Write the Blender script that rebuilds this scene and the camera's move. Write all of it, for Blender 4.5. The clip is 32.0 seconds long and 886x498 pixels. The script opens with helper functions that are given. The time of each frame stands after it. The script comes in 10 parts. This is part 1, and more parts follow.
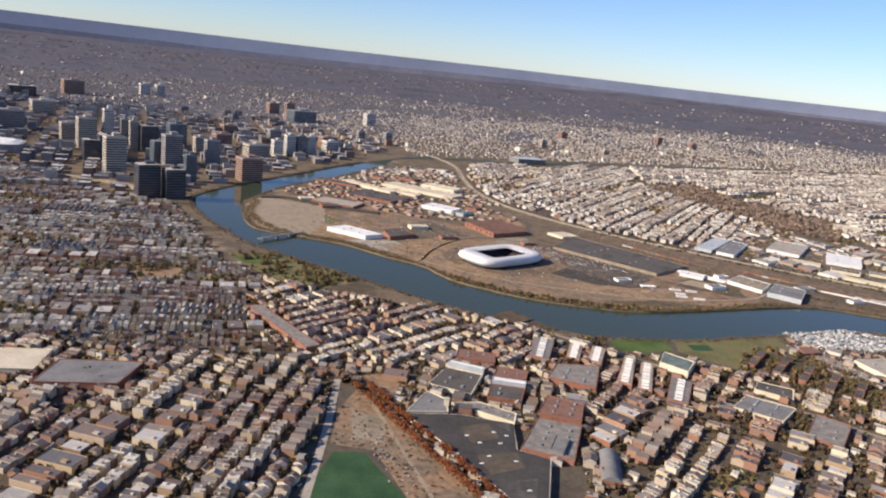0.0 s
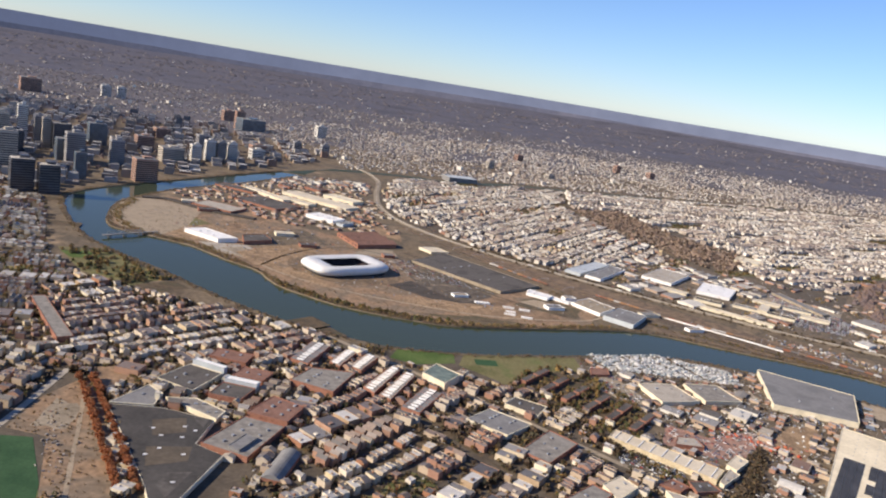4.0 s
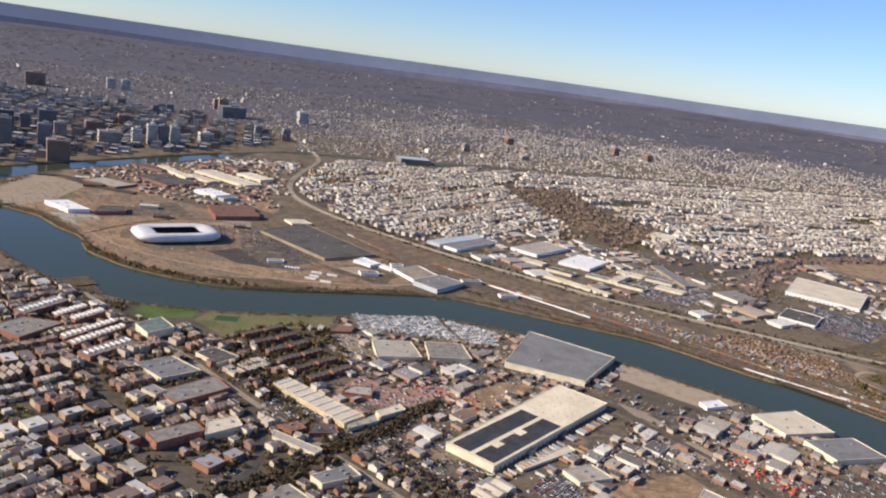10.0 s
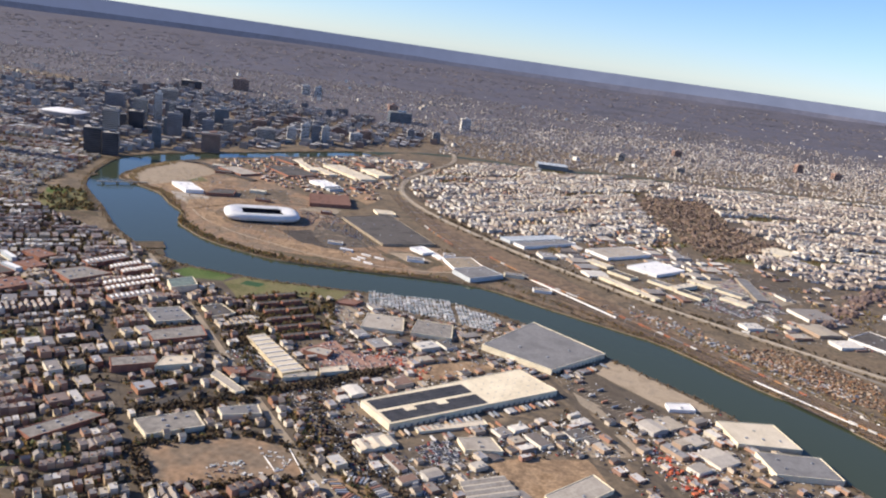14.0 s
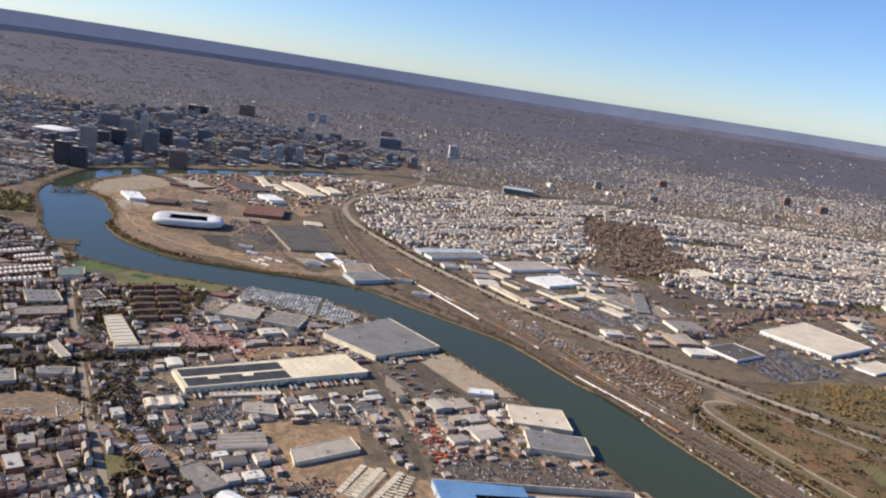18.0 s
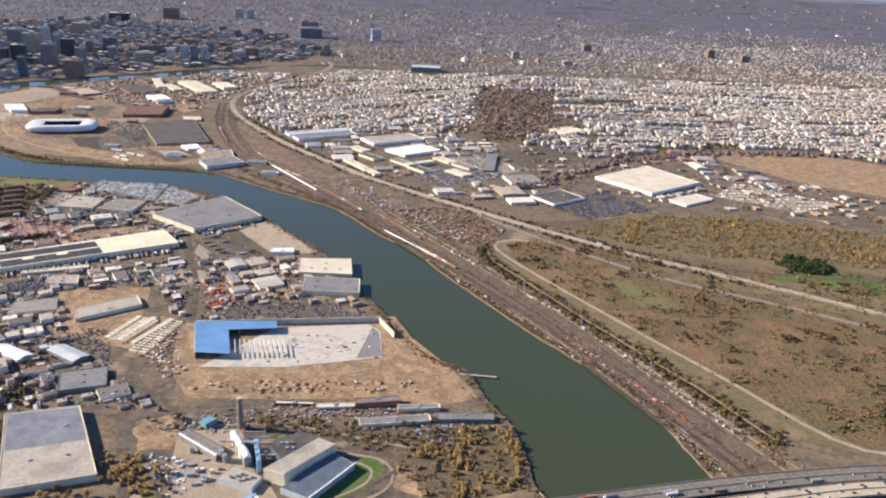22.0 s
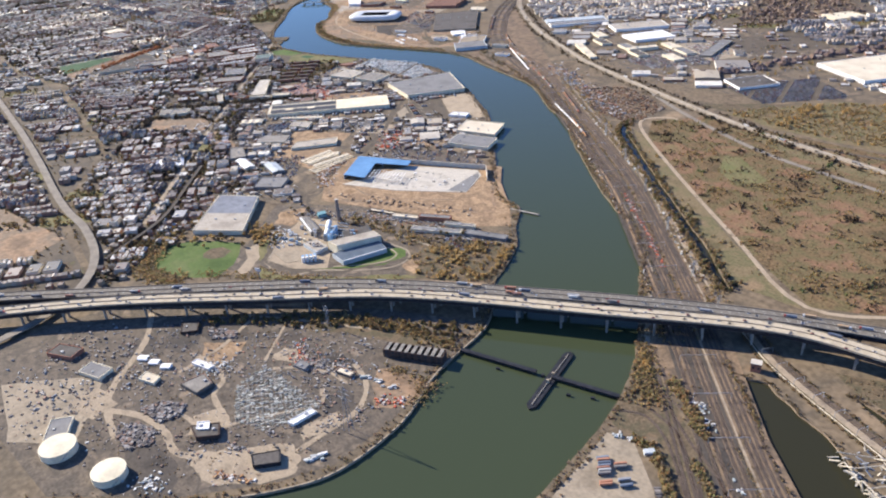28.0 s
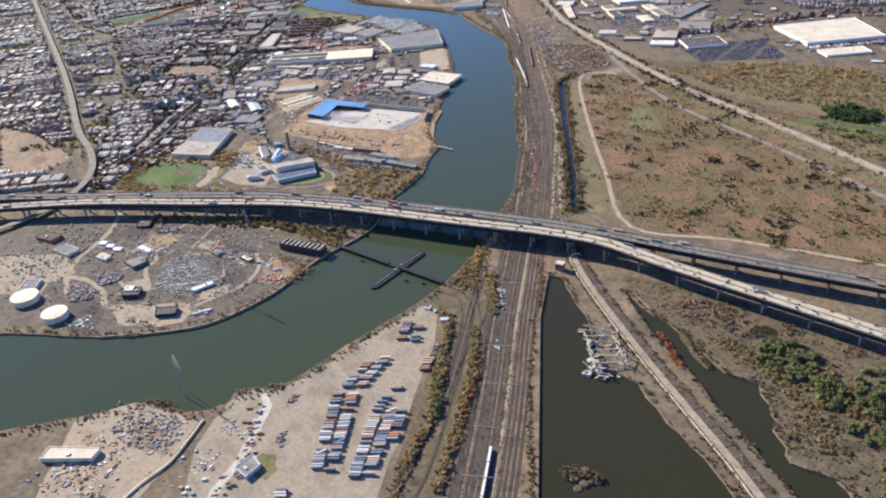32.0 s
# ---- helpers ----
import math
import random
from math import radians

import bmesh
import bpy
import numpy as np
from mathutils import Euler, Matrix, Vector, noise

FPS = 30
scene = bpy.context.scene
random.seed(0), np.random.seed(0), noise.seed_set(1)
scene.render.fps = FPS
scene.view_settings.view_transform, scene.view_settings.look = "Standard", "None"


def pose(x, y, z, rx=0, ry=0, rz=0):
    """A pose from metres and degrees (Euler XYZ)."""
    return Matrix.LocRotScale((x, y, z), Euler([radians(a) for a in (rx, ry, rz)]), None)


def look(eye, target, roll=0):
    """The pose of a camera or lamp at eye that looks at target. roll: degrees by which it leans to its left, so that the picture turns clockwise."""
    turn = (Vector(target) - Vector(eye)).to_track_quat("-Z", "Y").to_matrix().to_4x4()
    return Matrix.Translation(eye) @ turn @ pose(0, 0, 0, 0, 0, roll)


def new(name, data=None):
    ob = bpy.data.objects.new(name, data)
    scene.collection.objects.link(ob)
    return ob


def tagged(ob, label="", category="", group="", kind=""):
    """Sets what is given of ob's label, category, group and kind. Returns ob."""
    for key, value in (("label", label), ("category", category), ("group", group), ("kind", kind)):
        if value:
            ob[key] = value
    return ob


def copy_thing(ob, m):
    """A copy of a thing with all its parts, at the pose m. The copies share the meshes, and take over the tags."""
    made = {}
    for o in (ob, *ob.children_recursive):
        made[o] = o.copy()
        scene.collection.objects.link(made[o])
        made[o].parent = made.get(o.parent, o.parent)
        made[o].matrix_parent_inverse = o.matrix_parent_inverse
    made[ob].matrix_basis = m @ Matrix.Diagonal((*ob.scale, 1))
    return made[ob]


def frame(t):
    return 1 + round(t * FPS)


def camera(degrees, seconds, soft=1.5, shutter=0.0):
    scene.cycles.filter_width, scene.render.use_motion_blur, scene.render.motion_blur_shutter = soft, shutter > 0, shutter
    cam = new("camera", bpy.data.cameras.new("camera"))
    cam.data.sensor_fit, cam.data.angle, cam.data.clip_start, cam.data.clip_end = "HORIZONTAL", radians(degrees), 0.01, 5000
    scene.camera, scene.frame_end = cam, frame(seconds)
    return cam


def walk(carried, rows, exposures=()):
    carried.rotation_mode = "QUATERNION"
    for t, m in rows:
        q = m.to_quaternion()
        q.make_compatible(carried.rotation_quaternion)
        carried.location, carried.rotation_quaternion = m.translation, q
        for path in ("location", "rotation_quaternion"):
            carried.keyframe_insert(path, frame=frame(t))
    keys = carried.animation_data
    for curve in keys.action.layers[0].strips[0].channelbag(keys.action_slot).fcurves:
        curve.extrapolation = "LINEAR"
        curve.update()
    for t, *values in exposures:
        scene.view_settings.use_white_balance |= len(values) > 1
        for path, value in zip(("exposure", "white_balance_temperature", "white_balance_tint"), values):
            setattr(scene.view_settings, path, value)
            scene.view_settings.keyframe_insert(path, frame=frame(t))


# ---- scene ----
cam = camera(58.96, 32.0, 2.1)
PATH = [
    (0, (0.03, 0.00, 144.50), (0.288, 9.723, 142.165), 6.33),
    (0.5, (14.42, -0.53, 145.83), (14.766, 9.223, 143.661), 7.26),
    (1, (29.15, -1.16, 147.15), (29.475, 8.607, 145.009), 8.46),
    (1.5, (44.17, -1.84, 148.45), (44.331, 7.932, 146.330), 9.02),
    (2, (59.46, -2.55, 149.74), (59.725, 7.219, 147.642), 10.17),
    (2.5, (74.99, -3.28, 151.01), (75.105, 6.493, 148.907), 9.21),
    (3, (90.75, -4.00, 152.26), (90.863, 5.773, 150.154), 9.07),
    (3.5, (106.70, -4.70, 153.48), (106.861, 5.082, 151.388), 9.29),
    (5.5, (172.08, -6.93, 158.08), (172.056, 2.827, 155.904), 8.42),
    (6, (188.74, -7.31, 159.15), (188.145, 2.416, 156.895), 6.87),
    (6.5, (205.49, -7.59, 160.20), (205.228, 2.165, 158.028), 8.55),
    (7, (222.32, -7.79, 161.22), (221.939, 1.978, 159.096), 8.38),
    (7.5, (239.22, -7.88, 162.21), (238.760, 1.897, 160.184), 8.53),
    (8, (256.18, -7.89, 163.18), (255.819, 1.884, 161.075), 8.04),
    (8.5, (273.20, -7.79, 164.12), (272.733, 1.961, 161.960), 7.42),
    (9, (290.25, -7.60, 165.04), (289.620, 2.109, 162.738), 6.97),
    (9.5, (307.35, -7.32, 165.94), (306.588, 2.380, 163.626), 7.31),
    (10, (324.48, -6.94, 166.83), (323.665, 2.748, 164.507), 7.87),
    (10.5, (341.63, -6.48, 167.70), (340.307, 3.166, 165.438), 6.92),
    (11, (358.81, -5.94, 168.56), (357.437, 3.712, 166.344), 7.11),
    (11.5, (376.01, -5.32, 169.41), (374.514, 4.271, 167.022), 7.09),
    (12, (393.22, -4.63, 170.26), (390.318, 4.691, 168.106), 8.04),
    (12.5, (410.45, -3.88, 171.11), (406.926, 5.241, 168.993), 7.77),
    (13, (427.68, -3.06, 171.96), (424.202, 6.056, 169.777), 8.29),
    (13.5, (444.94, -2.19, 172.81), (441.482, 6.907, 170.518), 7.67),
    (14, (462.20, -1.28, 173.67), (458.733, 7.757, 171.150), 7.78),
    (14.5, (479.47, -0.32, 174.54), (476.121, 8.754, 172.015), 8.74),
    (16.5, (548.69, 3.80, 178.21), (544.505, 12.528, 175.707), 8.78),
    (17, (566.03, 4.88, 179.18), (561.900, 13.649, 176.732), 7.68),
    (17.5, (583.39, 5.97, 180.18), (579.122, 14.679, 177.742), 8.43),
    (18, (600.76, 7.07, 181.21), (596.682, 15.934, 179.016), 8.46),
    (18.5, (618.16, 8.18, 182.27), (613.872, 16.873, 179.791), 7.04),
    (19, (635.57, 9.30, 183.36), (631.399, 18.053, 180.896), 5.20),
    (19.5, (653.00, 10.43, 184.49), (648.885, 19.233, 182.114), 6.03),
    (20, (670.45, 11.58, 185.65), (666.497, 20.495, 183.455), 7.52),
    (20.5, (687.93, 12.74, 186.85), (684.306, 21.846, 184.873), 5.65),
    (21, (705.42, 13.92, 188.08), (701.944, 22.859, 185.259), 4.93),
    (21.5, (722.93, 15.13, 189.35), (719.381, 23.903, 186.129), 5.37),
    (22, (740.47, 16.38, 190.65), (736.728, 24.951, 187.118), 3.20),
    (22.5, (758.02, 17.67, 191.99), (754.078, 26.097, 188.311), 1.84),
    (23, (775.59, 19.03, 193.35), (771.592, 27.243, 189.271), 2.40),
    (23.5, (793.17, 20.47, 194.75), (788.854, 28.340, 190.334), 0.64),
    (24, (810.76, 22.00, 196.17), (804.710, 29.028, 192.414), -0.34),
    (24.5, (828.35, 23.65, 197.61), (821.646, 29.752, 193.391), -2.09),
    (25, (845.94, 25.43, 199.07), (839.201, 31.443, 194.783), -2.31),
    (25.5, (863.53, 27.37, 200.54), (856.735, 33.182, 196.065), -2.61),
    (26, (881.11, 29.51, 202.02), (874.274, 35.228, 197.491), -2.90),
    (26.5, (898.66, 31.86, 203.50), (891.797, 37.375, 198.771), -3.19),
    (28.5, (968.48, 44.16, 209.29), (961.123, 49.085, 204.643), -3.62),
    (29, (985.78, 48.17, 210.66), (978.555, 53.297, 206.016), -0.72),
    (29.5, (1002.98, 52.64, 211.97), (996.101, 58.098, 207.184), 0.89),
    (30, (1020.07, 57.63, 213.22), (1013.182, 63.127, 208.493), 2.16),
    (30.5, (1037.04, 63.20, 214.39), (1029.951, 68.588, 209.836), 1.05),
    (31, (1053.86, 69.41, 215.47), (1046.291, 73.825, 210.654), -2.23),
    (31.5, (1070.51, 76.32, 216.45), (1062.788, 80.339, 211.530), -5.26),
    (32, (1086.98, 84.00, 217.30), (1079.283, 87.991, 212.310), -5.18),
]
walk(cam, [(t, look(eye, target, roll)) for t, eye, target, roll in PATH],
     [(0.0, 0.2, 6400, 17), (3.0, 0.24, 6350, 16), (9.0, 0.2, 6300, 16), (13.0, 0.16, 6200, 15), (14.0, 0.42, 6200, 16), (17.0, 0.33, 6200, 15), (20.3, 0.1, 6250, 15), (21.8, 0.6, 6250, 15), (23.2, 0.68, 6050, 14), (24.0, 0.78, 5850, 13), (26.0, 0.8, 5950, 14), (29.0, 0.8, 5900, 14), (32.0, 0.72, 5850, 14)])

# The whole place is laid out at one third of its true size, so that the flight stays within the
# camera's range: a house front is about 2.5 m, a highway lane 1.2 m.

# ---- world and light ----
SUN_DIR = Vector((-0.83, -0.30, 0.48)).normalized()
world = bpy.data.worlds.new("sky")
scene.world = world
world.use_nodes = True
wn = world.node_tree
sky = wn.nodes.new("ShaderNodeTexSky")
sky.sky_type = "NISHITA"
sky.sun_disc = False
sky.sun_elevation = math.asin(SUN_DIR.z)
sky.sun_rotation = math.atan2(SUN_DIR.x, SUN_DIR.y)
sky.altitude = 900.0
sky.air_density, sky.dust_density, sky.ozone_density = 1.0, 0.05, 3.0
cool = wn.nodes.new("ShaderNodeMix")
cool.data_type, cool.blend_type = "RGBA", "MULTIPLY"
cool.inputs[0].default_value, cool.inputs[7].default_value = 1.0, (0.78, 0.92, 1.16, 1)
wn.links.new(sky.outputs[0], cool.inputs[6])
wn.links.new(cool.outputs[2], wn.nodes["Background"].inputs[0])
wn.nodes["Background"].inputs[1].default_value = 0.105
sun = new("sun", bpy.data.lights.new("sun", "SUN"))
sun.data.energy, sun.data.angle, sun.data.color = 6.2, radians(0.6), (1.0, 0.87, 0.65)
sun.matrix_world = look(SUN_DIR * 100, (0, 0, 0))


# ---- materials ----
def mat(name, cols, rough=0.9, scale=0.4, var="", amount=0.35, metal=0.0, bump=0.0, fine=5.0, spec=0.2):
    """Procedural surface: colours picked by place, by piece or by object, with coarse stains and fine grain."""
    m = bpy.data.materials.new(name)
    m.use_nodes = True
    nt = m.node_tree
    b = nt.nodes["Principled BSDF"]
    b.inputs["Roughness"].default_value, b.inputs["Metallic"].default_value = rough, metal
    b.inputs["Specular IOR Level"].default_value = spec
    geo = nt.nodes.new("ShaderNodeNewGeometry")
    n1, n2 = nt.nodes.new("ShaderNodeTexNoise"), nt.nodes.new("ShaderNodeTexNoise")
    for n, s, d in ((n1, scale, 5.0), (n2, scale * fine, 3.0)):
        n.inputs["Scale"].default_value, n.inputs["Detail"].default_value = s, d
        nt.links.new(geo.outputs["Position"], n.inputs["Vector"])
    ramp = nt.nodes.new("ShaderNodeValToRGB")
    el = ramp.color_ramp.elements
    while len(el) < len(cols):
        el.new(0.5)
    for i, c in enumerate(cols):
        if var:
            el[i].position = i / len(cols)
        else:
            el[i].position = 0.32 + 0.36 * i / max(1, len(cols) - 1)
        el[i].color = (*c, 1)
    if var:
        ramp.color_ramp.interpolation = "CONSTANT"
    if var == "island":
        nt.links.new(geo.outputs["Random Per Island"], ramp.inputs[0])
    elif var == "object":
        info = nt.nodes.new("ShaderNodeObjectInfo")
        nt.links.new(info.outputs["Random"], ramp.inputs[0])
    else:
        nt.links.new(n1.outputs[0], ramp.inputs[0])
    grey = nt.nodes.new("ShaderNodeMapRange")
    grey.inputs["From Min"].default_value, grey.inputs["From Max"].default_value = 0.3, 0.7
    grey.inputs["To Min"].default_value, grey.inputs["To Max"].default_value = 1 - amount, 1 + amount
    mul = nt.nodes.new("ShaderNodeMath")
    mul.operation = "MULTIPLY_ADD"
    mul.inputs[1].default_value, mul.inputs[2].default_value = 0.55, 0.225
    add = nt.nodes.new("ShaderNodeMath")
    add.operation = "MULTIPLY_ADD"
    add.inputs[1].default_value = 0.45
    nt.links.new(n2.outputs[0], mul.inputs[0])
    nt.links.new(n1.outputs[0], add.inputs[0])
    mul.inputs[2].default_value = 0.0
    nt.links.new(mul.outputs[0], add.inputs[2])
    nt.links.new(add.outputs[0], grey.inputs[0])
    mix = nt.nodes.new("ShaderNodeMix")
    mix.data_type, mix.blend_type = "RGBA", "MULTIPLY"
    mix.inputs[0].default_value = 1.0
    nt.links.new(ramp.outputs[0], mix.inputs[6])
    nt.links.new(grey.outputs[0], mix.inputs[7])
    nt.links.new(mix.outputs[2], b.inputs["Base Color"])
    if bump:
        bp = nt.nodes.new("ShaderNodeBump")
        bp.inputs["Strength"].default_value, bp.inputs["Distance"].default_value = 0.6, bump
        nt.links.new(n2.outputs[0], bp.inputs["Height"])
        nt.links.new(bp.outputs[0], b.inputs["Normal"])
    return m


M_GROUND = mat("town_ground", [(0.137, 0.104, 0.071), (0.189, 0.144, 0.093), (0.105, 0.085, 0.06), (0.221, 0.163, 0.103)], scale=0.025, fine=14, amount=0.5)
# the purple-grey of the far ground is distance haze mixed into its colour
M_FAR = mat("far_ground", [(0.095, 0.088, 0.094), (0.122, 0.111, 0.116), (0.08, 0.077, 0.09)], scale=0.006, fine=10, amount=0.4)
M_DIRT = mat("bare_earth", [(0.28, 0.185, 0.105), (0.36, 0.25, 0.15), (0.19, 0.13, 0.08), (0.32, 0.22, 0.13)], scale=0.07, fine=9, amount=0.5)
M_BROWN = mat("brownfield", [(0.2, 0.139, 0.09), (0.304, 0.203, 0.125), (0.173, 0.134, 0.095), (0.263, 0.183, 0.116)], scale=0.035, fine=10, amount=0.45)
M_MEADOW = mat("marsh_meadow", [(0.117, 0.09, 0.045), (0.184, 0.122, 0.063), (0.122, 0.101, 0.047), (0.18, 0.104, 0.061), (0.14, 0.108, 0.052)], scale=0.035, fine=18, amount=0.65)
M_REED = mat("reed_bed", [(0.096, 0.075, 0.048), (0.154, 0.115, 0.072), (0.082, 0.072, 0.043), (0.134, 0.096, 0.059)], scale=0.09, fine=10, amount=0.6)
M_GRASS = mat("mown_grass", [(0.065, 0.108, 0.026), (0.085, 0.128, 0.034), (0.105, 0.125, 0.045)], scale=0.06, fine=10)
M_TURF = mat("sports_turf", [(0.03, 0.075, 0.032), (0.045, 0.095, 0.042)], scale=0.1, fine=8, amount=0.2)
M_ROUGHGRASS = mat("rough_grass", [(0.13, 0.13, 0.05), (0.17, 0.15, 0.07), (0.11, 0.12, 0.045)], scale=0.06, fine=10, amount=0.4)
M_ASPH = mat("asphalt", [(0.085, 0.07, 0.054), (0.118, 0.096, 0.071), (0.068, 0.058, 0.046)], scale=0.06, fine=10, amount=0.3)
M_DARKASPH = mat("new_asphalt", [(0.06, 0.056, 0.052), (0.075, 0.069, 0.063)], scale=0.06, fine=10, amount=0.25)
M_PALE = mat("pale_paving", [(0.33, 0.29, 0.24), (0.4, 0.36, 0.3), (0.28, 0.25, 0.21)], scale=0.08, fine=10, amount=0.25)
M_CONC = mat("concrete", [(0.42, 0.38, 0.32), (0.5, 0.46, 0.39), (0.36, 0.33, 0.29)], scale=0.12, fine=9, amount=0.2)
M_ROADC = mat("concrete_road", [(0.2, 0.175, 0.143), (0.245, 0.215, 0.175), (0.17, 0.15, 0.125)], scale=0.1, fine=9, amount=0.22)
M_TRACK = mat("gravel_track", [(0.31, 0.248, 0.172), (0.38, 0.305, 0.215), (0.27, 0.22, 0.16)], scale=0.1, fine=9, amount=0.25)
M_BALLAST = mat("rail_ballast", [(0.166, 0.12, 0.079), (0.234, 0.167, 0.107), (0.114, 0.086, 0.061), (0.198, 0.137, 0.088)], scale=0.08, fine=10, amount=0.4)
M_RAIL = mat("rusty_rail", [(0.12, 0.085, 0.065), (0.16, 0.12, 0.1)], rough=0.6, scale=0.3)
M_BANK = mat("muddy_bank", [(0.16, 0.12, 0.085), (0.22, 0.17, 0.12), (0.12, 0.1, 0.075)], scale=0.1, fine=8, amount=0.4)
M_STEEL = mat("dark_steel", [(0.02, 0.022, 0.028), (0.035, 0.035, 0.04)], rough=0.6, scale=0.4, metal=0.2)
M_GALV = mat("galvanised_steel", [(0.3, 0.31, 0.32), (0.4, 0.41, 0.42)], rough=0.5, scale=0.4, metal=0.4)
M_WHITE = mat("white_cladding", [(0.72, 0.71, 0.68), (0.8, 0.79, 0.76)], rough=0.6, scale=0.2, amount=0.1)
M_CREAM = mat("cream_cladding", [(0.62, 0.55, 0.4), (0.7, 0.63, 0.47)], rough=0.7, scale=0.15, amount=0.15)
M_GREYROOF = mat("grey_membrane_roof", [(0.175, 0.172, 0.17), (0.215, 0.211, 0.207), (0.15, 0.148, 0.146)], scale=0.06, fine=9, amount=0.2)
M_DARKROOF = mat("dark_bitumen_roof", [(0.075, 0.068, 0.062), (0.11, 0.1, 0.09), (0.09, 0.08, 0.074)], scale=0.08, fine=9, amount=0.35)
M_TANROOF = mat("tan_membrane_roof", [(0.55, 0.48, 0.36), (0.62, 0.55, 0.43)], scale=0.08, fine=9, amount=0.15)
M_BLUEROOF = mat("blue_metal_roof", [(0.12, 0.24, 0.42), (0.14, 0.27, 0.46)], rough=0.45, scale=0.1, amount=0.15)
M_BLUECLAD = mat("pale_blue_cladding", [(0.4, 0.44, 0.46), (0.46, 0.49, 0.5)], rough=0.6, scale=0.2, amount=0.15)
M_CREAMROOF = mat("cream_membrane_roof", [(0.68, 0.59, 0.42), (0.75, 0.66, 0.48)], scale=0.08, fine=9, amount=0.15)
M_SOLAR = mat("solar_panels", [(0.046, 0.045, 0.046), (0.06, 0.058, 0.058)], rough=0.6, scale=0.2, spec=0.3)
M_BRICK = mat("red_brick", [(0.25, 0.11, 0.075), (0.31, 0.15, 0.1), (0.21, 0.1, 0.07)], scale=0.3, fine=9, amount=0.3)
M_ETFE = mat("white_roof_panels", [(0.6, 0.6, 0.59), (0.66, 0.66, 0.65)], rough=0.45, scale=0.1, amount=0.06)
M_GLASS = mat("dark_window_glass", [(0.02, 0.025, 0.03), (0.04, 0.045, 0.055)], rough=0.2, scale=0.1, spec=0.6)
M_SEAT = mat("dark_stadium_interior", [(0.04, 0.035, 0.04), (0.07, 0.05, 0.055)], scale=0.2)
# walls and roofs whose colour changes from house to house
WALLS = [(0.563, 0.482, 0.348), (0.651, 0.583, 0.446), (0.458, 0.363, 0.235), (0.669, 0.609, 0.492), (0.37, 0.271, 0.174), (0.546, 0.44, 0.273), (0.299, 0.152, 0.091), (0.598, 0.532, 0.424), (0.458, 0.389, 0.303), (0.238, 0.16, 0.114)]
ROOFS = [(0.164, 0.123, 0.094), (0.246, 0.197, 0.148), (0.107, 0.086, 0.078), (0.328, 0.279, 0.213), (0.197, 0.123, 0.086), (0.246, 0.23, 0.217), (0.139, 0.123, 0.115), (0.394, 0.353, 0.279), (0.09, 0.074, 0.07), (0.18, 0.156, 0.135)]
FLATS = [(0.268, 0.249, 0.232), (0.197, 0.186, 0.179), (0.464, 0.446, 0.411), (0.143, 0.134, 0.129), (0.357, 0.331, 0.295), (0.535, 0.508, 0.464), (0.232, 0.206, 0.179), (0.108, 0.102, 0.097), (0.402, 0.357, 0.286), (0.303, 0.295, 0.295)]
CARS = [(0.6, 0.6, 0.6), (0.05, 0.05, 0.055), (0.3, 0.31, 0.33), (0.7, 0.7, 0.68), (0.1, 0.12, 0.2), (0.3, 0.05, 0.04), (0.16, 0.16, 0.17), (0.45, 0.44, 0.4)]
LOADS = [(0.5, 0.48, 0.45), (0.15, 0.18, 0.23), (0.4, 0.39, 0.37), (0.38, 0.19, 0.12), (0.2, 0.23, 0.28), (0.28, 0.15, 0.11), (0.27, 0.28, 0.3), (0.44, 0.3, 0.18), (0.12, 0.14, 0.18), (0.34, 0.34, 0.34), (0.58, 0.56, 0.52), (0.2, 0.19, 0.18)]
LEAVES = [(0.16, 0.125, 0.07), (0.2, 0.14, 0.075), (0.11, 0.115, 0.05), (0.24, 0.15, 0.06), (0.16, 0.11, 0.075), (0.09, 0.1, 0.045), (0.3, 0.2, 0.07)]
M_WALL_I, M_ROOF_I, M_FLAT_I = mat("house_walls", WALLS, var="island", amount=0.15), mat("house_roofs", ROOFS, rough=0.6, var="island", amount=0.25, spec=0.5), mat("flat_roofs", FLATS, rough=0.62, var="island", amount=0.25, spec=0.5)
M_WALL_O, M_ROOF_O, M_FLAT_O = mat("house_wall", WALLS, var="object", amount=0.15), mat("house_roof", ROOFS, rough=0.6, var="object", amount=0.25, spec=0.5), mat("flat_roof", FLATS, rough=0.5, var="object", amount=0.25, spec=0.6)
M_CAR_O, M_CAR_I, M_LOAD_O = mat("car_paint", CARS, rough=0.35, var="object", amount=0.05, spec=0.5), mat("car_paints", CARS, rough=0.35, var="island", amount=0.05, spec=0.5), mat("trailer_paint", LOADS, rough=0.5, var="object", amount=0.15)
M_LOAD_I = mat("stock_pile_paints", LOADS + [(0.3, 0.2, 0.13), (0.2, 0.15, 0.11), (0.35, 0.3, 0.25)], rough=0.7, var="island", amount=0.3)
M_LEAF_I, M_LEAF_O = mat("autumn_leaves", LEAVES, var="island", amount=0.3), mat("autumn_crown", LEAVES, var="object", amount=0.3)
M_DARKSCRUB = mat("dark_autumn_scrub", [(0.075, 0.056, 0.036), (0.1, 0.07, 0.042), (0.06, 0.054, 0.034), (0.13, 0.085, 0.042), (0.085, 0.062, 0.045)], var="island", amount=0.3)
M_BARE = mat("bare_winter_crowns", [(0.13, 0.098, 0.09), (0.155, 0.11, 0.095), (0.115, 0.09, 0.088), (0.17, 0.115, 0.085)], var="island", amount=0.3)
M_EVER = mat("evergreen_leaves", [(0.05, 0.08, 0.035), (0.07, 0.1, 0.04), (0.09, 0.115, 0.05)], var="island", amount=0.3)
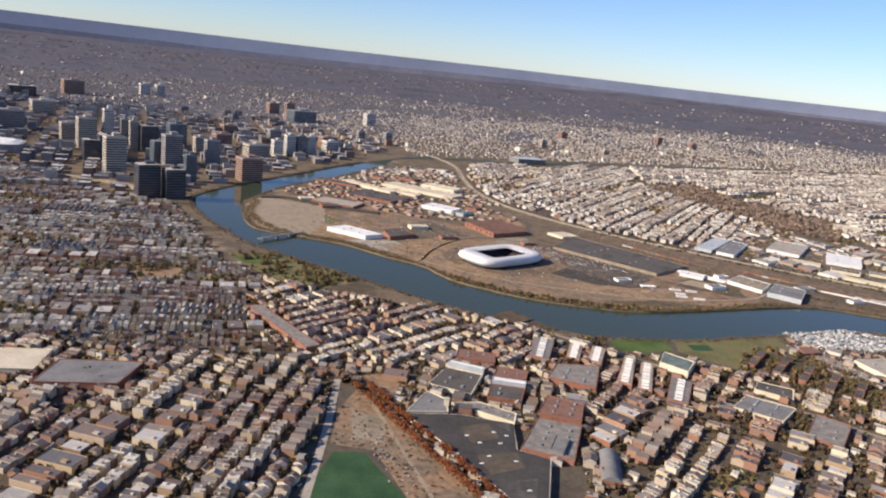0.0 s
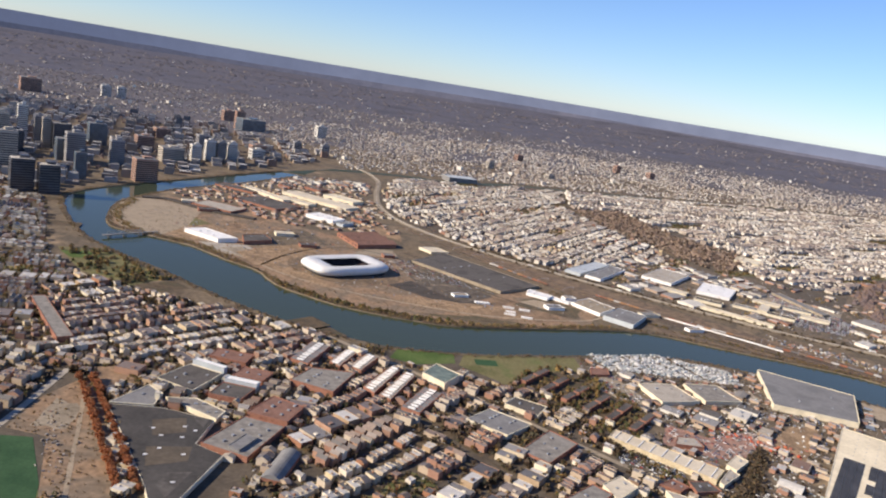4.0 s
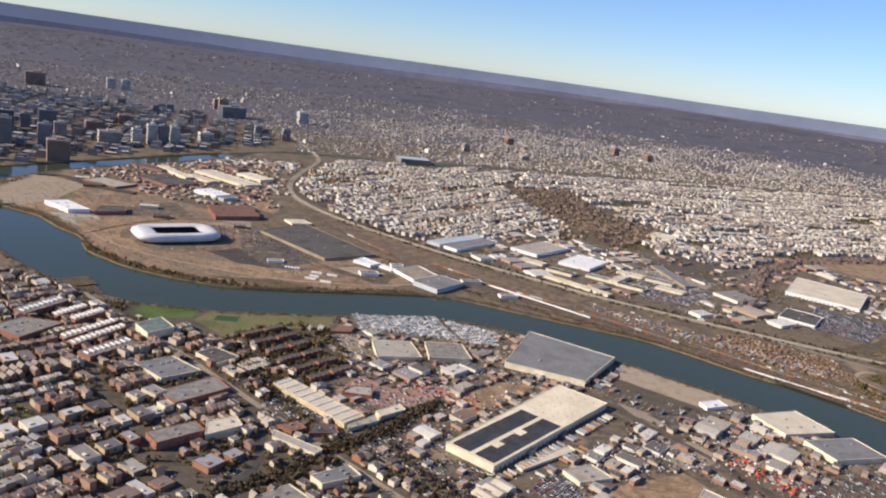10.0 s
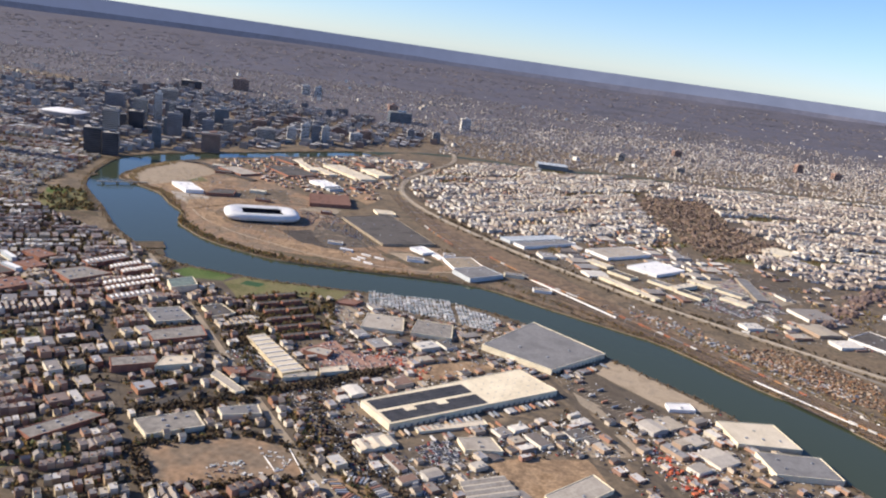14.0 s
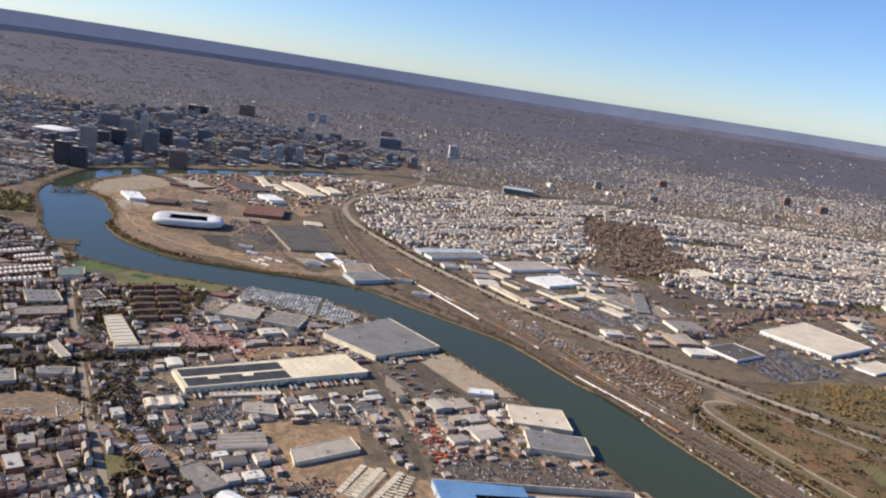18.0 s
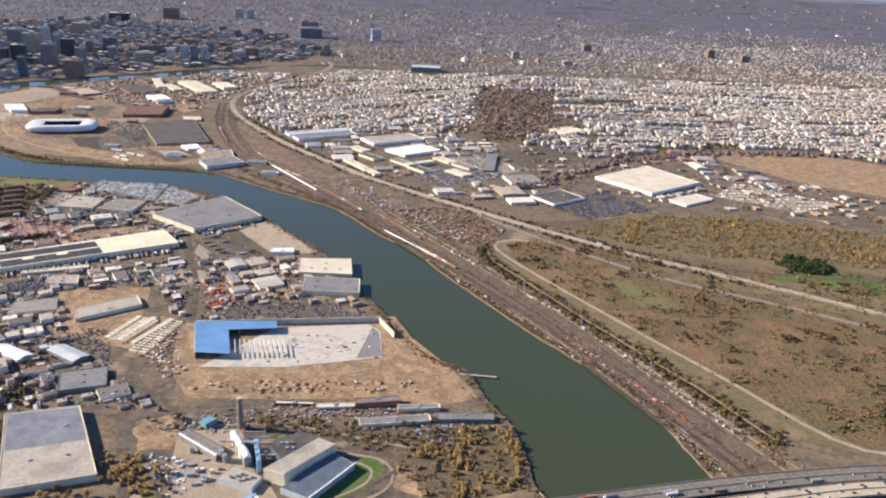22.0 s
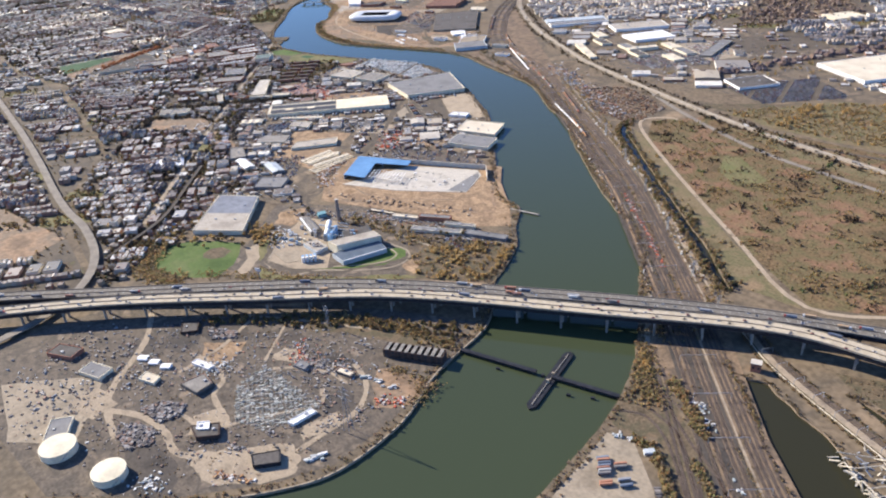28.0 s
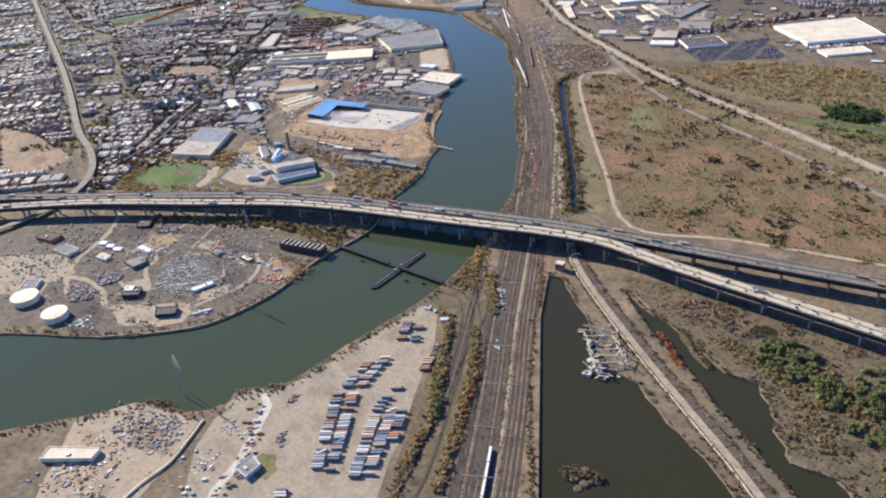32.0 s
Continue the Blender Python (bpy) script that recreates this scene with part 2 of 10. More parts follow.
M_REDLEAF = mat("russet_leaves", [(0.384, 0.144, 0.066), (0.456, 0.192, 0.084), (0.312, 0.144, 0.072)], var="island", amount=0.3)
M_GOLD = mat("golden_leaves", [(0.567, 0.378, 0.149), (0.486, 0.338, 0.149), (0.432, 0.297, 0.135), (0.378, 0.284, 0.142), (0.324, 0.257, 0.121)], var="island", amount=0.3)
M_BARK = mat("bark", [(0.1, 0.08, 0.065), (0.14, 0.115, 0.09)], scale=1.0)
M_HILLWOOD = mat("brown_hill_wood", [(0.26, 0.19, 0.145), (0.3, 0.215, 0.155), (0.23, 0.17, 0.14), (0.28, 0.22, 0.165)], var="island", amount=0.3)
M_WALL_B = mat("brick_house_walls", [(0.3, 0.17, 0.12), (0.36, 0.22, 0.15), (0.26, 0.16, 0.12), (0.42, 0.33, 0.24), (0.5, 0.43, 0.34)], var="island", amount=0.15)
M_ROOF_B = mat("dark_house_roofs", [(0.13, 0.11, 0.1), (0.17, 0.14, 0.125), (0.1, 0.09, 0.085), (0.2, 0.15, 0.12), (0.24, 0.2, 0.17)], rough=0.6, var="island", amount=0.25, spec=0.5)
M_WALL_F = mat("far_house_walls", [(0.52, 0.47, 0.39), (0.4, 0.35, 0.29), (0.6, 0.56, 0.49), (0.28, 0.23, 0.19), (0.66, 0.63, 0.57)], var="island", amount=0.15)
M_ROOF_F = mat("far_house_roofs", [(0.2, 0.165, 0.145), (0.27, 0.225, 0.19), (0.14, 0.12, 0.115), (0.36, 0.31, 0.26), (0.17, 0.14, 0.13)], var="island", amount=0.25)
# flat roofs kept mauve-grey and low in contrast, as if seen through haze
M_FLAT_F = mat("hazed_flat_roofs", [(0.22, 0.21, 0.22), (0.16, 0.15, 0.16), (0.36, 0.35, 0.35), (0.28, 0.265, 0.27)], var="island", amount=0.25)
M_BLOCK = mat("back_yards", [(0.09, 0.067, 0.043), (0.135, 0.098, 0.06), (0.07, 0.056, 0.038), (0.085, 0.075, 0.038)], scale=0.12, fine=7, amount=0.45)
M_SCRUB = mat("dry_scrub", [(0.263, 0.194, 0.125), (0.213, 0.169, 0.112), (0.188, 0.175, 0.094), (0.325, 0.237, 0.138), (0.237, 0.15, 0.106)], var="island", amount=0.3)
THICK = [(0.286, 0.247, 0.114), (0.416, 0.312, 0.143), (0.325, 0.227, 0.13), (0.364, 0.208, 0.104), (0.208, 0.208, 0.091), (0.26, 0.202, 0.124), (0.468, 0.338, 0.156), (0.234, 0.182, 0.111)]
M_THICK = mat("mixed_thicket", THICK, var="island", amount=0.3)
M_DULL = mat("dull_low_scrub", [(0.224, 0.157, 0.085), (0.187, 0.136, 0.07), (0.174, 0.145, 0.064), (0.262, 0.179, 0.099), (0.224, 0.136, 0.079)], var="island", amount=0.3)
M_GREENS = mat("mixed_green_trees", [(0.13, 0.169, 0.072), (0.169, 0.202, 0.085), (0.221, 0.227, 0.098), (0.273, 0.247, 0.104), (0.156, 0.176, 0.085)], var="island", amount=0.3)
M_TANREED = mat("tan_reeds", [(0.22, 0.165, 0.099), (0.165, 0.127, 0.077), (0.275, 0.198, 0.115), (0.132, 0.11, 0.064)], var="island", amount=0.3)
M_LOTC = mat("worn_lot_concrete", [(0.25, 0.206, 0.149), (0.312, 0.259, 0.189), (0.198, 0.166, 0.122)], scale=0.06, fine=10, amount=0.3)
M_SAND = mat("sandy_track", [(0.28, 0.225, 0.16), (0.34, 0.275, 0.195), (0.23, 0.185, 0.135)], scale=0.12, fine=9, amount=0.35)
M_CINDER = mat("dark_cinder", [(0.06, 0.052, 0.046), (0.085, 0.072, 0.06), (0.05, 0.045, 0.04)], scale=0.08, fine=9, amount=0.4)
M_DECK = mat("cream_road_slab", [(0.41, 0.35, 0.255), (0.47, 0.405, 0.3), (0.36, 0.305, 0.222)], scale=0.15, fine=9, amount=0.18)
M_REARDECK = mat("grey_road_slab", [(0.144, 0.131, 0.112), (0.18, 0.164, 0.14), (0.122, 0.112, 0.097)], scale=0.15, fine=9, amount=0.2)
M_PIER = mat("weathered_pier", [(0.2, 0.185, 0.165), (0.26, 0.24, 0.21)], scale=0.3, amount=0.3)
M_SOOT = mat("soot_black_brick", [(0.05, 0.037, 0.032), (0.075, 0.05, 0.042), (0.04, 0.033, 0.03)], scale=0.4, amount=0.35)
def leafy(m, k=0.52):
    """Thin leaves let some light through."""
    nt = m.node_tree
    b, o = nt.nodes["Principled BSDF"], nt.nodes["Material Output"]
    tr, mx = nt.nodes.new("ShaderNodeBsdfTranslucent"), nt.nodes.new("ShaderNodeMixShader")
    nt.links.new(b.inputs["Base Color"].links[0].from_socket, tr.inputs[0])
    mx.inputs[0].default_value = k
    nt.links.new(b.outputs[0], mx.inputs[1])
    nt.links.new(tr.outputs[0], mx.inputs[2])
    nt.links.new(mx.outputs[0], o.inputs[0])


leafy(M_LEAF_I, 0.3)
for _m in (M_LEAF_O, M_EVER, M_REDLEAF, M_GOLD, M_SCRUB, M_THICK, M_DULL, M_GREENS, M_TANREED):
    leafy(_m)
# crowns carry a purple-grey haze tint in their base colour
M_FARWOOD = mat("hazed_bare_woods", [(0.1, 0.092, 0.096), (0.123, 0.11, 0.108), (0.086, 0.082, 0.092), (0.138, 0.117, 0.108)], var="island", amount=0.3)
M_TYRE = mat("tyre_rubber", [(0.02, 0.02, 0.02), (0.03, 0.03, 0.03)])
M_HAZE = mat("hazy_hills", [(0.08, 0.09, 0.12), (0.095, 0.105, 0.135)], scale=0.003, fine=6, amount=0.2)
# hill woods: blue of the hazy air is painted into the colour
M_HILL = mat("hazed_wooded_hills", [(0.085, 0.083, 0.1), (0.105, 0.099, 0.114), (0.074, 0.074, 0.096)], scale=0.006, fine=12, amount=0.4)
# plain backdrop ridges: blue distance haze put into base colour and a glow
M_MIDHAZE = mat("purple_haze_hills", [(0.075, 0.073, 0.095), (0.1, 0.094, 0.11)], scale=0.005, fine=8, amount=0.3)
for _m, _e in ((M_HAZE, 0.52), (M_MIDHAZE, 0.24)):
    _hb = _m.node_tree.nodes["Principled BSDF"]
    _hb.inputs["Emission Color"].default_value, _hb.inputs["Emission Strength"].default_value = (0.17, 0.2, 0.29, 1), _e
M_PAINT = mat("road_paint", [(0.65, 0.64, 0.6), (0.72, 0.71, 0.68)], amount=0.15)

M_WATER = bpy.data.materials.new("river_water")
M_WATER.use_nodes = True
_nt = M_WATER.node_tree
_b = _nt.nodes["Principled BSDF"]
_b.inputs["Base Color"].default_value = (0.046, 0.058, 0.031, 1)
_b.inputs["Specular IOR Level"].default_value = 0.32
_b.inputs["Roughness"].default_value, _b.inputs["IOR"].default_value = 0.07, 1.33
_g, _n, _p = _nt.nodes.new("ShaderNodeNewGeometry"), _nt.nodes.new("ShaderNodeTexNoise"), _nt.nodes.new("ShaderNodeBump")
_n.inputs["Scale"].default_value, _n.inputs["Detail"].default_value = 0.5, 6.0
_p.inputs["Strength"].default_value, _p.inputs["Distance"].default_value = 0.12, 0.2
_nt.links.new(_g.outputs["Position"], _n.inputs["Vector"])
_nt.links.new(_n.outputs[0], _p.inputs["Height"])
_nt.links.new(_p.outputs[0], _b.inputs["Normal"])
M_FARWATER = M_WATER.copy()
M_FARWATER.name = "far_river_water"
M_FARWATER.node_tree.nodes["Principled BSDF"].inputs["Roughness"].default_value = 0.5
M_FARWATER.node_tree.nodes["Principled BSDF"].inputs["Specular IOR Level"].default_value = 0.15
M_POND = M_WATER.copy()
M_POND.name = "pond_water"
M_POND.node_tree.nodes["Principled BSDF"].inputs["Base Color"].default_value = (0.03, 0.029, 0.016, 1)
M_POND.node_tree.nodes["Principled BSDF"].inputs["Specular IOR Level"].default_value = 0.25


# ---- mesh helpers ----
class Mesh:
    """Collects faces of one mesh; each face carries a material slot."""

    def __init__(self):
        self.v, self.f, self.m = [], [], []

    def add(self, vs, fs, slot=0):
        o = len(self.v)
        self.v += [tuple(p) for p in vs]
        self.f += [tuple(i + o for i in f) for f in fs]
        self.m += [slot] * len(fs)
        return self

    def prism(self, poly, z0, z1, slot=0, taper=1.0):
        n = len(poly)
        cx, cy = sum(p[0] for p in poly) / n, sum(p[1] for p in poly) / n
        top = [(cx + (x - cx) * taper, cy + (y - cy) * taper, z1) for x, y in poly]
        area = sum(poly[i - 1][0] * poly[i][1] - poly[i][0] * poly[i - 1][1] for i in range(n))
        fs = [tuple(range(n, 2 * n)), tuple(range(n - 1, -1, -1))] + [(i, (i + 1) % n, n + (i + 1) % n, n + i) for i in range(n)]
        if area < 0:
            fs = [f[::-1] for f in fs]
        return self.add([(x, y, z0) for x, y in poly] + top, fs, slot)

    def box(self, cx, cy, z0, w, d, h, a=0.0, slot=0, taper=1.0):
        c, s = math.cos(a), math.sin(a)
        q = [(cx + c * x - s * y, cy + s * x + c * y) for x, y in ((-w / 2, -d / 2), (w / 2, -d / 2), (w / 2, d / 2), (-w / 2, d / 2))]
        return self.prism(q, z0, z0 + h, slot, taper)

    def ngon(self, cx, cy, z0, r, h, n=12, slot=0, taper=1.0):
        return self.prism([(cx + r * math.cos(6.28319 * i / n), cy + r * math.sin(6.28319 * i / n)) for i in range(n)], z0, z0 + h, slot, taper)

    def gable(self, cx, cy, z0, w, d, h, a=0.0, slot=0, over=0.12):
        """A ridge roof along the depth d."""
        c, s = math.cos(a), math.sin(a)
        w, d = w + 2 * over, d + 2 * over
        q = [(-w / 2, -d / 2, 0), (w / 2, -d / 2, 0), (w / 2, d / 2, 0), (-w / 2, d / 2, 0), (0, -d / 2, h), (0, d / 2, h)]
        return self.add([(cx + c * x - s * y, cy + s * x + c * y, z0 + z) for x, y, z in q], [(0, 3, 2, 1), (1, 2, 5, 4), (3, 0, 4, 5), (0, 1, 4), (2, 3, 5)], slot)

    def beam(self, p, q, w, h, slot=0):
        """A bar from p to q, w wide and h high."""
        p, q = Vector(p), Vector(q)
        d = (q - p).normalized()
        side = d.cross(Vector((0, 0, 1)))
        side = (side if side.length > 1e-3 else Vector((1, 0, 0))).normalized() * (w / 2)
        up = side.cross(d).normalized() * (h / 2)
        vs = [e + a * side + b * up for e in (p, q) for a, b in ((-1, -1), (1, -1), (1, 1), (-1, 1))]
        return self.add(vs, [(0, 1, 2, 3), (7, 6, 5, 4), (0, 4, 5, 1), (1, 5, 6, 2), (2, 6, 7, 3), (3, 7, 4, 0)], slot)

    def data(self, name, mats):
        me = bpy.data.meshes.new(name)
        me.from_pydata(self.v, [], self.f)
        for m in mats if isinstance(mats, (list, tuple)) else [mats]:
            me.materials.append(m)
        me.polygons.foreach_set("material_index", self.m)
        me.update()
        return me


def part(name, mesh, mats, parent, label=""):
    ob = new(name, mesh if isinstance(mesh, bpy.types.Mesh) else mesh.data(name, mats))
    ob.parent = parent
    return tagged(ob, label)


def thing(name, label, category, at=(0, 0, 0), turn=0.0, group="", kind=""):
    ob = new(name)
    ob.empty_display_size = 0.5
    ob.matrix_basis = pose(*at, 0, 0, math.degrees(turn))
    return tagged(ob, label, category, group, kind)


def solid(name, mesh, mats, label, category, kind="", group=""):
    return tagged(new(name, mesh.data(name, mats)), label, category, group, kind)


def many(name, templates, pick, xy, ang, scl, z, mats, label, category, parent=None):
    """One joined mesh of many small copies. templates: Mesh list; pick: which one for each; scl: (n, 3)."""
    V, L, S, MI = [], [], [], []
    base, start = 0, 0
    for k, t in enumerate(templates):
        sel = np.nonzero(pick == k)[0]
        if not len(sel):
            continue
        tv = np.array(t.v, float)
        p = tv[None] * scl[sel][:, None, :]
        c, s = np.cos(ang[sel])[:, None], np.sin(ang[sel])[:, None]
        w = np.stack([p[..., 0] * c - p[..., 1] * s + xy[sel, 0][:, None], p[..., 0] * s + p[..., 1] * c + xy[sel, 1][:, None], p[..., 2] + z[sel][:, None]], -1)
        idx = np.concatenate([np.array(f) for f in t.f])
        cnt = np.array([len(f) for f in t.f])
        n = len(sel)
        L.append((idx[None] + base + len(tv) * np.arange(n)[:, None]).ravel())
        S.append(np.tile(cnt, n))
        MI.append(np.tile(np.array(t.m), n))
        V.append(w.reshape(-1, 3))
        base += n * len(tv)
    V, L, S, MI = (np.concatenate(q) for q in (V, L, S, MI))
    me = bpy.data.meshes.new(name)
    me.vertices.add(len(V))
    me.vertices.foreach_set("co", V.ravel())
    me.loops.add(len(L))
    me.loops.foreach_set("vertex_index", L.astype(np.int32))
    me.polygons.add(len(S))
    me.polygons.foreach_set("loop_start", np.r_[0, np.cumsum(S)[:-1]].astype(np.int32))
    me.polygons.foreach_set("loop_total", S.astype(np.int32))
    for m in mats:
        me.materials.append(m)
    me.polygons.foreach_set("material_index", MI.astype(np.int32))
    me.polygons.foreach_set("use_smooth", np.zeros(len(S), bool))
    me.update(calc_edges=True)
    ob = tagged(new(name, me), label, category, "", "stuff")
    if parent:
        ob.parent = parent
    return ob


def inside(P, poly):
    """Which points lie in a polygon."""
    x, y = P[:, 0], P[:, 1]
    hit = np.zeros(len(P), bool)
    for (x0, y0), (x1, y1) in zip(poly, poly[1:] + poly[:1]):
        cross = (y0 > y) != (y1 > y)
        hit ^= cross & (x < (x1 - x0) * (y - y0) / ((y1 - y0) or 1e-9) + x0)
    return hit


def off_line(P, line):
    """Distance of points to a polyline."""
    best = np.full(len(P), 1e9)
    for a, b in zip(line, line[1:]):
        a, d = np.array(a[:2], float), np.subtract(b[:2], a[:2]).astype(float)
        t = np.clip(((P - a) @ d) / max(d @ d, 1e-9), 0, 1)
        best = np.minimum(best, np.hypot(*(P - a - t[:, None] * d).T))
    return best


def smooth(line, n=6):
    """A rounded copy of a polyline (Catmull-Rom)."""
    P = [Vector(p) for p in line]
    P = [2 * P[0] - P[1]] + P + [2 * P[-1] - P[-2]]
    out = []
    for a, b, c, d in zip(P, P[1:], P[2:], P[3:]):
        for i in range(n):
            t = i / n
            out.append(0.5 * (2 * b + (c - a) * t + (2 * a - 5 * b + 4 * c - d) * t * t + (3 * b - a - 3 * c + d) * t ** 3))
    return [tuple(p) for p in out + [P[-2]]]


def sides(line, w):
    """Left and right edge of a band of width w along a polyline."""
    left, right = [], []
    for i, p in enumerate(line):
        d = Vector(line[min(i + 1, len(line) - 1)][:2]) - Vector(line[max(i - 1, 0)][:2])
        n = Vector((-d.y, d.x)).normalized() * (w / 2)
        z = p[2] if len(p) > 2 else 0.0
        left.append((p[0] + n.x, p[1] + n.y, z))
        right.append((p[0] - n.x, p[1] - n.y, z))
    return left, right


def band(line, w, z=0.0, thick=0.0, slot=0, mesh=None):
    """A road surface along a line; thick gives it a depth below."""
    mesh = mesh or Mesh()
    left, right = sides(line, w)
    n = len(line)
    up = [(x, y, zz + z) for x, y, zz in left] + [(x, y, zz + z) for x, y, zz in right]
    fs = [(n + i, n + i + 1, i + 1, i) for i in range(n - 1)]
    if thick:
        up += [(x, y, zz - thick) for x, y, zz in up]
        fs += [(2 * n + i, 2 * n + i + 1, 3 * n + i + 1, 3 * n + i) for i in range(n - 1)]
        fs += [(i, i + 1, 2 * n + i + 1, 2 * n + i) for i in range(n - 1)] + [(n + i + 1, n + i, 3 * n + i, 3 * n + i + 1) for i in range(n - 1)]
        fs += [(0, 2 * n, 3 * n, n), (n - 1, 2 * n - 1, 4 * n - 1, 3 * n - 1)]
    return mesh.add(up, fs, slot)


def along(line, step, start=0.0):
    """Places and headings at even steps along a polyline."""
    out, left = [], start
    for a, b in zip(line, line[1:]):
        a3, b3 = Vector((*a, 0)[:3]), Vector((*b, 0)[:3])
        d = b3 - a3
        n = d.length
        while left < n:
            out.append((a3 + d * (left / n), math.atan2(d.y, d.x)))
            left += step
        left -= n
    return out


def patch(name, poly, material, z, label, category):
    """A flat piece of ground, a little proud of the sheet under it."""
    tris = mathutils.geometry.tessellate_polygon([[Vector((x, y, 0)) for x, y in poly]])
    m = Mesh().add([(x, y, z) for x, y in poly], [t if _ccw(poly, t) else t[::-1] for t in tris])
    return solid(name, m, material, label, category, "structure")


def _ccw(poly, t):
    (a, b, c) = (poly[i] for i in t)
    return (b[0] - a[0]) * (c[1] - a[1]) - (b[1] - a[1]) * (c[0] - a[0]) > 0


import mathutils
import mathutils.geometry
rng = np.random.default_rng(7)


def lots(poly, turn, least, most):
    """Splits a quarter into uneven rectangular lots: (x, y, width, depth) of each."""
    P = np.array(poly, float)
    c, s = math.cos(turn), math.sin(turn)
    q = np.stack([P[:, 0] * c + P[:, 1] * s, -P[:, 0] * s + P[:, 1] * c], 1)
    todo, out = [(*q.min(0), *q.max(0))], []
    while todo:
        x0, y0, x1, y1 = todo.pop()
        w, d = x1 - x0, y1 - y0
        if max(w, d) < rng.uniform(least, most):
            cx, cy = (x0 + x1) / 2, (y0 + y1) / 2
            out.append((cx * c - cy * s, cx * s + cy * c, w, d))
            continue
        k, gap = rng.uniform(0.35, 0.65), 3.0 if max(w, d) > 50 else 0.0
        if w > d:
            todo += [(x0, y0, x0 + w * k - gap / 2, y1), (x0 + w * k + gap / 2, y0, x1, y1)]
        else:
            todo += [(x0, y0, x1, y0 + d * k - gap / 2), (x0, y0 + d * k + gap / 2, x1, y1)]
    out = np.array(out)
    return out[inside(out[:, :2], poly)]

# ---- river, ponds and ground ----
LEFT_BANK = [(-92, 1050), (-116, 995), (-155, 890), (-187, 805), (-210, 730), (-206, 680), (-166, 610), (-130, 563), (-89, 530), (-54, 508), (0, 468), (32, 450), (61, 437), (93, 429), (113, 427), (165, 439), (225, 464), (278, 486), (324, 491),
             (394, 468), (434, 450), (467, 434), (503, 406), (540, 379), (570, 355), (594, 337), (618, 333), (636, 314), (656, 297), (672, 272), (678, 262), (694, 248), (708, 230), (720, 194), (737, 164), (744, 131), (738, 108), (722, 78), (690, 40), (650, -20)]
RIGHT_BANK = [(-62, 1048), (-80, 991), (-106, 913), (-148, 810), (-163, 745), (-166, 698), (-151, 641), (-136, 610), (-115, 599), (-64, 586), (-27, 560), (0, 545), (22, 516), (50, 499), (76, 489), (112, 484), (150, 486), (200, 506), (242, 525), (290, 541), (340, 532),
              (394, 522), (432, 514), (489, 480), (518, 469), (553, 442), (587, 419), (606, 406), (643, 382), (687, 357), (714, 332), (736, 306), (769, 266), (786, 233), (795, 203), (803, 172), (811, 142), (803, 125), (809, 117), (804, 101), (789, 93), (780, 62), (760, 10), (735, -20)]
NORTH_REACH = [(-92, 1050), (-40, 1130), (60, 1190), (165, 1222), (240, 1300), (330, 1345), (430, 1400), (590, 1495), (735, 1585), (915, 1680), (1150, 1800), (1146, 1812), (911, 1694), (730, 1600), (584, 1510), (424, 1414), (322, 1360), (230, 1314), (155, 1240), (50, 1206), (-40, 1150), (-62, 1048)]
POND_A = [(806, 288), (817, 292), (835, 284), (853, 278), (868, 270), (882, 262), (899, 267), (923, 260), (944, 258), (966, 252), (990, 236), (960, 172), (925, 195), (880, 226), (836, 261)]
POND_B = [(842, 309), (866, 306), (889, 307), (914, 301), (927, 306), (942, 296), (952, 288), (963, 281), (977, 287), (990, 285), (1010, 276), (1000, 258), (972, 271), (936, 280), (905, 290), (880, 295)]
CREEK = [(564.5, 495.5), (575.5, 478.5), (610.0, 453.2), (658.0, 418.5), (698.5, 390.5), (733.2, 366.5), (760.8, 344.0), (758.2, 342.0), (729.8, 363.5), (695.5, 387.5), (654.0, 415.5), (606.0, 449.8), (570.5, 475.5), (561.5, 490.5)]
_r = random.Random(3)


def wobble(poly, amount, steps=3):
    """A shoreline with small irregular notches."""
    out = []
    for a, b in zip(poly, poly[1:] + poly[:1]):
        for i in range(steps):
            t = i / steps
            k = amount if i else amount * 0.3
            out.append((a[0] + (b[0] - a[0]) * t + _r.uniform(-k, k), a[1] + (b[1] - a[1]) * t + _r.uniform(-k, k)))
    return out


RIVER = wobble(smooth(LEFT_BANK, 3) + smooth(RIGHT_BANK, 3)[::-1], 0.5, 2)
PONDS = [wobble(POND_A, 0.9), wobble(POND_B, 1.1), wobble(CREEK, 0.6)]
NORTH = wobble(smooth(NORTH_REACH[:11], 3) + smooth(NORTH_REACH[11:], 3), 0.6, 1)
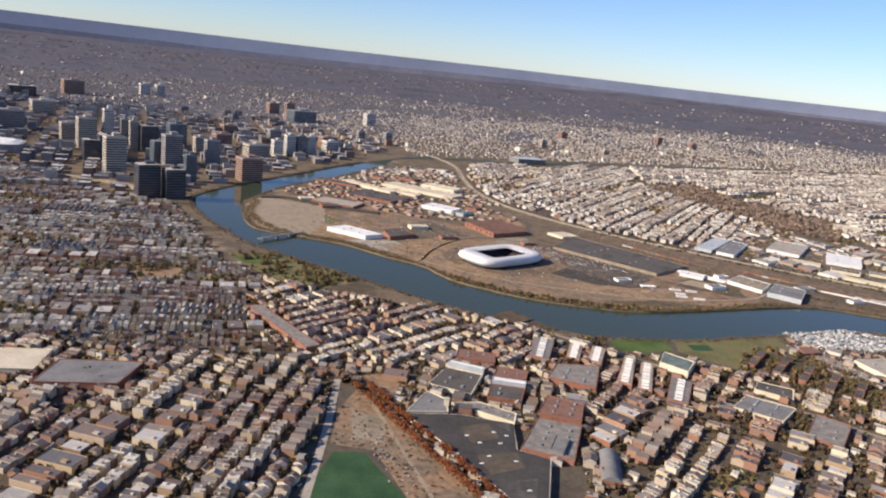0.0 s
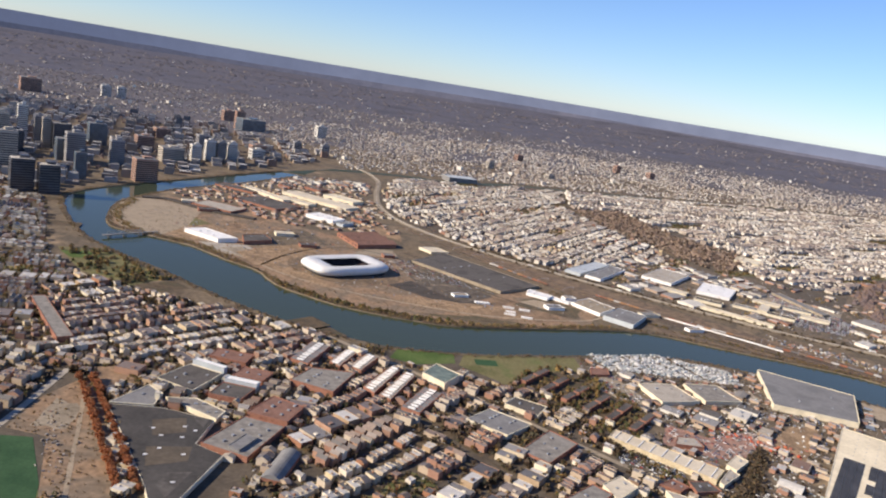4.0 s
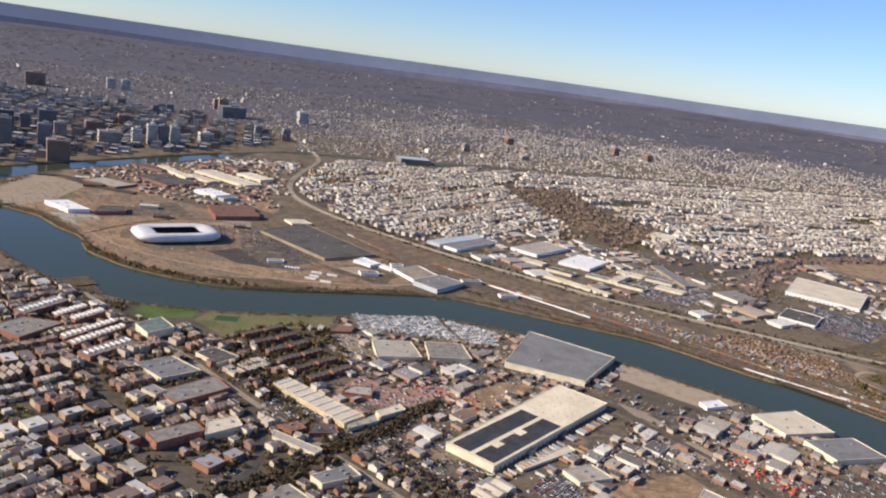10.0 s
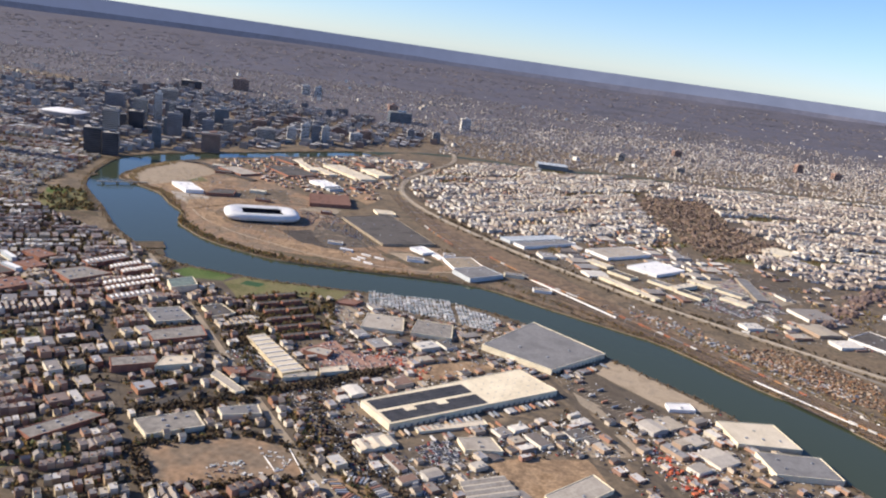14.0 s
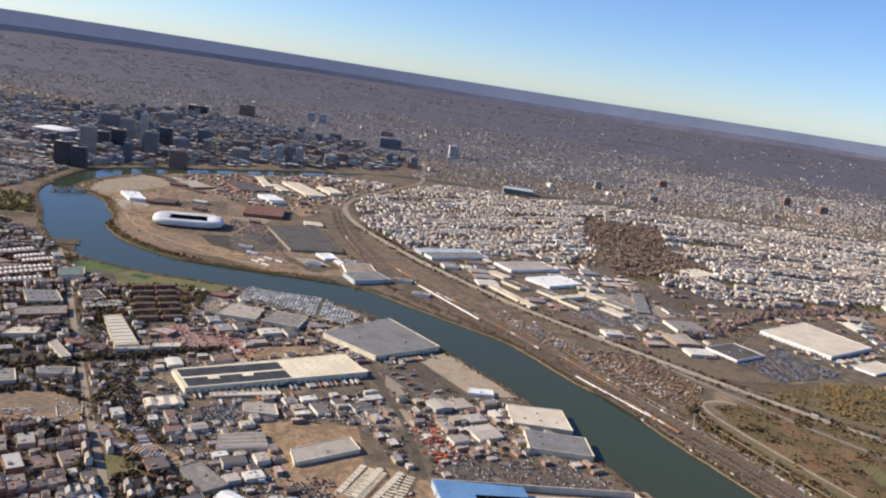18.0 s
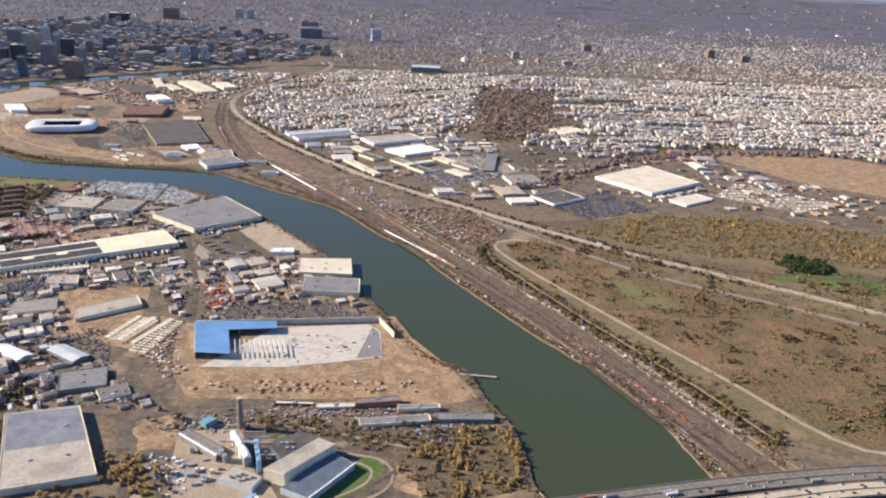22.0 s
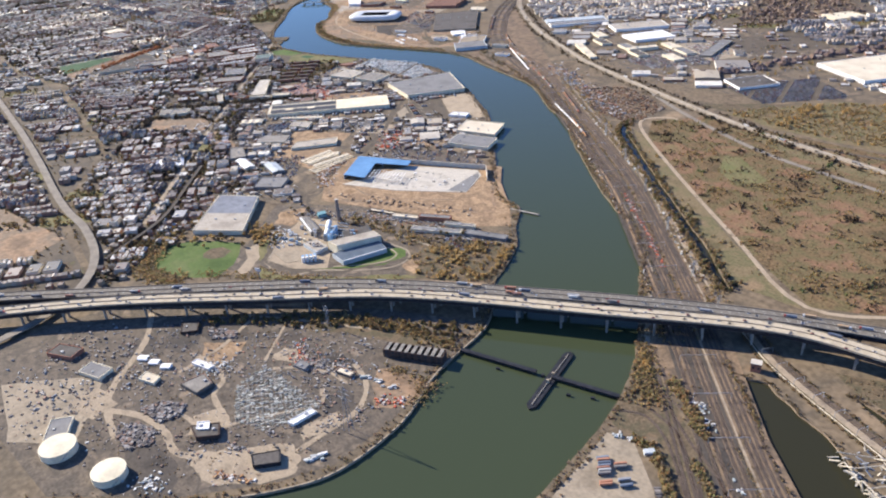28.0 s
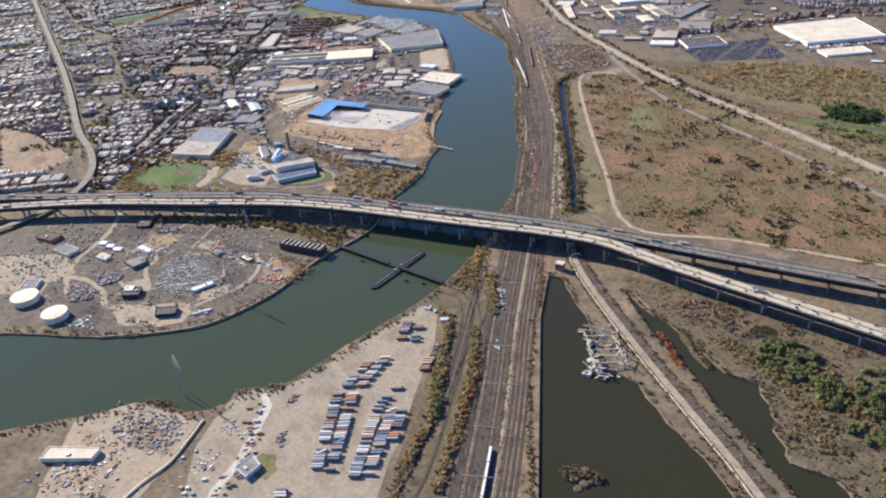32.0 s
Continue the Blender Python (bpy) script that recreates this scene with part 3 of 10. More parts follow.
# the north reach joins the river's upper end
HOLES = [RIVER] + PONDS
outer = [(-5200, -2500), (6000, -2500), (6000, 5600), (-5200, 5600)]
loops = [[Vector((x, y, 0)) for x, y in q] for q in [outer] + HOLES]
flat = [p for q in loops for p in q]
gm = Mesh()
gm.add(flat, [t if (flat[t[1]] - flat[t[0]]).cross(flat[t[2]] - flat[t[0]]).z > 0 else t[::-1] for t in mathutils.geometry.tessellate_polygon(loops)])
ground = solid("ground", gm, M_GROUND, "built-up river plain of grey-brown town ground", "ground", "structure")
for hole, mt, nm, lb in [(RIVER, M_WATER, "river", "dark blue-green tidal river winding between muddy banks"), (PONDS[0], M_POND, "pond", "still dark brown pond beside the railway"), (PONDS[1], M_POND, "pond", "narrow dark brown pond behind the causeway"), (PONDS[2], M_POND, "creek", "narrow dark marsh creek beside the gravel track")]:
    tr = mathutils.geometry.tessellate_polygon([[Vector((x, y, 0)) for x, y in hole]])
    solid(nm, Mesh().add([(x, y, -0.8) for x, y in hole], [t if _ccw(hole, t) else t[::-1] for t in tr]), mt, lb, "water", "structure")
    bk, n = Mesh(), len(hole)
    bk.add([(x, y, 0.0) for x, y in hole] + [(x, y, -1.4) for x, y in hole], [(i, (i + 1) % n, n + (i + 1) % n, n + i) for i in range(n)])
    solid("bank", bk, M_BANK, "steep muddy brown bank at the water's edge", "bank", "structure")
patch("water", NORTH, M_FARWATER, 0.06, "far reach of the river, a thin dark line", "water")
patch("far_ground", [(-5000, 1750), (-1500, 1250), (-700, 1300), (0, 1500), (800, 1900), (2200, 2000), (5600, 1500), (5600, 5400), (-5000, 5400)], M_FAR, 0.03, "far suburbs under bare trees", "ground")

# hills at the end of the plain
def hill(x, y):
    """Height of the hills at a place."""
    r, a = math.hypot(x - 520, y + 20), math.atan2(520 - x, y + 20)
    k = max(0.0, (r - 2700) / 1750)
    return k ** 1.6 * (62 + 14 * noise.noise((a * 3.0, r * 0.002, 1.7)) + 6 * noise.noise((a * 18, r * 0.006, 5.1)))


hm, rows, cols = Mesh(), 12, 120
for i in range(rows):
    for j in range(cols + 1):
        a, r = radians(-78 + 172 * j / cols), 2700 + 1750 * i / (rows - 1)
        x, y = 520 - r * math.sin(a), -20 + r * math.cos(a)
        hm.v.append((x, y, hill(x, y) - 2 * (i == 0)))
for i in range(rows - 1):
    for j in range(cols):
        q = i * (cols + 1) + j
        hm.f.append((q + 1, q, q + cols + 1, q + cols + 2))
        hm.m.append(0)
solid("hills", hm, M_HILL, "low wooded hills rising to the horizon, tinted purple-blue for haze", "hills", "structure")
rm = Mesh()
for j in range(161):
    a = radians(-80 + 176 * j / 160)
    top = np.interp(math.degrees(a), (-25, -10, 0, 15, 30, 40, 52), (130, 129, 134, 137, 146, 155, 166)) + 2.0 * noise.noise((j * 0.05, 0, 0)) + 1.2 * noise.noise((j * 0.3, 3, 0))
    x, y = -4620 * math.sin(a), 4620 * math.cos(a)
    rm.v += [(520 + x, -20 + y, 20.0), (520 + x * 1.01, -20 + y * 1.01, top), (520 + x * 1.06, -20 + y * 1.06, top - 40)]
for j in range(160):
    q = 3 * j
    rm.f += [(q + 3, q, q + 1, q + 4), (q + 4, q + 1, q + 2, q + 5)]
    rm.m += [0, 0]
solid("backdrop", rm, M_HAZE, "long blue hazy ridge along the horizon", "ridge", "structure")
rm = Mesh()
for j in range(221):
    a = radians(-80 + 176 * j / 220)
    top = 74 + np.interp(math.degrees(a), (-25, 0, 30, 52), (0, 2, 10, 24)) + 11.0 * noise.noise((j * 0.045, 7, 0)) + 3.0 * noise.noise((j * 0.3, 5, 0))
    x, y = -4540 * math.sin(a), 4540 * math.cos(a)
    rm.v += [(520 + x, -20 + y, 10.0), (520 + x * 1.01, -20 + y * 1.01, top), (520 + x * 1.02, -20 + y * 1.02, top - 30)]
for j in range(220):
    q = 3 * j
    rm.f += [(q + 3, q, q + 1, q + 4), (q + 4, q + 1, q + 2, q + 5)]
    rm.m += [0, 0]
solid("backdrop", rm, M_MIDHAZE, "long purple-blue hazy ridge before the horizon", "ridge", "structure")

# ---- open ground ----
M_ASPHYARD = mat("worn_asphalt_yard", [(0.12, 0.097, 0.07), (0.18, 0.141, 0.096), (0.092, 0.076, 0.058), (0.22, 0.166, 0.108)], scale=0.05, fine=9, amount=0.4)
M_YARD = mat("cinder_yard", [(0.1, 0.083, 0.066), (0.15, 0.122, 0.093), (0.08, 0.068, 0.055), (0.19, 0.15, 0.11)], scale=0.09, fine=9, amount=0.45)
patch("works_quarter", [(226, 330), (222, 455), (330, 488), (400, 460), (470, 430), (560, 352), (470, 310), (520, 235), (476, 205), (330, 250)], M_ASPHYARD, 0.03, "dark grey yards between works buildings", "yard")
patch("works_quarter", [(160, 735), (290, 650), (500, 594), (575, 606), (700, 680), (900, 712), (980, 830), (640, 890), (560, 800), (430, 826), (330, 815), (270, 690)], M_ASPHYARD, 0.03, "dark grey yards between works buildings", "yard")
patch("brownfield", [(-160, 700), (-148, 645), (-133, 613), (-112, 602), (-62, 590), (-24, 562), (2, 548), (25, 519), (52, 502), (78, 492), (112, 487), (150, 489), (200, 509), (242, 528), (262, 590), (235, 612), (212, 624), (180, 583), (108, 640), (60, 690), (-20, 720), (-60, 760), (-140, 760)], M_BROWN, 0.04, "bare brown building land along the river bend", "land")
patch("sandy_ground", [(-150, 690), (-140, 645), (-120, 615), (-60, 600), (-50, 650), (-100, 700)], M_DIRT, 0.08, "raw sandy building plot", "land")
patch("rail_land", [(149, 722), (200, 660), (266, 600), (300, 548), (345, 538), (432, 519), (489, 486), (553, 448), (606, 411), (643, 387), (687, 362), (714, 337), (738, 312), (768, 272), (812, 254), (851, 222), (884, 195), (925, 160), (960, 172), (925, 197), (836, 263), (800, 296), (767, 327), (708, 366), (646, 411), (594, 447), (513, 496), (408, 566), (300, 640), (160, 735)], M_BALLAST, 0.05, "brown ballast of a wide railway yard", "railway land")
MEADOW = [(572, 512), (590, 485), (655, 438), (733, 388), (797, 356), (850, 392), (905, 424), (1150, 560), (1150, 640), (850, 610), (730, 560), (640, 548), (600, 550)]
patch("meadow", MEADOW, M_MEADOW, 0.05, "wide brown marsh meadow with scattered scrub", "meadow")
patch("reed_bed", [(842, 312), (866, 308), (889, 309), (914, 303), (927, 308), (942, 298), (952, 290), (963, 283), (977, 289), (990, 287), (1100, 260), (1150, 420), (1000, 400), (945, 362), (880, 345), (830, 318)], M_REED, 0.05, "tan reed bed between the ponds and the highway", "meadow")
patch("grass", [(690, 452), (700, 470), (665, 492), (655, 488), (668, 462)], M_ROUGHGRASS, 0.09, "green patch in the brown meadow", "grass")
patch("grass", [(745, 545), (790, 552), (845, 560), (842, 590), (800, 585), (760, 570)], M_GRASS, 0.09, "mown green verge within a ramp loop", "grass")
patch("grass", [(860, 520), (900, 530), (905, 560), (870, 556), (848, 540)], M_GRASS, 0.09, "mown green verge within a ramp loop", "grass")
patch("bare_mound", [(640, 905), (760, 830), (900, 820), (1000, 850), (950, 960), (760, 980)], M_DIRT, 0.06, "pale capped landfill mound", "land")
patch("park", [(-134, 524), (-105, 536), (-44, 490), (-60, 459), (-96, 478)], M_ROUGHGRASS, 0.06, "riverside park lawns under trees", "park")
patch("sports_pitch", [(-128, 515), (-112, 525), (-98, 513), (-114, 503)], M_GRASS, 0.1, "green ball field in the park", "pitch")
patch("sports_pitch", [(113, 424), (146, 431), (147, 416), (125, 405), (110, 409)], M_GRASS, 0.08, "green playing field beside the river", "pitch")
patch("park", [(152, 433), (200, 450), (222, 458), (224, 436), (192, 421), (175, 394), (168, 401), (149, 414)], M_ROUGHGRASS, 0.06, "riverside lawn with a small court", "park")
patch("court", [(158, 428), (171, 431), (172, 422), (159, 419)], M_TURF, 0.1, "dark green ball court with pale lines", "pitch")
patch("sports_pitch", [(-30, 210), (-30, 238), (-25, 264), (-14, 266), (4, 236), (16, 205)], M_TURF, 0.08, "dark green sports pitch", "pitch")
patch("old_rail_land", [(-22, 322), (-14, 324), (28, 252), (40, 205), (18, 205), (-10, 268), (-27, 270), (-28, 300)], M_BROWN, 0.05, "bare brown strip beside the red trees", "land")
FIELD = [(511, 147), (516, 159), (527, 171), (540, 181), (552, 175), (562, 167), (569, 154), (561, 144), (551, 137), (542, 132), (530, 132), (518, 138)]
patch("sports_pitch", FIELD, M_GRASS, 0.08, "worn green school ball field", "pitch")
patch("infield", [(537, 159), (534, 165), (537, 171), (545, 173), (550, 166), (547, 160), (542, 157)], M_REED, 0.12, "bare brown infield of the ball field", "pitch")
SITE = [(468, 300), (558, 366), (576, 348), (606, 312), (620, 325), (600, 296), (518, 248), (497, 262)]
patch("building_site", [(466, 302), (560, 368), (580, 350), (612, 330), (634, 312), (620, 296), (598, 290), (520, 247), (497, 262)], M_DIRT, 0.06, "rutted orange-brown building site", "land")
patch("yard", [(378, 300), (420, 330), (450, 290), (425, 258)], M_DIRT, 0.06, "reddish bare works yard", "yard")
patch("yard", [(388, 402), (399, 433), (447, 409), (428, 384)], M_ASPH, 0.06, "asphalt lorry yard between warehouses", "yard")
patch("yard", [(404, 462), (470, 428), (449, 409), (401, 434)], M_TRACK, 0.07, "pale gravel yard beside the river", "yard")
patch("industrial_yard", [(560, 105), (600, 145), (660, 205), (700, 232), (716, 205), (716, 196), (733, 162), (740, 131), (734, 110), (718, 80), (684, 40), (560, 20)], M_YARD, 0.04, "worn grey-brown works yard inside the river bend", "yard")
LOT = [(794, 221), (805, 224), (825, 211), (840, 197), (854, 184), (868, 173), (880, 160), (895, 147), (920, 115), (880, 75), (828, 99), (816, 110), (809, 118), (806, 128), (814, 142), (807, 172), (799, 203)]
patch("truck_park", LOT, M_LOTC, 0.06, "wide pale concrete truck park", "paving")
patch("car_park", [(555, 620), (610, 600), (650, 660), (600, 690)], M_ASPH, 0.06, "large asphalt car park full of cars", "paving")
patch("car_park", [(455, 745), (520, 720), (560, 790), (500, 830)], M_ASPH, 0.06, "asphalt lot around a low shop", "paving")
LOT_BIG = [(109, 640), (136, 691), (216, 622), (182, 584)]

for q, mt, lb in (([(-60, 600), (-30, 575), (-5, 590), (-24, 612)], M_PALE, "pale rubble ground by the river"), ([(-22, 660), (8, 640), (40, 660), (14, 692)], M_ASPHYARD, "worn asphalt lot behind the stadium"), ([(100, 612), (128, 632), (180, 582), (160, 560)], M_ASPHYARD, "worn asphalt lot beside the stadium"), ([(-130, 730), (-100, 700), (-60, 720), (-80, 760)], M_ASPHYARD, "dark asphalt lot on the peninsula"),
                  ([(95, 520), (160, 512), (205, 528), (190, 548), (120, 540)], M_DIRT, "bare sandy plot on the river bend"), ([(262, 590), (300, 560), (345, 540), (350, 548), (300, 600), (260, 620)], M_ASPHYARD, "worn yard by the riverside works")):
    patch("lot", q, mt, 0.09, lb, "lot")

patch("lot", [(272, 226), (302, 259), (323, 244), (290, 210)], M_DIRT, 0.08, "bare brown lot behind a fence", "lot")
patch("plant_land", [(505, 222), (545, 262), (600, 262), (640, 232), (596, 176), (560, 160), (540, 188), (512, 214)], M_YARD, 0.035, "worn brown ground round the power plant", "land")
patch("footpath", [(549, 180), (548, 188), (556, 188), (563, 184), (570, 176), (579, 168), (573, 163), (561, 176)], M_SAND, 0.09, "pale sandy strip beside the ball field", "land")

# ---- roads and railways ----
def road(name, line, w, material, z, label, thick=0.0, category="road"):
    return solid(name, band(smooth(line, 5), w, z, thick), material, label, category, "structure")


I280 = [(-110, 1400), (-30, 1250), (30, 1120), (44, 980), (58, 890), (92, 812), (161, 741), (269, 671), (366, 624), (417, 602), (515, 573), (600, 552), (660, 540), (735, 532), (840, 517), (1000, 490), (1250, 450)]
ROAD2 = [(520, 568), (589, 537), (676, 509), (759, 502), (857, 489), (1000, 462), (1250, 420)]
ROAD3 = [(600, 549), (650, 540), (718, 548), (790, 572), (850, 602), (1000, 690)]
TRACK_ROAD = [(585, 526), (575, 524), (566, 508), (584, 487), (653, 440), (731, 391), (795, 355), (840, 387), (901, 424), (1020, 492), (1200, 580)]
AVENUE = [(72, 428), (144, 379), (214, 327), (308, 259), (400, 195), (470, 146)]
STREET2 = [(120, 345), (151, 311), (201, 265), (254, 220), (300, 180), (360, 130)]
WEST_ROAD = [(-32, 330), (-30, 280), (-30, 200)]
LEFTWAY = [(-700, 160), (-300, 140), (199, 125), (390, 113), (452, 114), (498, 108), (530, 92), (552, 64), (560, 20), (560, -60)]
OLDRAIL = [(505, 112), (474, 156), (433, 188), (402, 211)]
SIDING = [(366, 253), (351, 258), (339, 264), (318, 278), (297, 295), (287, 313), (286, 329), (292, 344), (302, 362)]
CUTTING = [(232, 246), (248, 264), (259, 285), (272, 304), (287, 330), (301, 355)]
SITE_ROAD = [(420, 330), (462, 292), (490, 258), (520, 238), (560, 262), (600, 290)]
WORKS_ROAD = [(375, 412), (410, 375), (440, 345), (470, 308)]
road("highway", I280, 7.0, M_LOTC, 0.5, "pale concrete divided highway on a low bank", 0.8)
road("road", ROAD2, 4.0, M_ROADC, 0.2, "pale two-lane road along the meadow", 0.3)
road("road", ROAD3, 3.4, M_ASPH, 0.2, "grey asphalt road towards the warehouse", 0.3)
road("gravel_road", TRACK_ROAD, 2.6, M_TRACK, 0.14, "pale gravel track round the meadow")
road("avenue", AVENUE, 3.4, M_LOTC, 0.1, "pale straight avenue through the town")
road("street", STREET2, 3.6, M_ASPH, 0.1, "grey straight street")
road("street", WEST_ROAD, 3.0, M_PALE, 0.1, "pale street beside the pitch")
road("street", SITE_ROAD, 2.2, M_ASPHYARD, 0.1, "dusty worn works road")
road("street", WORKS_ROAD, 3.4, M_ASPH, 0.1, "grey works street")
road("elevated_road", LEFTWAY, 5.0, M_ROADC, 2.2, "pale concrete elevated road", 0.5)
road("old_railway", OLDRAIL, 2.4, M_CINDER, 1.9, "dark disused railway viaduct", 1.9, "railway")
road("old_siding", SIDING, 2.2, M_CINDER, 0.12, "dark overgrown railway curve between works", 0.0, "railway")
road("old_siding", CUTTING, 2.0, M_CINDER, 0.15, "dark overgrown railway line behind the works", 0.0, "railway")
road("street", [(330, 246.6), (340.8, 238.7), (352.5, 236), (364.4, 237.5), (376.2, 241), (384, 252)], 1.8, M_LOTC, 0.13, "pale street curving past a lorry yard")
road("ring_path", [(800, 566), (820, 560), (842, 566), (846, 582), (830, 592), (808, 586), (800, 566)], 2.0, M_ASPH, 0.16, "grey ramp loop round a grove")
road("ring_path", [(852, 520), (880, 516), (912, 530), (912, 558), (884, 566), (856, 552), (848, 534), (852, 520)], 2.0, M_ASPH, 0.16, "grey ramp loop round a lawn")

road("dirt_road", [(-70, 590), (-20, 575), (20, 545), (60, 528), (110, 520), (170, 520), (240, 545), (270, 580)], 2.0, M_TRACK, 0.12, "pale dirt road along the river bend")
road("dirt_road", [(0, 560), (10, 600), (30, 640), (60, 660), (110, 640), (180, 575), (240, 550)], 2.0, M_ASPH, 0.13, "grey access road round the stadium")

# stripes and a middle barrier on the highway
def offset(line, k):
    left, right = sides(line, 2 * abs(k))
    return left if k > 0 else right


hw = smooth(I280, 5)
solid("median_barrier", band(hw, 0.35, 0.85, 0.4), M_CONC, "pale concrete median barrier", "barrier", "structure")
RAIL_MAIN = [(90, 800), (150, 722), (215, 655), (290, 596), (408, 543), (513, 480), (594, 431), (646, 397), (700, 355), (752, 314), (790, 282), (835, 244), (880, 208), (930, 165), (1010, 92)]
rl = smooth(RAIL_MAIN, 6)


def track(line, k, name="railway_track"):
    """One railway track: a bed of sleepers and two rails."""
    c = offset(line, k) if k else [(x, y, 0) for x, y in line]
    m = Mesh()
    band(c, 1.25, 0.14, 0.08, 0, m)
    for s in (0.32, -0.32):
        band(offset(c, s), 0.09, 0.24, 0.1, 1, m)
    return solid(name, m, [M_DARKBED, M_RAIL], "railway track of rusty rails on dark sleepers", "railway track", "structure")


M_DARKBED = mat("sleeper_bed", [(0.075, 0.06, 0.05), (0.1, 0.08, 0.064), (0.06, 0.05, 0.042)], scale=0.15, fine=10, amount=0.4)
for k in (-8.0, -5.4, -1.0, 1.0, 6.2, 8.2, 10.3, 12.4):
    track(rl, k)
CAUSEWAY = [(790, 318), (818, 303), (879, 284), (925, 272), (966, 261), (1030, 238), (1100, 200)]
cs = smooth(CAUSEWAY, 6)
solid("causeway", band(cs, 8.8, 0.5, 1.6), M_REED, "pale earth causeway between two ponds", "embankment", "structure")
solid("causeway_path", band(offset(cs, -0.8), 3.0, 0.56, 0.08), M_SAND, "bare sandy strip along the causeway", "path", "structure")
track([(p[0], p[1]) for p in offset(cs, 2.9)], 0).location.z = 0.5
track([(p[0], p[1]) for p in offset(cs, 1.3)], 0).location.z = 0.5
solid("pipeline", band(offset(cs, -3.4), 0.3, 0.85, 0.3), M_TANROOF, "yellow pipe laid along the causeway edge", "pipe", "")
RAIL_B = [(781, 268), (800, 250), (818, 234), (859, 198), (881, 172), (900, 148), (930, 100)]
for k in (-1.4, 0.8):
    track(smooth(RAIL_B, 6), k)
track(smooth([(772, 268), (790, 256), (806, 252), (822, 240), (833, 226), (850, 208)], 6), 0)
RAIL_YARD = [(716, 338), (690, 362), (650, 390), (600, 418), (540, 458), (480, 496), (432, 520), (350, 545)]
for k in (1.0, 3.2, 5.4):
    track(smooth(RAIL_YARD, 6), -k)

# ---- the highway bridge: two decks on piers ----
FRONT = [(470, -70, 8), (522, 22, 8), (569, 95, 9), (618, 156, 9), (666, 212, 9), (740, 270, 9.5), (803, 317, 9.5), (853, 334, 9), (941, 364, 8.5), (1060, 402, 8), (1250, 462, 8)]
REAR = [(450, -50, 4), (504, 38, 4.5), (554, 101, 5.5), (598, 153, 7), (649, 207, 9), (717, 265, 9.5), (786, 317, 9.5), (838, 348, 9), (919, 397, 8.5), (1020, 462, 8), (1160, 560, 6)]
front_line, rear_line = smooth(FRONT, 6), smooth(REAR, 6)
for nm, ln, w, mt, lb in (("highway_bridge", front_line, 8.2, M_DECK, "pale concrete highway bridge on tall piers, full of traffic"), ("highway_bridge", rear_line, 8.6, M_REARDECK, "grey asphalt highway bridge on piers, full of traffic")):
    br = thing(nm, lb, "bridge")
    part("deck", band(ln, w, 0.0, 0.35), mt, br, "worn roadway slab")
    part("girder", band(ln, w * 0.95, -0.35, 2.2), M_STEEL, br, "dark steel girders under the roadway")
    for s in (w / 2 - 0.12, -w / 2 + 0.12, 0.0):
        part("parapet", band(offset(ln, s) if s else ln, 0.24, 0.38, 0.38), M_ROADC, br)
    for s in (-2.6, -1.3, 1.3, 2.6):
        dash = Mesh()
        for p, a in along(offset(ln, s), 4.0):
            dash.box(p.x, p.y, p.z + 0.01, 1.2, 0.07, 0.02, a)
        tagged(part("lane_marking", dash, M_PAINT, br), kind="stuff")
    for p, a in along(ln, 21.0, 4.0):
        if abs(p.x) > 1150 or p.y < -60:
            continue
        pier = Mesh()
        c, s = math.cos(a + 1.5708), math.sin(a + 1.5708)
        for k in (-2.6, 2.6):
            pier.box(p.x + c * k, p.y + s * k, -1.6, 0.9, 0.9, p.z + 0.5, a)
        pier.box(p.x, p.y, p.z - 3.1, 1.0, w * 0.85, 0.6, a)
        part("pier", pier, M_PIER, br)

# ---- keep-out for houses ----
KEEP_OFF = [RIVER, NORTH] + PONDS
LINES = [(I280, 7), (ROAD2, 6), (ROAD3, 5), (TRACK_ROAD, 5), (AVENUE, 2.6), (STREET2, 2.4), (LEFTWAY, 5), (OLDRAIL, 3), (SIDING, 2.6), (CUTTING, 4.2), (RAIL_MAIN, 24), (FRONT, 14), (REAR, 14), (SITE_ROAD, 3), (WORKS_ROAD, 4), (WEST_ROAD, 2.6), (LEFT_BANK, 4), (RIGHT_BANK, 5)]


def free(P, margin=0.0):
    """Which points keep clear of water, roads and large sites."""
    ok = np.ones(len(P), bool)
    for poly in KEEP_OFF:
        xs, ys = [p[0] for p in poly], [p[1] for p in poly]
        i = np.nonzero(ok & (P[:, 0] > min(xs)) & (P[:, 0] < max(xs)) & (P[:, 1] > min(ys)) & (P[:, 1] < max(ys)))[0]
        if len(i):
            ok[i[inside(P[i], poly)]] = False
    for ln, w in LINES:
        xs, ys, w = [p[0] for p in ln], [p[1] for p in ln], w + margin
        i = np.nonzero(ok & (P[:, 0] > min(xs) - w) & (P[:, 0] < max(xs) + w) & (P[:, 1] > min(ys) - w) & (P[:, 1] < max(ys) + w))[0]
        if len(i):
            ok[i[off_line(P[i], ln) <= w]] = False
    return ok

# ---- large buildings ----
def rect(a, b, c):
    """The fourth corner of a parallelogram a, b, c."""
    return [a, b, c, (a[0] + c[0] - b[0], a[1] + c[1] - b[1])]


def inset(poly, k):
    cx, cy = sum(p[0] for p in poly) / len(poly), sum(p[1] for p in poly) / len(poly)
    out = []
    for x, y in poly:
        d = math.hypot(x - cx, y - cy)
        out.append((cx + (x - cx) * (1 - k / d), cy + (y - cy) * (1 - k / d)))
    return out


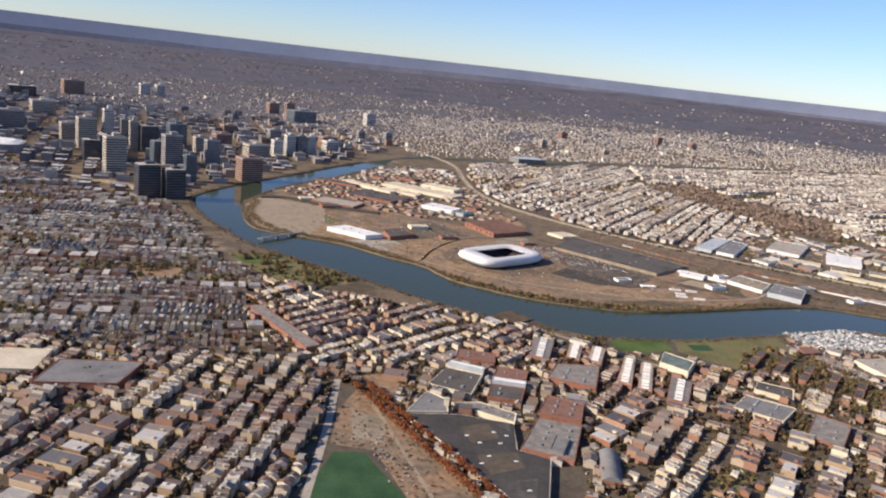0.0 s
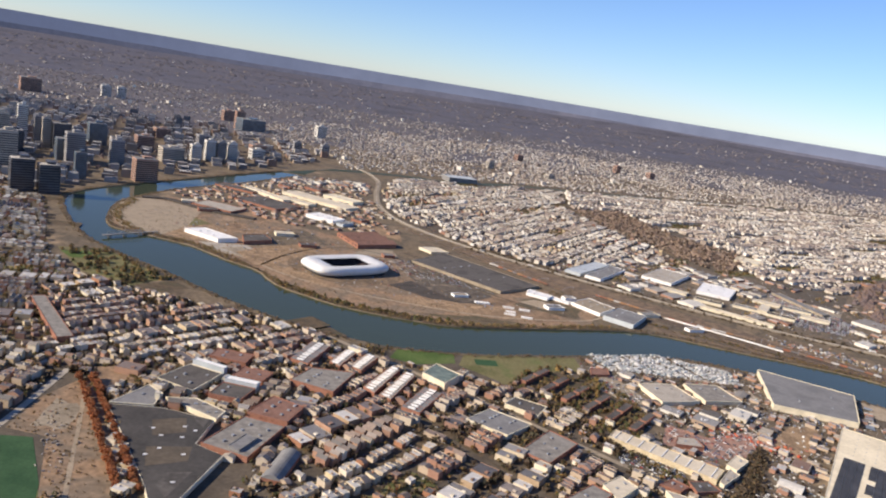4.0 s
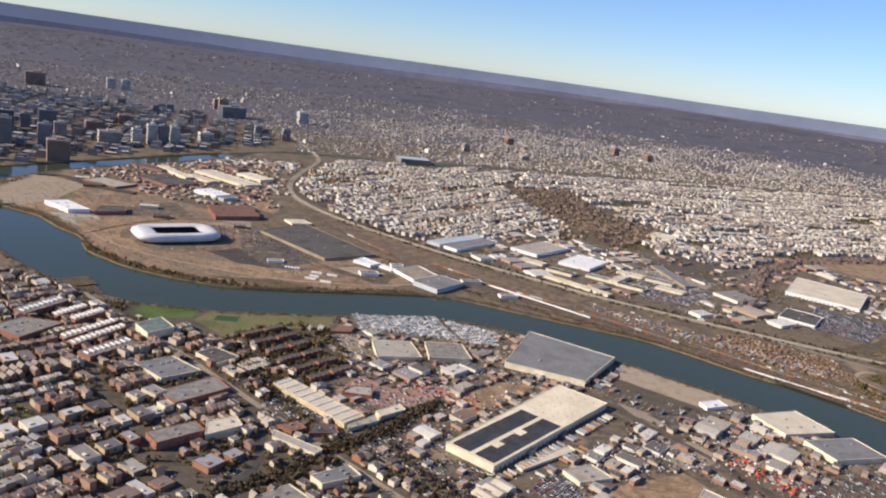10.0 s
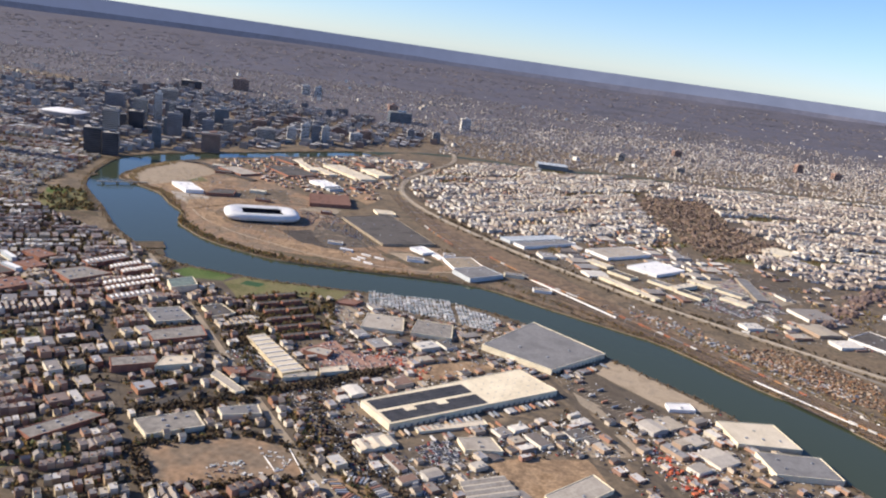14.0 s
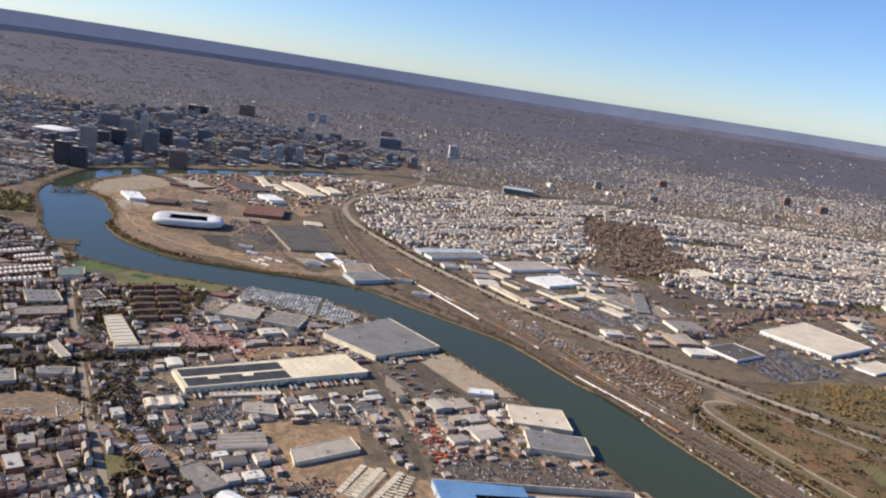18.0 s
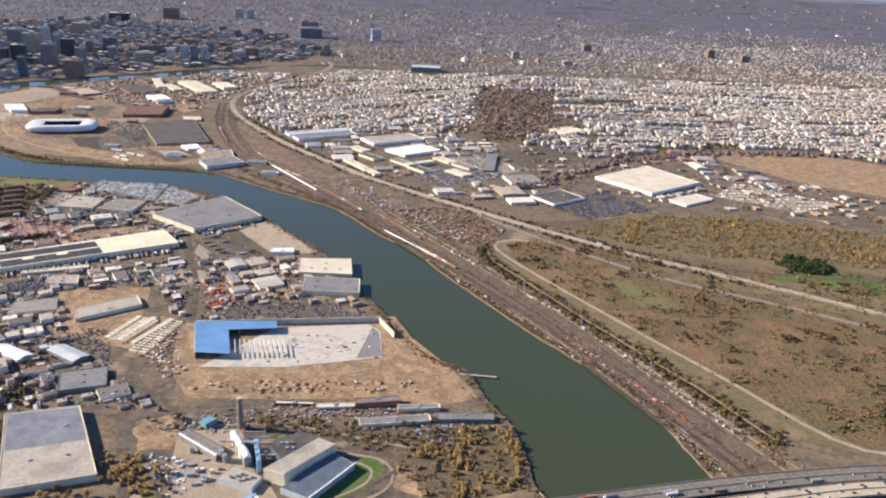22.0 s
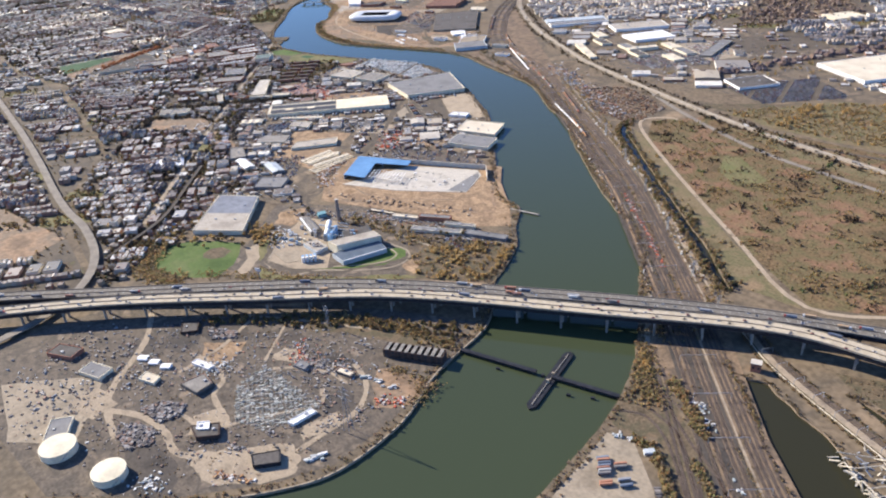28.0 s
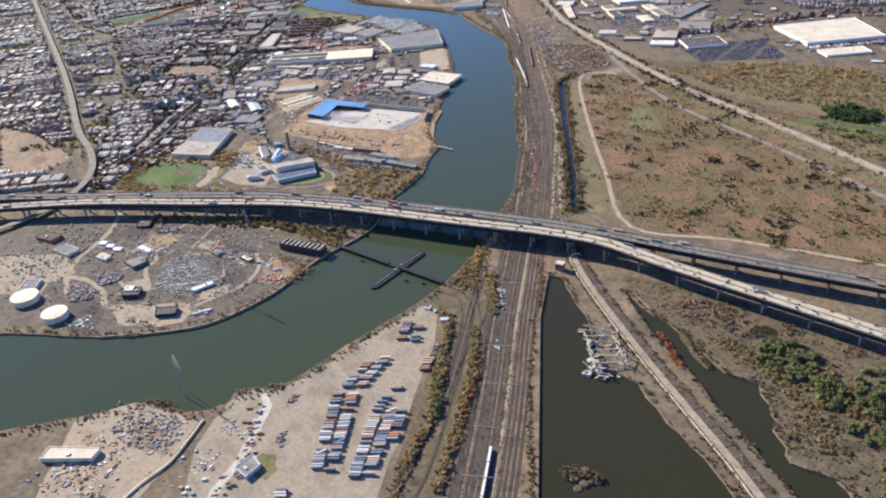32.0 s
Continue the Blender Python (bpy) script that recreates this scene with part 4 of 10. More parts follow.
def roof_grid(poly, nu, nv, w, d, h, u0=0.1, u1=0.9, v0=0.1, v1=0.9, skip=0.0):
    """Even places over a four-cornered roof."""
    a, b, c, e = (Vector(p) for p in poly)
    ang = math.atan2(b.y - a.y, b.x - a.x)
    out = []
    for i in range(nu):
        for j in range(nv):
            if _r.random() < skip:
                continue
            u, v = u0 + (u1 - u0) * (i + 0.5) / nu, v0 + (v1 - v0) * (j + 0.5) / nv
            p = a + (b - a) * u + (e - a) * v
            out.append((p, ang))
    return out


def shed(name, poly, h, wall, roof, label, units=6, category="warehouse", group="", z=0.0, docks=False):
    """A large flat-roofed building: walls with a parapet, an inset roof, rooftop units and dock doors."""
    KEEP_OFF.append(inset(poly, -1.5))
    t = thing(name, label, category, (0, 0, z), 0, group)
    body = part("wall", Mesh().prism(poly, 0, h), wall, t)
    top = part("roof", Mesh().prism(inset(poly, 0.7), h - 0.05, h + 0.06), roof, t, "flat membrane roof")
    a, b, c, e = (Vector(p) for p in poly)
    ring = Mesh()
    for p, q in ((a, b), (b, c), (c, e), (e, a)):
        ring.beam((*p, h + 0.1), (*q, h + 0.1), 0.3, 0.35)
    part("parapet", ring, wall, t)
    for p, ang in roof_grid(poly, max(1, units // 2), 2, 1, 1, 1, skip=0.25)[:units]:
        m = Mesh().box(0, 0, 0, _r.uniform(0.8, 1.8), _r.uniform(0.7, 1.3), _r.uniform(0.35, 0.7), ang)
        o = part("rooftop_unit", m, M_GALV, top)
        o.location = (p.x, p.y, h + 0.05)
    for p, q in ((a, b), (b, c)) if docks else ():
        n = int((q - p).length / 3.5)
        side = (q - p).normalized()
        outn = Vector((side.y, -side.x)) * 0.06
        if (p + outn * 10 - (a + c) / 2).length < (p - outn * 10 - (a + c) / 2).length:
            outn = -outn
        dm = Mesh().beam((-0.55, 0, 0.75), (0.55, 0, 0.75), 0.1, 1.3).data("dock_door", M_GREYROOF)
        for i in range(n):
            s = p + side * (2 + 3.5 * i) + outn
            o = part("dock_door", dm, None, body)
            o.matrix_basis = pose(s.x, s.y, 0, 0, 0, math.degrees(math.atan2(side.y, side.x)))
    return t


GREY = [(379, 413), (400, 461), (347, 484), (333, 422)]
shed("grey_warehouse", GREY, 3.4, M_CREAM, M_GREYROOF, "very large riverside warehouse with cream walls and grey roof", 4, docks=True)
CREAM = [(333, 298), (389, 387), (363, 401), (311, 311)]
cw = shed("cream_warehouse", CREAM, 3.4, M_CREAM, M_CREAMROOF, "long cream warehouse with dark solar panels on half its roof", 0, docks=True)
for k0, k1, j0, j1 in ((0.02, 0.56, 0.06, 0.46), (0.02, 0.56, 0.56, 0.94)):
    for i in range(9):
        for j in range(3):
            if i in (2, 5) and j == 2 and j0 < 0.3:
                continue
            a, b, c, e = (Vector(p) for p in CREAM)
            u0, u1 = k0 + (k1 - k0) * i / 9, k0 + (k1 - k0) * (i + 0.985) / 9
            v0, v1 = j0 + (j1 - j0) * j / 3, j0 + (j1 - j0) * (j + 0.97) / 3
            q = [a + (b - a) * u + (e - a) * v for u, v in ((u0, v0), (u1, v0), (u1, v1), (u0, v1))]
            part("solar_panel", Mesh().prism([(p.x, p.y) for p in q], 3.5, 3.66), M_SOLAR, cw, "dark blue-black solar array")
for p, ang in roof_grid(CREAM, 7, 4, 1, 1, 1, u0=0.6, u1=0.97):
    part("skylight", Mesh().box(p.x, p.y, 3.45, 0.8, 0.35, 0.16, ang), M_GALV, cw)
shed("dark_warehouse", [(182, 585), (216, 622), (136, 691), (109, 642)], 2.2, M_LOTC, M_DARKROOF, "very wide low warehouse with a dark bitumen roof", 8)
shed("tan_warehouse", [(583, 722), (640, 697), (672, 760), (616, 793)], 3.2, M_WHITE, M_TANROOF, "huge pale tan warehouse behind the marsh", 10, docks=True)
shed("warehouse", [(655, 690), (672, 682), (690, 716), (674, 724)], 1.6, M_WHITE, M_TANROOF, "low pale annex beside the tan warehouse", 2)
shed("school_building", [(508, 164), (531, 187), (489, 217), (468, 198)], 3.0, M_CREAM, M_PALE, "large hall with a part blue-grey, part pale roof", 4)
shed("solar_hall", [(550, 632), (575, 619), (592, 651), (567, 664)], 2.0, M_WHITE, M_DARKROOF, "hall with a dark roof in the car park", 2)
shed("shop", [(463, 750), (474, 752), (494, 690), (484, 684)], 1.8, M_LOTC, M_GREYROOF, "long low shop with a grey roof in an asphalt lot", 5)
shed("riverside_hall", [(238, 586), (257, 565), (273, 588), (255, 607)], 2.4, M_WHITE, M_LOTC, "white and pale blue riverside works hall", 6)
shed("riverside_hall", [(258, 558), (278, 545), (295, 575), (275, 586)], 3.4, M_BLUECLAD, M_GREYROOF, "pale blue end block of the riverside works", 5)
# a low white heap, given the shape of a flat-roofed block
shed("riverside_hall", [(205, 607), (236, 585), (239, 590), (208, 612)], 0.9, M_WHITE, M_WHITE, "long low white heap by the river, built as a block", 0)
shed("white_hall", [(-46, 605), (-33, 616), (-66, 636), (-79, 623)], 3.4, M_WHITE, M_WHITE, "long white hall on the river bend", 5)
shed("dark_hall", [(-27, 612), (-8, 630), (-18, 648), (-34, 634)], 3.0, M_BRICK, M_DARKROOF, "dark low hall behind the white hall", 4)
shed("works_hall", [(249, 702), (262, 694), (300, 752), (288, 760)], 2.6, M_BLUECLAD, M_BLUECLAD, "row of pale blue works sheds", 4)
shed("works_hall", [(266, 692), (279, 684), (314, 742), (302, 750)], 2.6, M_WHITE, M_GREYROOF, "row of pale works sheds beside the railway", 4)
shed("works_hall", [(327, 728), (352, 713), (384, 764), (360, 780)], 2.8, M_WHITE, M_PALE, "wide works with a worn pale roof", 10)
shed("works_hall", [(372, 700), (400, 690), (420, 730), (392, 742)], 2.6, M_WHITE, M_WHITE, "white works sheds beside the blue roof", 4)
shed("works_hall", [(480, 905), (505, 893), (520, 925), (496, 938)], 2.4, M_CREAM, M_CREAM, "pale works building below the wooded hill", 2)
for i, (x, y) in enumerate(((425, 700), (450, 690), (420, 655), (455, 665), (395, 668), (360, 668), (335, 690))):
    shed("works_hall", [(x, y), (x + 22, y - 9), (x + 27, y), (x + 5, y + 9)], 1.8 + 0.2 * (i % 3), M_CREAM, (M_TANROOF, M_GREYROOF, M_DARKROOF)[i % 3], "low works building beside the railway", 2, group="works beside the railway")
shed("flat_hall", [(112, 700), (128, 710), (140, 697), (124, 687)], 2.0, M_CREAM, M_TANROOF, "low tan hall beside the dark warehouse", 2)
shed("river_hall", [(135, 1225), (180, 1245), (168, 1275), (122, 1252)], 7, M_GREYROOF, M_BLUECLAD, "large blue-grey hall beside the far river", 2)
# ---- works of the river peninsula ----
M_REDROOF = mat("red_brown_roof", [(0.19, 0.105, 0.08), (0.24, 0.135, 0.1), (0.16, 0.095, 0.075)], scale=0.15, fine=9, amount=0.3)


def oblong(cx, cy, length, width, degrees):
    """The corners of a turned rectangle."""
    c, s = math.cos(radians(degrees)), math.sin(radians(degrees))
    return [(cx + c * u - s * v, cy + s * u + c * v) for u, v in ((-length / 2, -width / 2), (length / 2, -width / 2), (length / 2, width / 2), (-length / 2, width / 2))]


def between(poly, u, v):
    """A place on a four-cornered plan."""
    a, b, c, e = (Vector(p) for p in poly)
    return a + (b - a) * u + (e - a) * v + (a - b + c - e) * (u * v)


def ridged(name, poly, h, rise, wall, roof, n, label, category="hall"):
    """A hall under n ridge roofs that run from its first corner to its second."""
    KEEP_OFF.append(inset(poly, -1.5))
    t = thing(name, label, category)
    body = part("wall", Mesh().prism(poly, 0, h), wall, t)
    for i in range(n):
        v0, v1 = i / n, (i + 1) / n
        q = [between(poly, u, v) for u, v in ((-0.01, v0), (1.01, v0), (1.01, (v0 + v1) / 2), (-0.01, (v0 + v1) / 2), (1.01, v1), (-0.01, v1))]
        m = Mesh().add([(*q[0], h), (*q[1], h), (*q[2], h + rise), (*q[3], h + rise), (*q[4], h), (*q[5], h)], [(0, 1, 2, 3), (3, 2, 4, 5), (0, 5, 4, 1)])
        part("roof", m, roof, t, "pitched roof")
        part("gable", Mesh().prism([tuple(between(poly, 0, v0 + 0.02)), tuple(between(poly, 0.004, v0 + 0.02)), tuple(between(poly, 0.004, v1 - 0.02)), tuple(between(poly, 0, v1 - 0.02))], h, h + rise * 0.5), wall, t)
        for k in (0.3, 0.7):
            p = between(poly, -0.004, v0 + (v1 - v0) * k)
            part("window", Mesh().box(p.x, p.y, h * 0.35, 0.1, 1.4, h * 0.45, math.atan2(poly[1][1] - poly[0][1], poly[1][0] - poly[0][0])), M_GLASS, body)
    return t


ridged("brick_hall", [(60, 662), (92, 688), (66, 728), (36, 700)], 3.6, 2.0, M_BRICK, M_REDROOF, 3, "old red brick factory hall under three red-brown ridge roofs", "factory")
for x, y, l, w, a, h, wl, rf, lb in ((-86, 742, 44, 26, -18, 2.0, M_BRICK, M_PALE, "wide low shed with a pale pitched roof"), (-52, 800, 56, 40, -28, 2.0, M_BRICK, M_DARKROOF, "wide dark-roofed railway shed on the peninsula"), (-66, 850, 74, 10, -40, 2.8, M_CREAM, M_TANROOF, "very long narrow tan shed"), (-8, 862, 92, 24, -30, 2.8, M_CREAM, M_TANROOF, "long cream factory hall beside the highway"), (14, 892, 44, 20, -30, 3.4, M_CREAM, M_CREAM, "tall cream factory hall beside the highway"),
                                     (-30, 838, 46, 12, -30, 2.2, M_CREAM, M_TANROOF, "low cream factory wing"), (-58, 926, 18, 14, -30, 2.6, M_BRICK, M_DARKROOF, "dark brick works by the upper river"), (-26, 936, 24, 14, -30, 2.6, M_BRICK, M_DARKROOF, "dark brick works by the upper river"), (14, 766, 34, 20, -28, 3.2, M_WHITE, M_WHITE, "white works hall with a pale blue end"), (36, 752, 8, 18, -28, 3.0, M_BLUECLAD, M_GREYROOF, "blue-grey end block of the white works"),
                                     (47, 784, 13, 13, -28, 2.6, M_BRICK, M_DARKROOF, "small dark workshop beside the highway"), (-100, 860, 50, 16, -20, 2.0, M_BRICK, M_DARKROOF, "dark long shed on the river edge"), (383, 632, 66, 7, -31, 2.0, M_CREAM, M_TANROOF, "very long narrow tan shed beside the railway"), (425, 672, 30, 8, 62, 3.0, M_TANROOF, M_TANROOF, "tall tan works beside the railway"), (214, 596, 18, 12, -28, 2.0, M_WHITE, M_WHITE, "small white hall at the corner of the dark warehouse")):
    shed("works_hall", oblong(x, y, l, w, a), h, wl, rf, lb, 4, "works")
solid("old_railway", band(smooth([(-158, 734), (-135, 742), (-104, 726), (-76, 718), (-44, 714)], 5), 7, 1.4, 1.4), M_CINDER, "dark disused railway bank across the peninsula", "railway", "structure")
for q, mt, lb in (([(38, 766), (49, 782), (90, 759), (95, 719), (70, 737)], M_DIRT, "bare orange ground behind the brick hall"), ([(-23, 649), (-15, 683), (3, 707), (31, 668), (1, 630)], M_ASPHYARD, "wide worn asphalt lot"), ([(-26, 587), (-7, 621), (27, 660), (30, 628), (9, 565), (-4, 556)], M_DIRT, "rutted orange building plot near the stadium"), ([(195, 571), (209, 584), (234, 576), (219, 559)], M_TRACK, "yellow gravel plot"), ([(109, 595), (133, 615), (176, 572), (153, 544), (121, 570)], M_YARD, "worn car park beside the dark warehouse"), ([(-168, 712), (-152, 738), (-95, 722), (-84, 646), (-92, 592), (-128, 612), (-154, 656)], M_SAND, "graded sandy plot on the river bend")):
    patch("lot", q, mt, 0.13, lb, "lot")
for i, (x, y, l) in enumerate([(162 + 2.3 * k, 549 + 0.3 * k, 3.4) for k in range(5)] + [(186, 548, 8), (198, 548, 8), (186, 531, 8), (198, 529, 8), (187, 538, 7)]):
    cb = thing("site_cabin", "long white site cabin on bare ground", "cabin", (x, y, 0), 1.9 if l < 5 else 0.0, "white site cabins")
    part("box", Mesh().box(0, 0, 0, l, 1.7, 1.1), M_WHITE, cb)
    part("roof", Mesh().gable(0, 0, 1.1, 1.7, l, 0.25, 1.5708), M_WHITE, cb)

# ---- brick works quarter beside the red trees ----
DECK = [(0, 298), (22, 302), (45, 298), (44.5, 276), (57, 270), (49, 220), (38, 241), (19, 270)]
deck = thing("parking_deck", "wide low building with a dark asphalt parking roof", "parking deck")
part("wall", Mesh().prism(DECK, 0, 2.2), M_CREAM, deck)
part("roof", Mesh().prism(inset(DECK, 0.5), 2.2, 2.3), M_DARKASPH, deck, "dark asphalt roof deck")
for q, mt in (([(22, 290), (34, 296), (38, 284), (27, 277)], M_ASPH), ([(28, 268), (44, 273), (46, 262), (33, 254)], M_ASPH), ([(42, 252), (50, 255), (47, 236), (41, 243)], M_DARKROOF), ([(24, 300), (43, 297), (43, 290), (36, 297)], M_DARKROOF)):
    part("roof_patch", Mesh().prism(q, 2.3, 2.34), mt, deck, "patched roof surface")
for x, y in ((25, 283), (30, 278), (36, 288), (38, 279), (41, 286), (33, 268), (43, 266), (46, 246), (30, 262)):
    part("skylight", Mesh().box(x, y, 2.3, 1.6, 0.8, 0.25, 0.3), M_WHITE, deck)
KEEP_OFF.append([(0, 300), (23, 306), (47, 302), (57, 270), (70, 268), (66, 236), (48, 222), (20, 268)])
for q, h, wl, rf, lb, n in (([(0.2, 299), (8.5, 321.6), (17, 315), (17.7, 302.5)], 2.4, M_CREAM, M_GREYROOF, "wedge-shaped works with a pale grey roof", 3), ([(19.2, 312.3), (31.4, 315.8), (47, 307.4), (45.5, 299)], 2.2, M_CREAM, M_PIER, "low works wing with a worn grey roof", 6), ([(9, 329.3), (17.3, 350.8), (34.2, 345.2), (28, 321.5)], 2.8, M_CREAM, M_DARKROOF, "wide factory with a black patched roof", 6), ([(17.8, 352), (34.6, 346.5), (35.5, 349.5), (18.7, 355)], 4.8, M_BLUECLAD, M_WHITE, "tall pale blue clad wing behind the black roof", 0),
                            ([(22.2, 364.3), (23.2, 375.8), (42.3, 374.2), (41.1, 362)], 3.0, M_BRICK, M_REDROOF, "long red brick mill with a red-brown roof", 4), ([(39.5, 343.6), (41.9, 356.3), (56.8, 354), (54.3, 342.3)], 3.4, M_BRICK, M_REDROOF, "red brick mill with a red-brown roof", 3), ([(35.2, 321), (37.8, 335.4), (53.2, 333.5), (50.2, 319.5)], 3.0, M_BRICK, M_DARKROOF, "red brick factory with a dark roof", 4), ([(38, 336), (53.4, 334.2), (54.2, 338), (38.6, 340)], 4.6, M_BLUECLAD, M_WHITE, "tall white and pale blue wing between brick mills", 0),
                            ([(66, 350), (73, 369), (95, 371), (88, 343)], 3.2, M_BRICK, M_PIER, "wide red brick mill with a worn grey roof", 10), ([(56, 308), (63, 328.2), (78.1, 321.4), (74.3, 304.5)], 3.2, M_BRICK, M_REDROOF, "red brick works with red-brown roofs", 6), ([(46, 277), (56, 305.5), (74, 301.8), (66, 271)], 2.4, M_BRICK, M_PIER, "wide brick works with a patched grey roof", 9), ([(57, 276), (61, 288), (66, 286), (62, 274)], 3.4, M_GREYROOF, M_GREYROOF, "grey raised wing over a brick works", 0),
                            ([(129, 383), (136, 399), (149, 388), (141, 373)], 4.4, M_CREAM, mat("green_metal_roof", [(0.12, 0.16, 0.15), (0.16, 0.2, 0.18)], scale=0.3), "tall cream block with a green metal roof", 2), ([(172, 364), (178, 375), (194, 368), (188, 355)], 2.2, M_CREAM, M_DARKROOF, "dark-roofed works by the avenue", 3), ([(152, 338), (164, 354), (184, 343), (171, 327)], 2.4, M_CREAM, M_GREYROOF, "wide grey-roofed works with rows of skylights", 10), ([(176, 314), (192, 340), (204, 330), (188, 306)], 2.2, M_BRICK, M_PIER, "grey flat-roofed brick works beside the avenue", 6),
                            ([(190, 274), (204, 290), (211, 284), (198, 267)], 3.8, M_BRICK, M_PIER, "four-storey brick works block", 3), ([(212.7, 280.3), (208.5, 291.7), (218, 301.5), (223.7, 293.7)], 3.6, M_CREAM, M_TANROOF, "tall cream works block with a tan roof", 3), ([(238, 291), (236.5, 297), (261, 287.5), (259, 283)], 2.6, M_CREAM, M_PALE, "long white works shed", 2), ([(262, 266), (274.4, 279), (281, 273), (268, 261.5)], 2.6, M_CREAM, M_GREYROOF, "low grey flat-roofed works building", 4), ([(241, 237), (256, 258), (268, 250), (254, 230)], 2.2, M_CREAM, M_PIER, "worn grey flat-roofed works", 8),
                            ([(212, 204), (220, 232), (229, 233), (221, 202)], 2.0, M_BRICK, M_PIER, "long low flat-roofed works", 6), ([(221, 343), (226, 352), (271, 325), (264, 314)], 2.6, mat("yellow_brick", [(0.5, 0.41, 0.26), (0.55, 0.46, 0.31)], scale=0.3), M_TANROOF, "long yellow works with a ribbed tan roof", 0), ([(254.9, 347.4), (258.2, 357), (268, 358.5), (269.5, 348.8)], 2.0, M_BRICK, M_PALE, "pale pink-roofed works in a red yard", 2)):
    sw_ = shed("brick_works" if wl is M_BRICK else "works_block", q, h, wl, rf, lb, n, "works")
    if n == 0 and h < 3:
        for i in range(9):
            e, f, g, o = (Vector(c) for c in q)
            part("roof_rib", Mesh().beam((*e.lerp(o, (i + 0.5) / 9), 2.85), (*f.lerp(g, (i + 0.5) / 9), 2.85), 0.35, 0.3), M_WHITE, sw_)
for q, h, wl, rf, lb, n in (([(251.5, 301), (250.2, 310.3), (260, 313), (263.5, 305.5)], 1.8, M_BRICK, M_DARKROOF, "low dark-roofed works by the old railway", 3), ([(235.7, 303.1), (243.2, 310), (249, 305), (244, 299.6)], 1.8, M_BRICK, M_REDROOF, "low works with a red-brown roof", 2),
                            ([(266.3, 311), (265.6, 314.4), (275.5, 329.1), (278.1, 324)], 2.0, M_CREAM, M_PALE, "long tan strip shed by the old railway", 3), ([(278.1, 328), (274.8, 332.5), (283.9, 345), (288, 340)], 2.2, M_CREAM, M_TANROOF, "tan flat-roofed shed by the old railway", 3), ([(227.5, 429), (228.4, 439), (239.5, 444), (239, 433.5)], 1.5, M_BRICK, M_REDROOF, "low red-brown shed beside a grey lot", 0)):
    shed("works_block", q, h, wl, rf, lb, n, "works")
ty = thing("works_stack", "square cream tower on a works roof", "tower", (17, 309, 0))
part("shaft", Mesh().box(0, 0, 0, 2.0, 2.0, 5.4), M_CREAM, ty)
part("cap", Mesh().box(0, 0, 5.4, 2.3, 2.3, 0.3), M_CONC, ty)
vault = thing("vaulted_hall", "grey hall under a barrel-vaulted metal roof", "hall")
VA = [(74, 259), (82, 258), (85, 281), (77, 282)]
part("wall", Mesh().prism(VA, 0, 2.0), M_BRICK, vault)
vm = Mesh()
for i in range(9):
    k = i / 8
    p, q, z = Vector(VA[0]).lerp(Vector(VA[1]), k), Vector(VA[3]).lerp(Vector(VA[2]), k), 2.0 + 1.9 * math.sin(math.pi * k)
    vm.v += [(*p, z), (*q, z)]
vm.add([], [(2 * i, 2 * i + 2, 2 * i + 3, 2 * i + 1) for i in range(8)]).add([], [tuple(range(16, -1, -2)), tuple(range(1, 18, 2))])
vm.f = [tuple(i if i < 18 else i - 18 for i in f) for f in vm.f]
part("roof", vm, M_GREYROOF, vault, "barrel-vaulted grey metal roof")
KEEP_OFF.append(inset(VA, -1.5))


def terrace(poly, n, label, roof):
    """A row of joined dwellings: each with its own flat roof and a white stair head on it."""
    KEEP_OFF.append(inset(poly, -1.2))
    t = thing("terrace", label, "terraced houses", group="terraces by the river")
    a, b, c, e = (Vector(p) for p in poly)
    for i in range(n):
        u0, u1 = i / n, (i + 0.96) / n
        q = [tuple(a.lerp(b, u0)), tuple(a.lerp(b, u1)), tuple(e.lerp(c, u1)), tuple(e.lerp(c, u0))]
        h = 2.7 + 0.12 * (i % 3)
        house = part("dwelling", Mesh().prism(q, 0, h), M_BRICK, t)
        part("roof", Mesh().prism(inset(q, 0.35), h - 0.03, h + 0.06), roof, house)
        m = (a.lerp(b, (u0 + u1) / 2) + e.lerp(c, (u0 + u1) / 2)) / 2
        d = (b - a)
        part("stair_head", Mesh().box(m.x, m.y, h, 1.0, 3.6, 0.7, math.atan2(d.y, d.x)), M_WHITE, house, "white stair head")


for q, n, rf in (([(60, 379), (66, 408), (77, 405), (70, 375)], 9, M_GREYROOF), ([(80, 383), (85.4, 403.8), (92, 401), (86, 378)], 8, M_PALE), ([(91, 381), (97, 401.7), (104, 399), (97.5, 377)], 8, M_PALE), ([(101, 357), (112, 389), (117.2, 386), (107, 351)], 11, M_PALE), ([(109.5, 350), (120, 385), (125.5, 381), (115.5, 346)], 11, M_PALE), ([(121, 340), (131, 368), (140, 362), (130, 336)], 9, M_GREYROOF)):
    terrace(q, n, "row of brick terraced houses with white stair heads", rf)
solid("curved_siding", band(smooth([(216, 316), (226, 305), (233, 293), (237, 280), (238, 268), (236, 256)], 5), 3.2, 0.12), M_DARKASPH, "dark curved lane between works", "road", "structure")
_more = [([(216, 316), (226, 305), (233, 293), (237, 280), (238, 268), (236, 256)], 2.6)]
LINES += _more
# stands for an elevated railway; modelled as a walled block with a roof
shed("long_shed", [(-92, 410), (-86, 414), (-45, 362), (-51, 357)], 3.0, M_BRICK, M_PIER, "long elevated railway built as a low brick block", 0)
shed("market_hall", [(-150, 292), (-118, 298), (-116, 322), (-150, 316)], 2.6, M_BRICK, M_GREYROOF, "market hall with grey solar panels on its roof", 4)
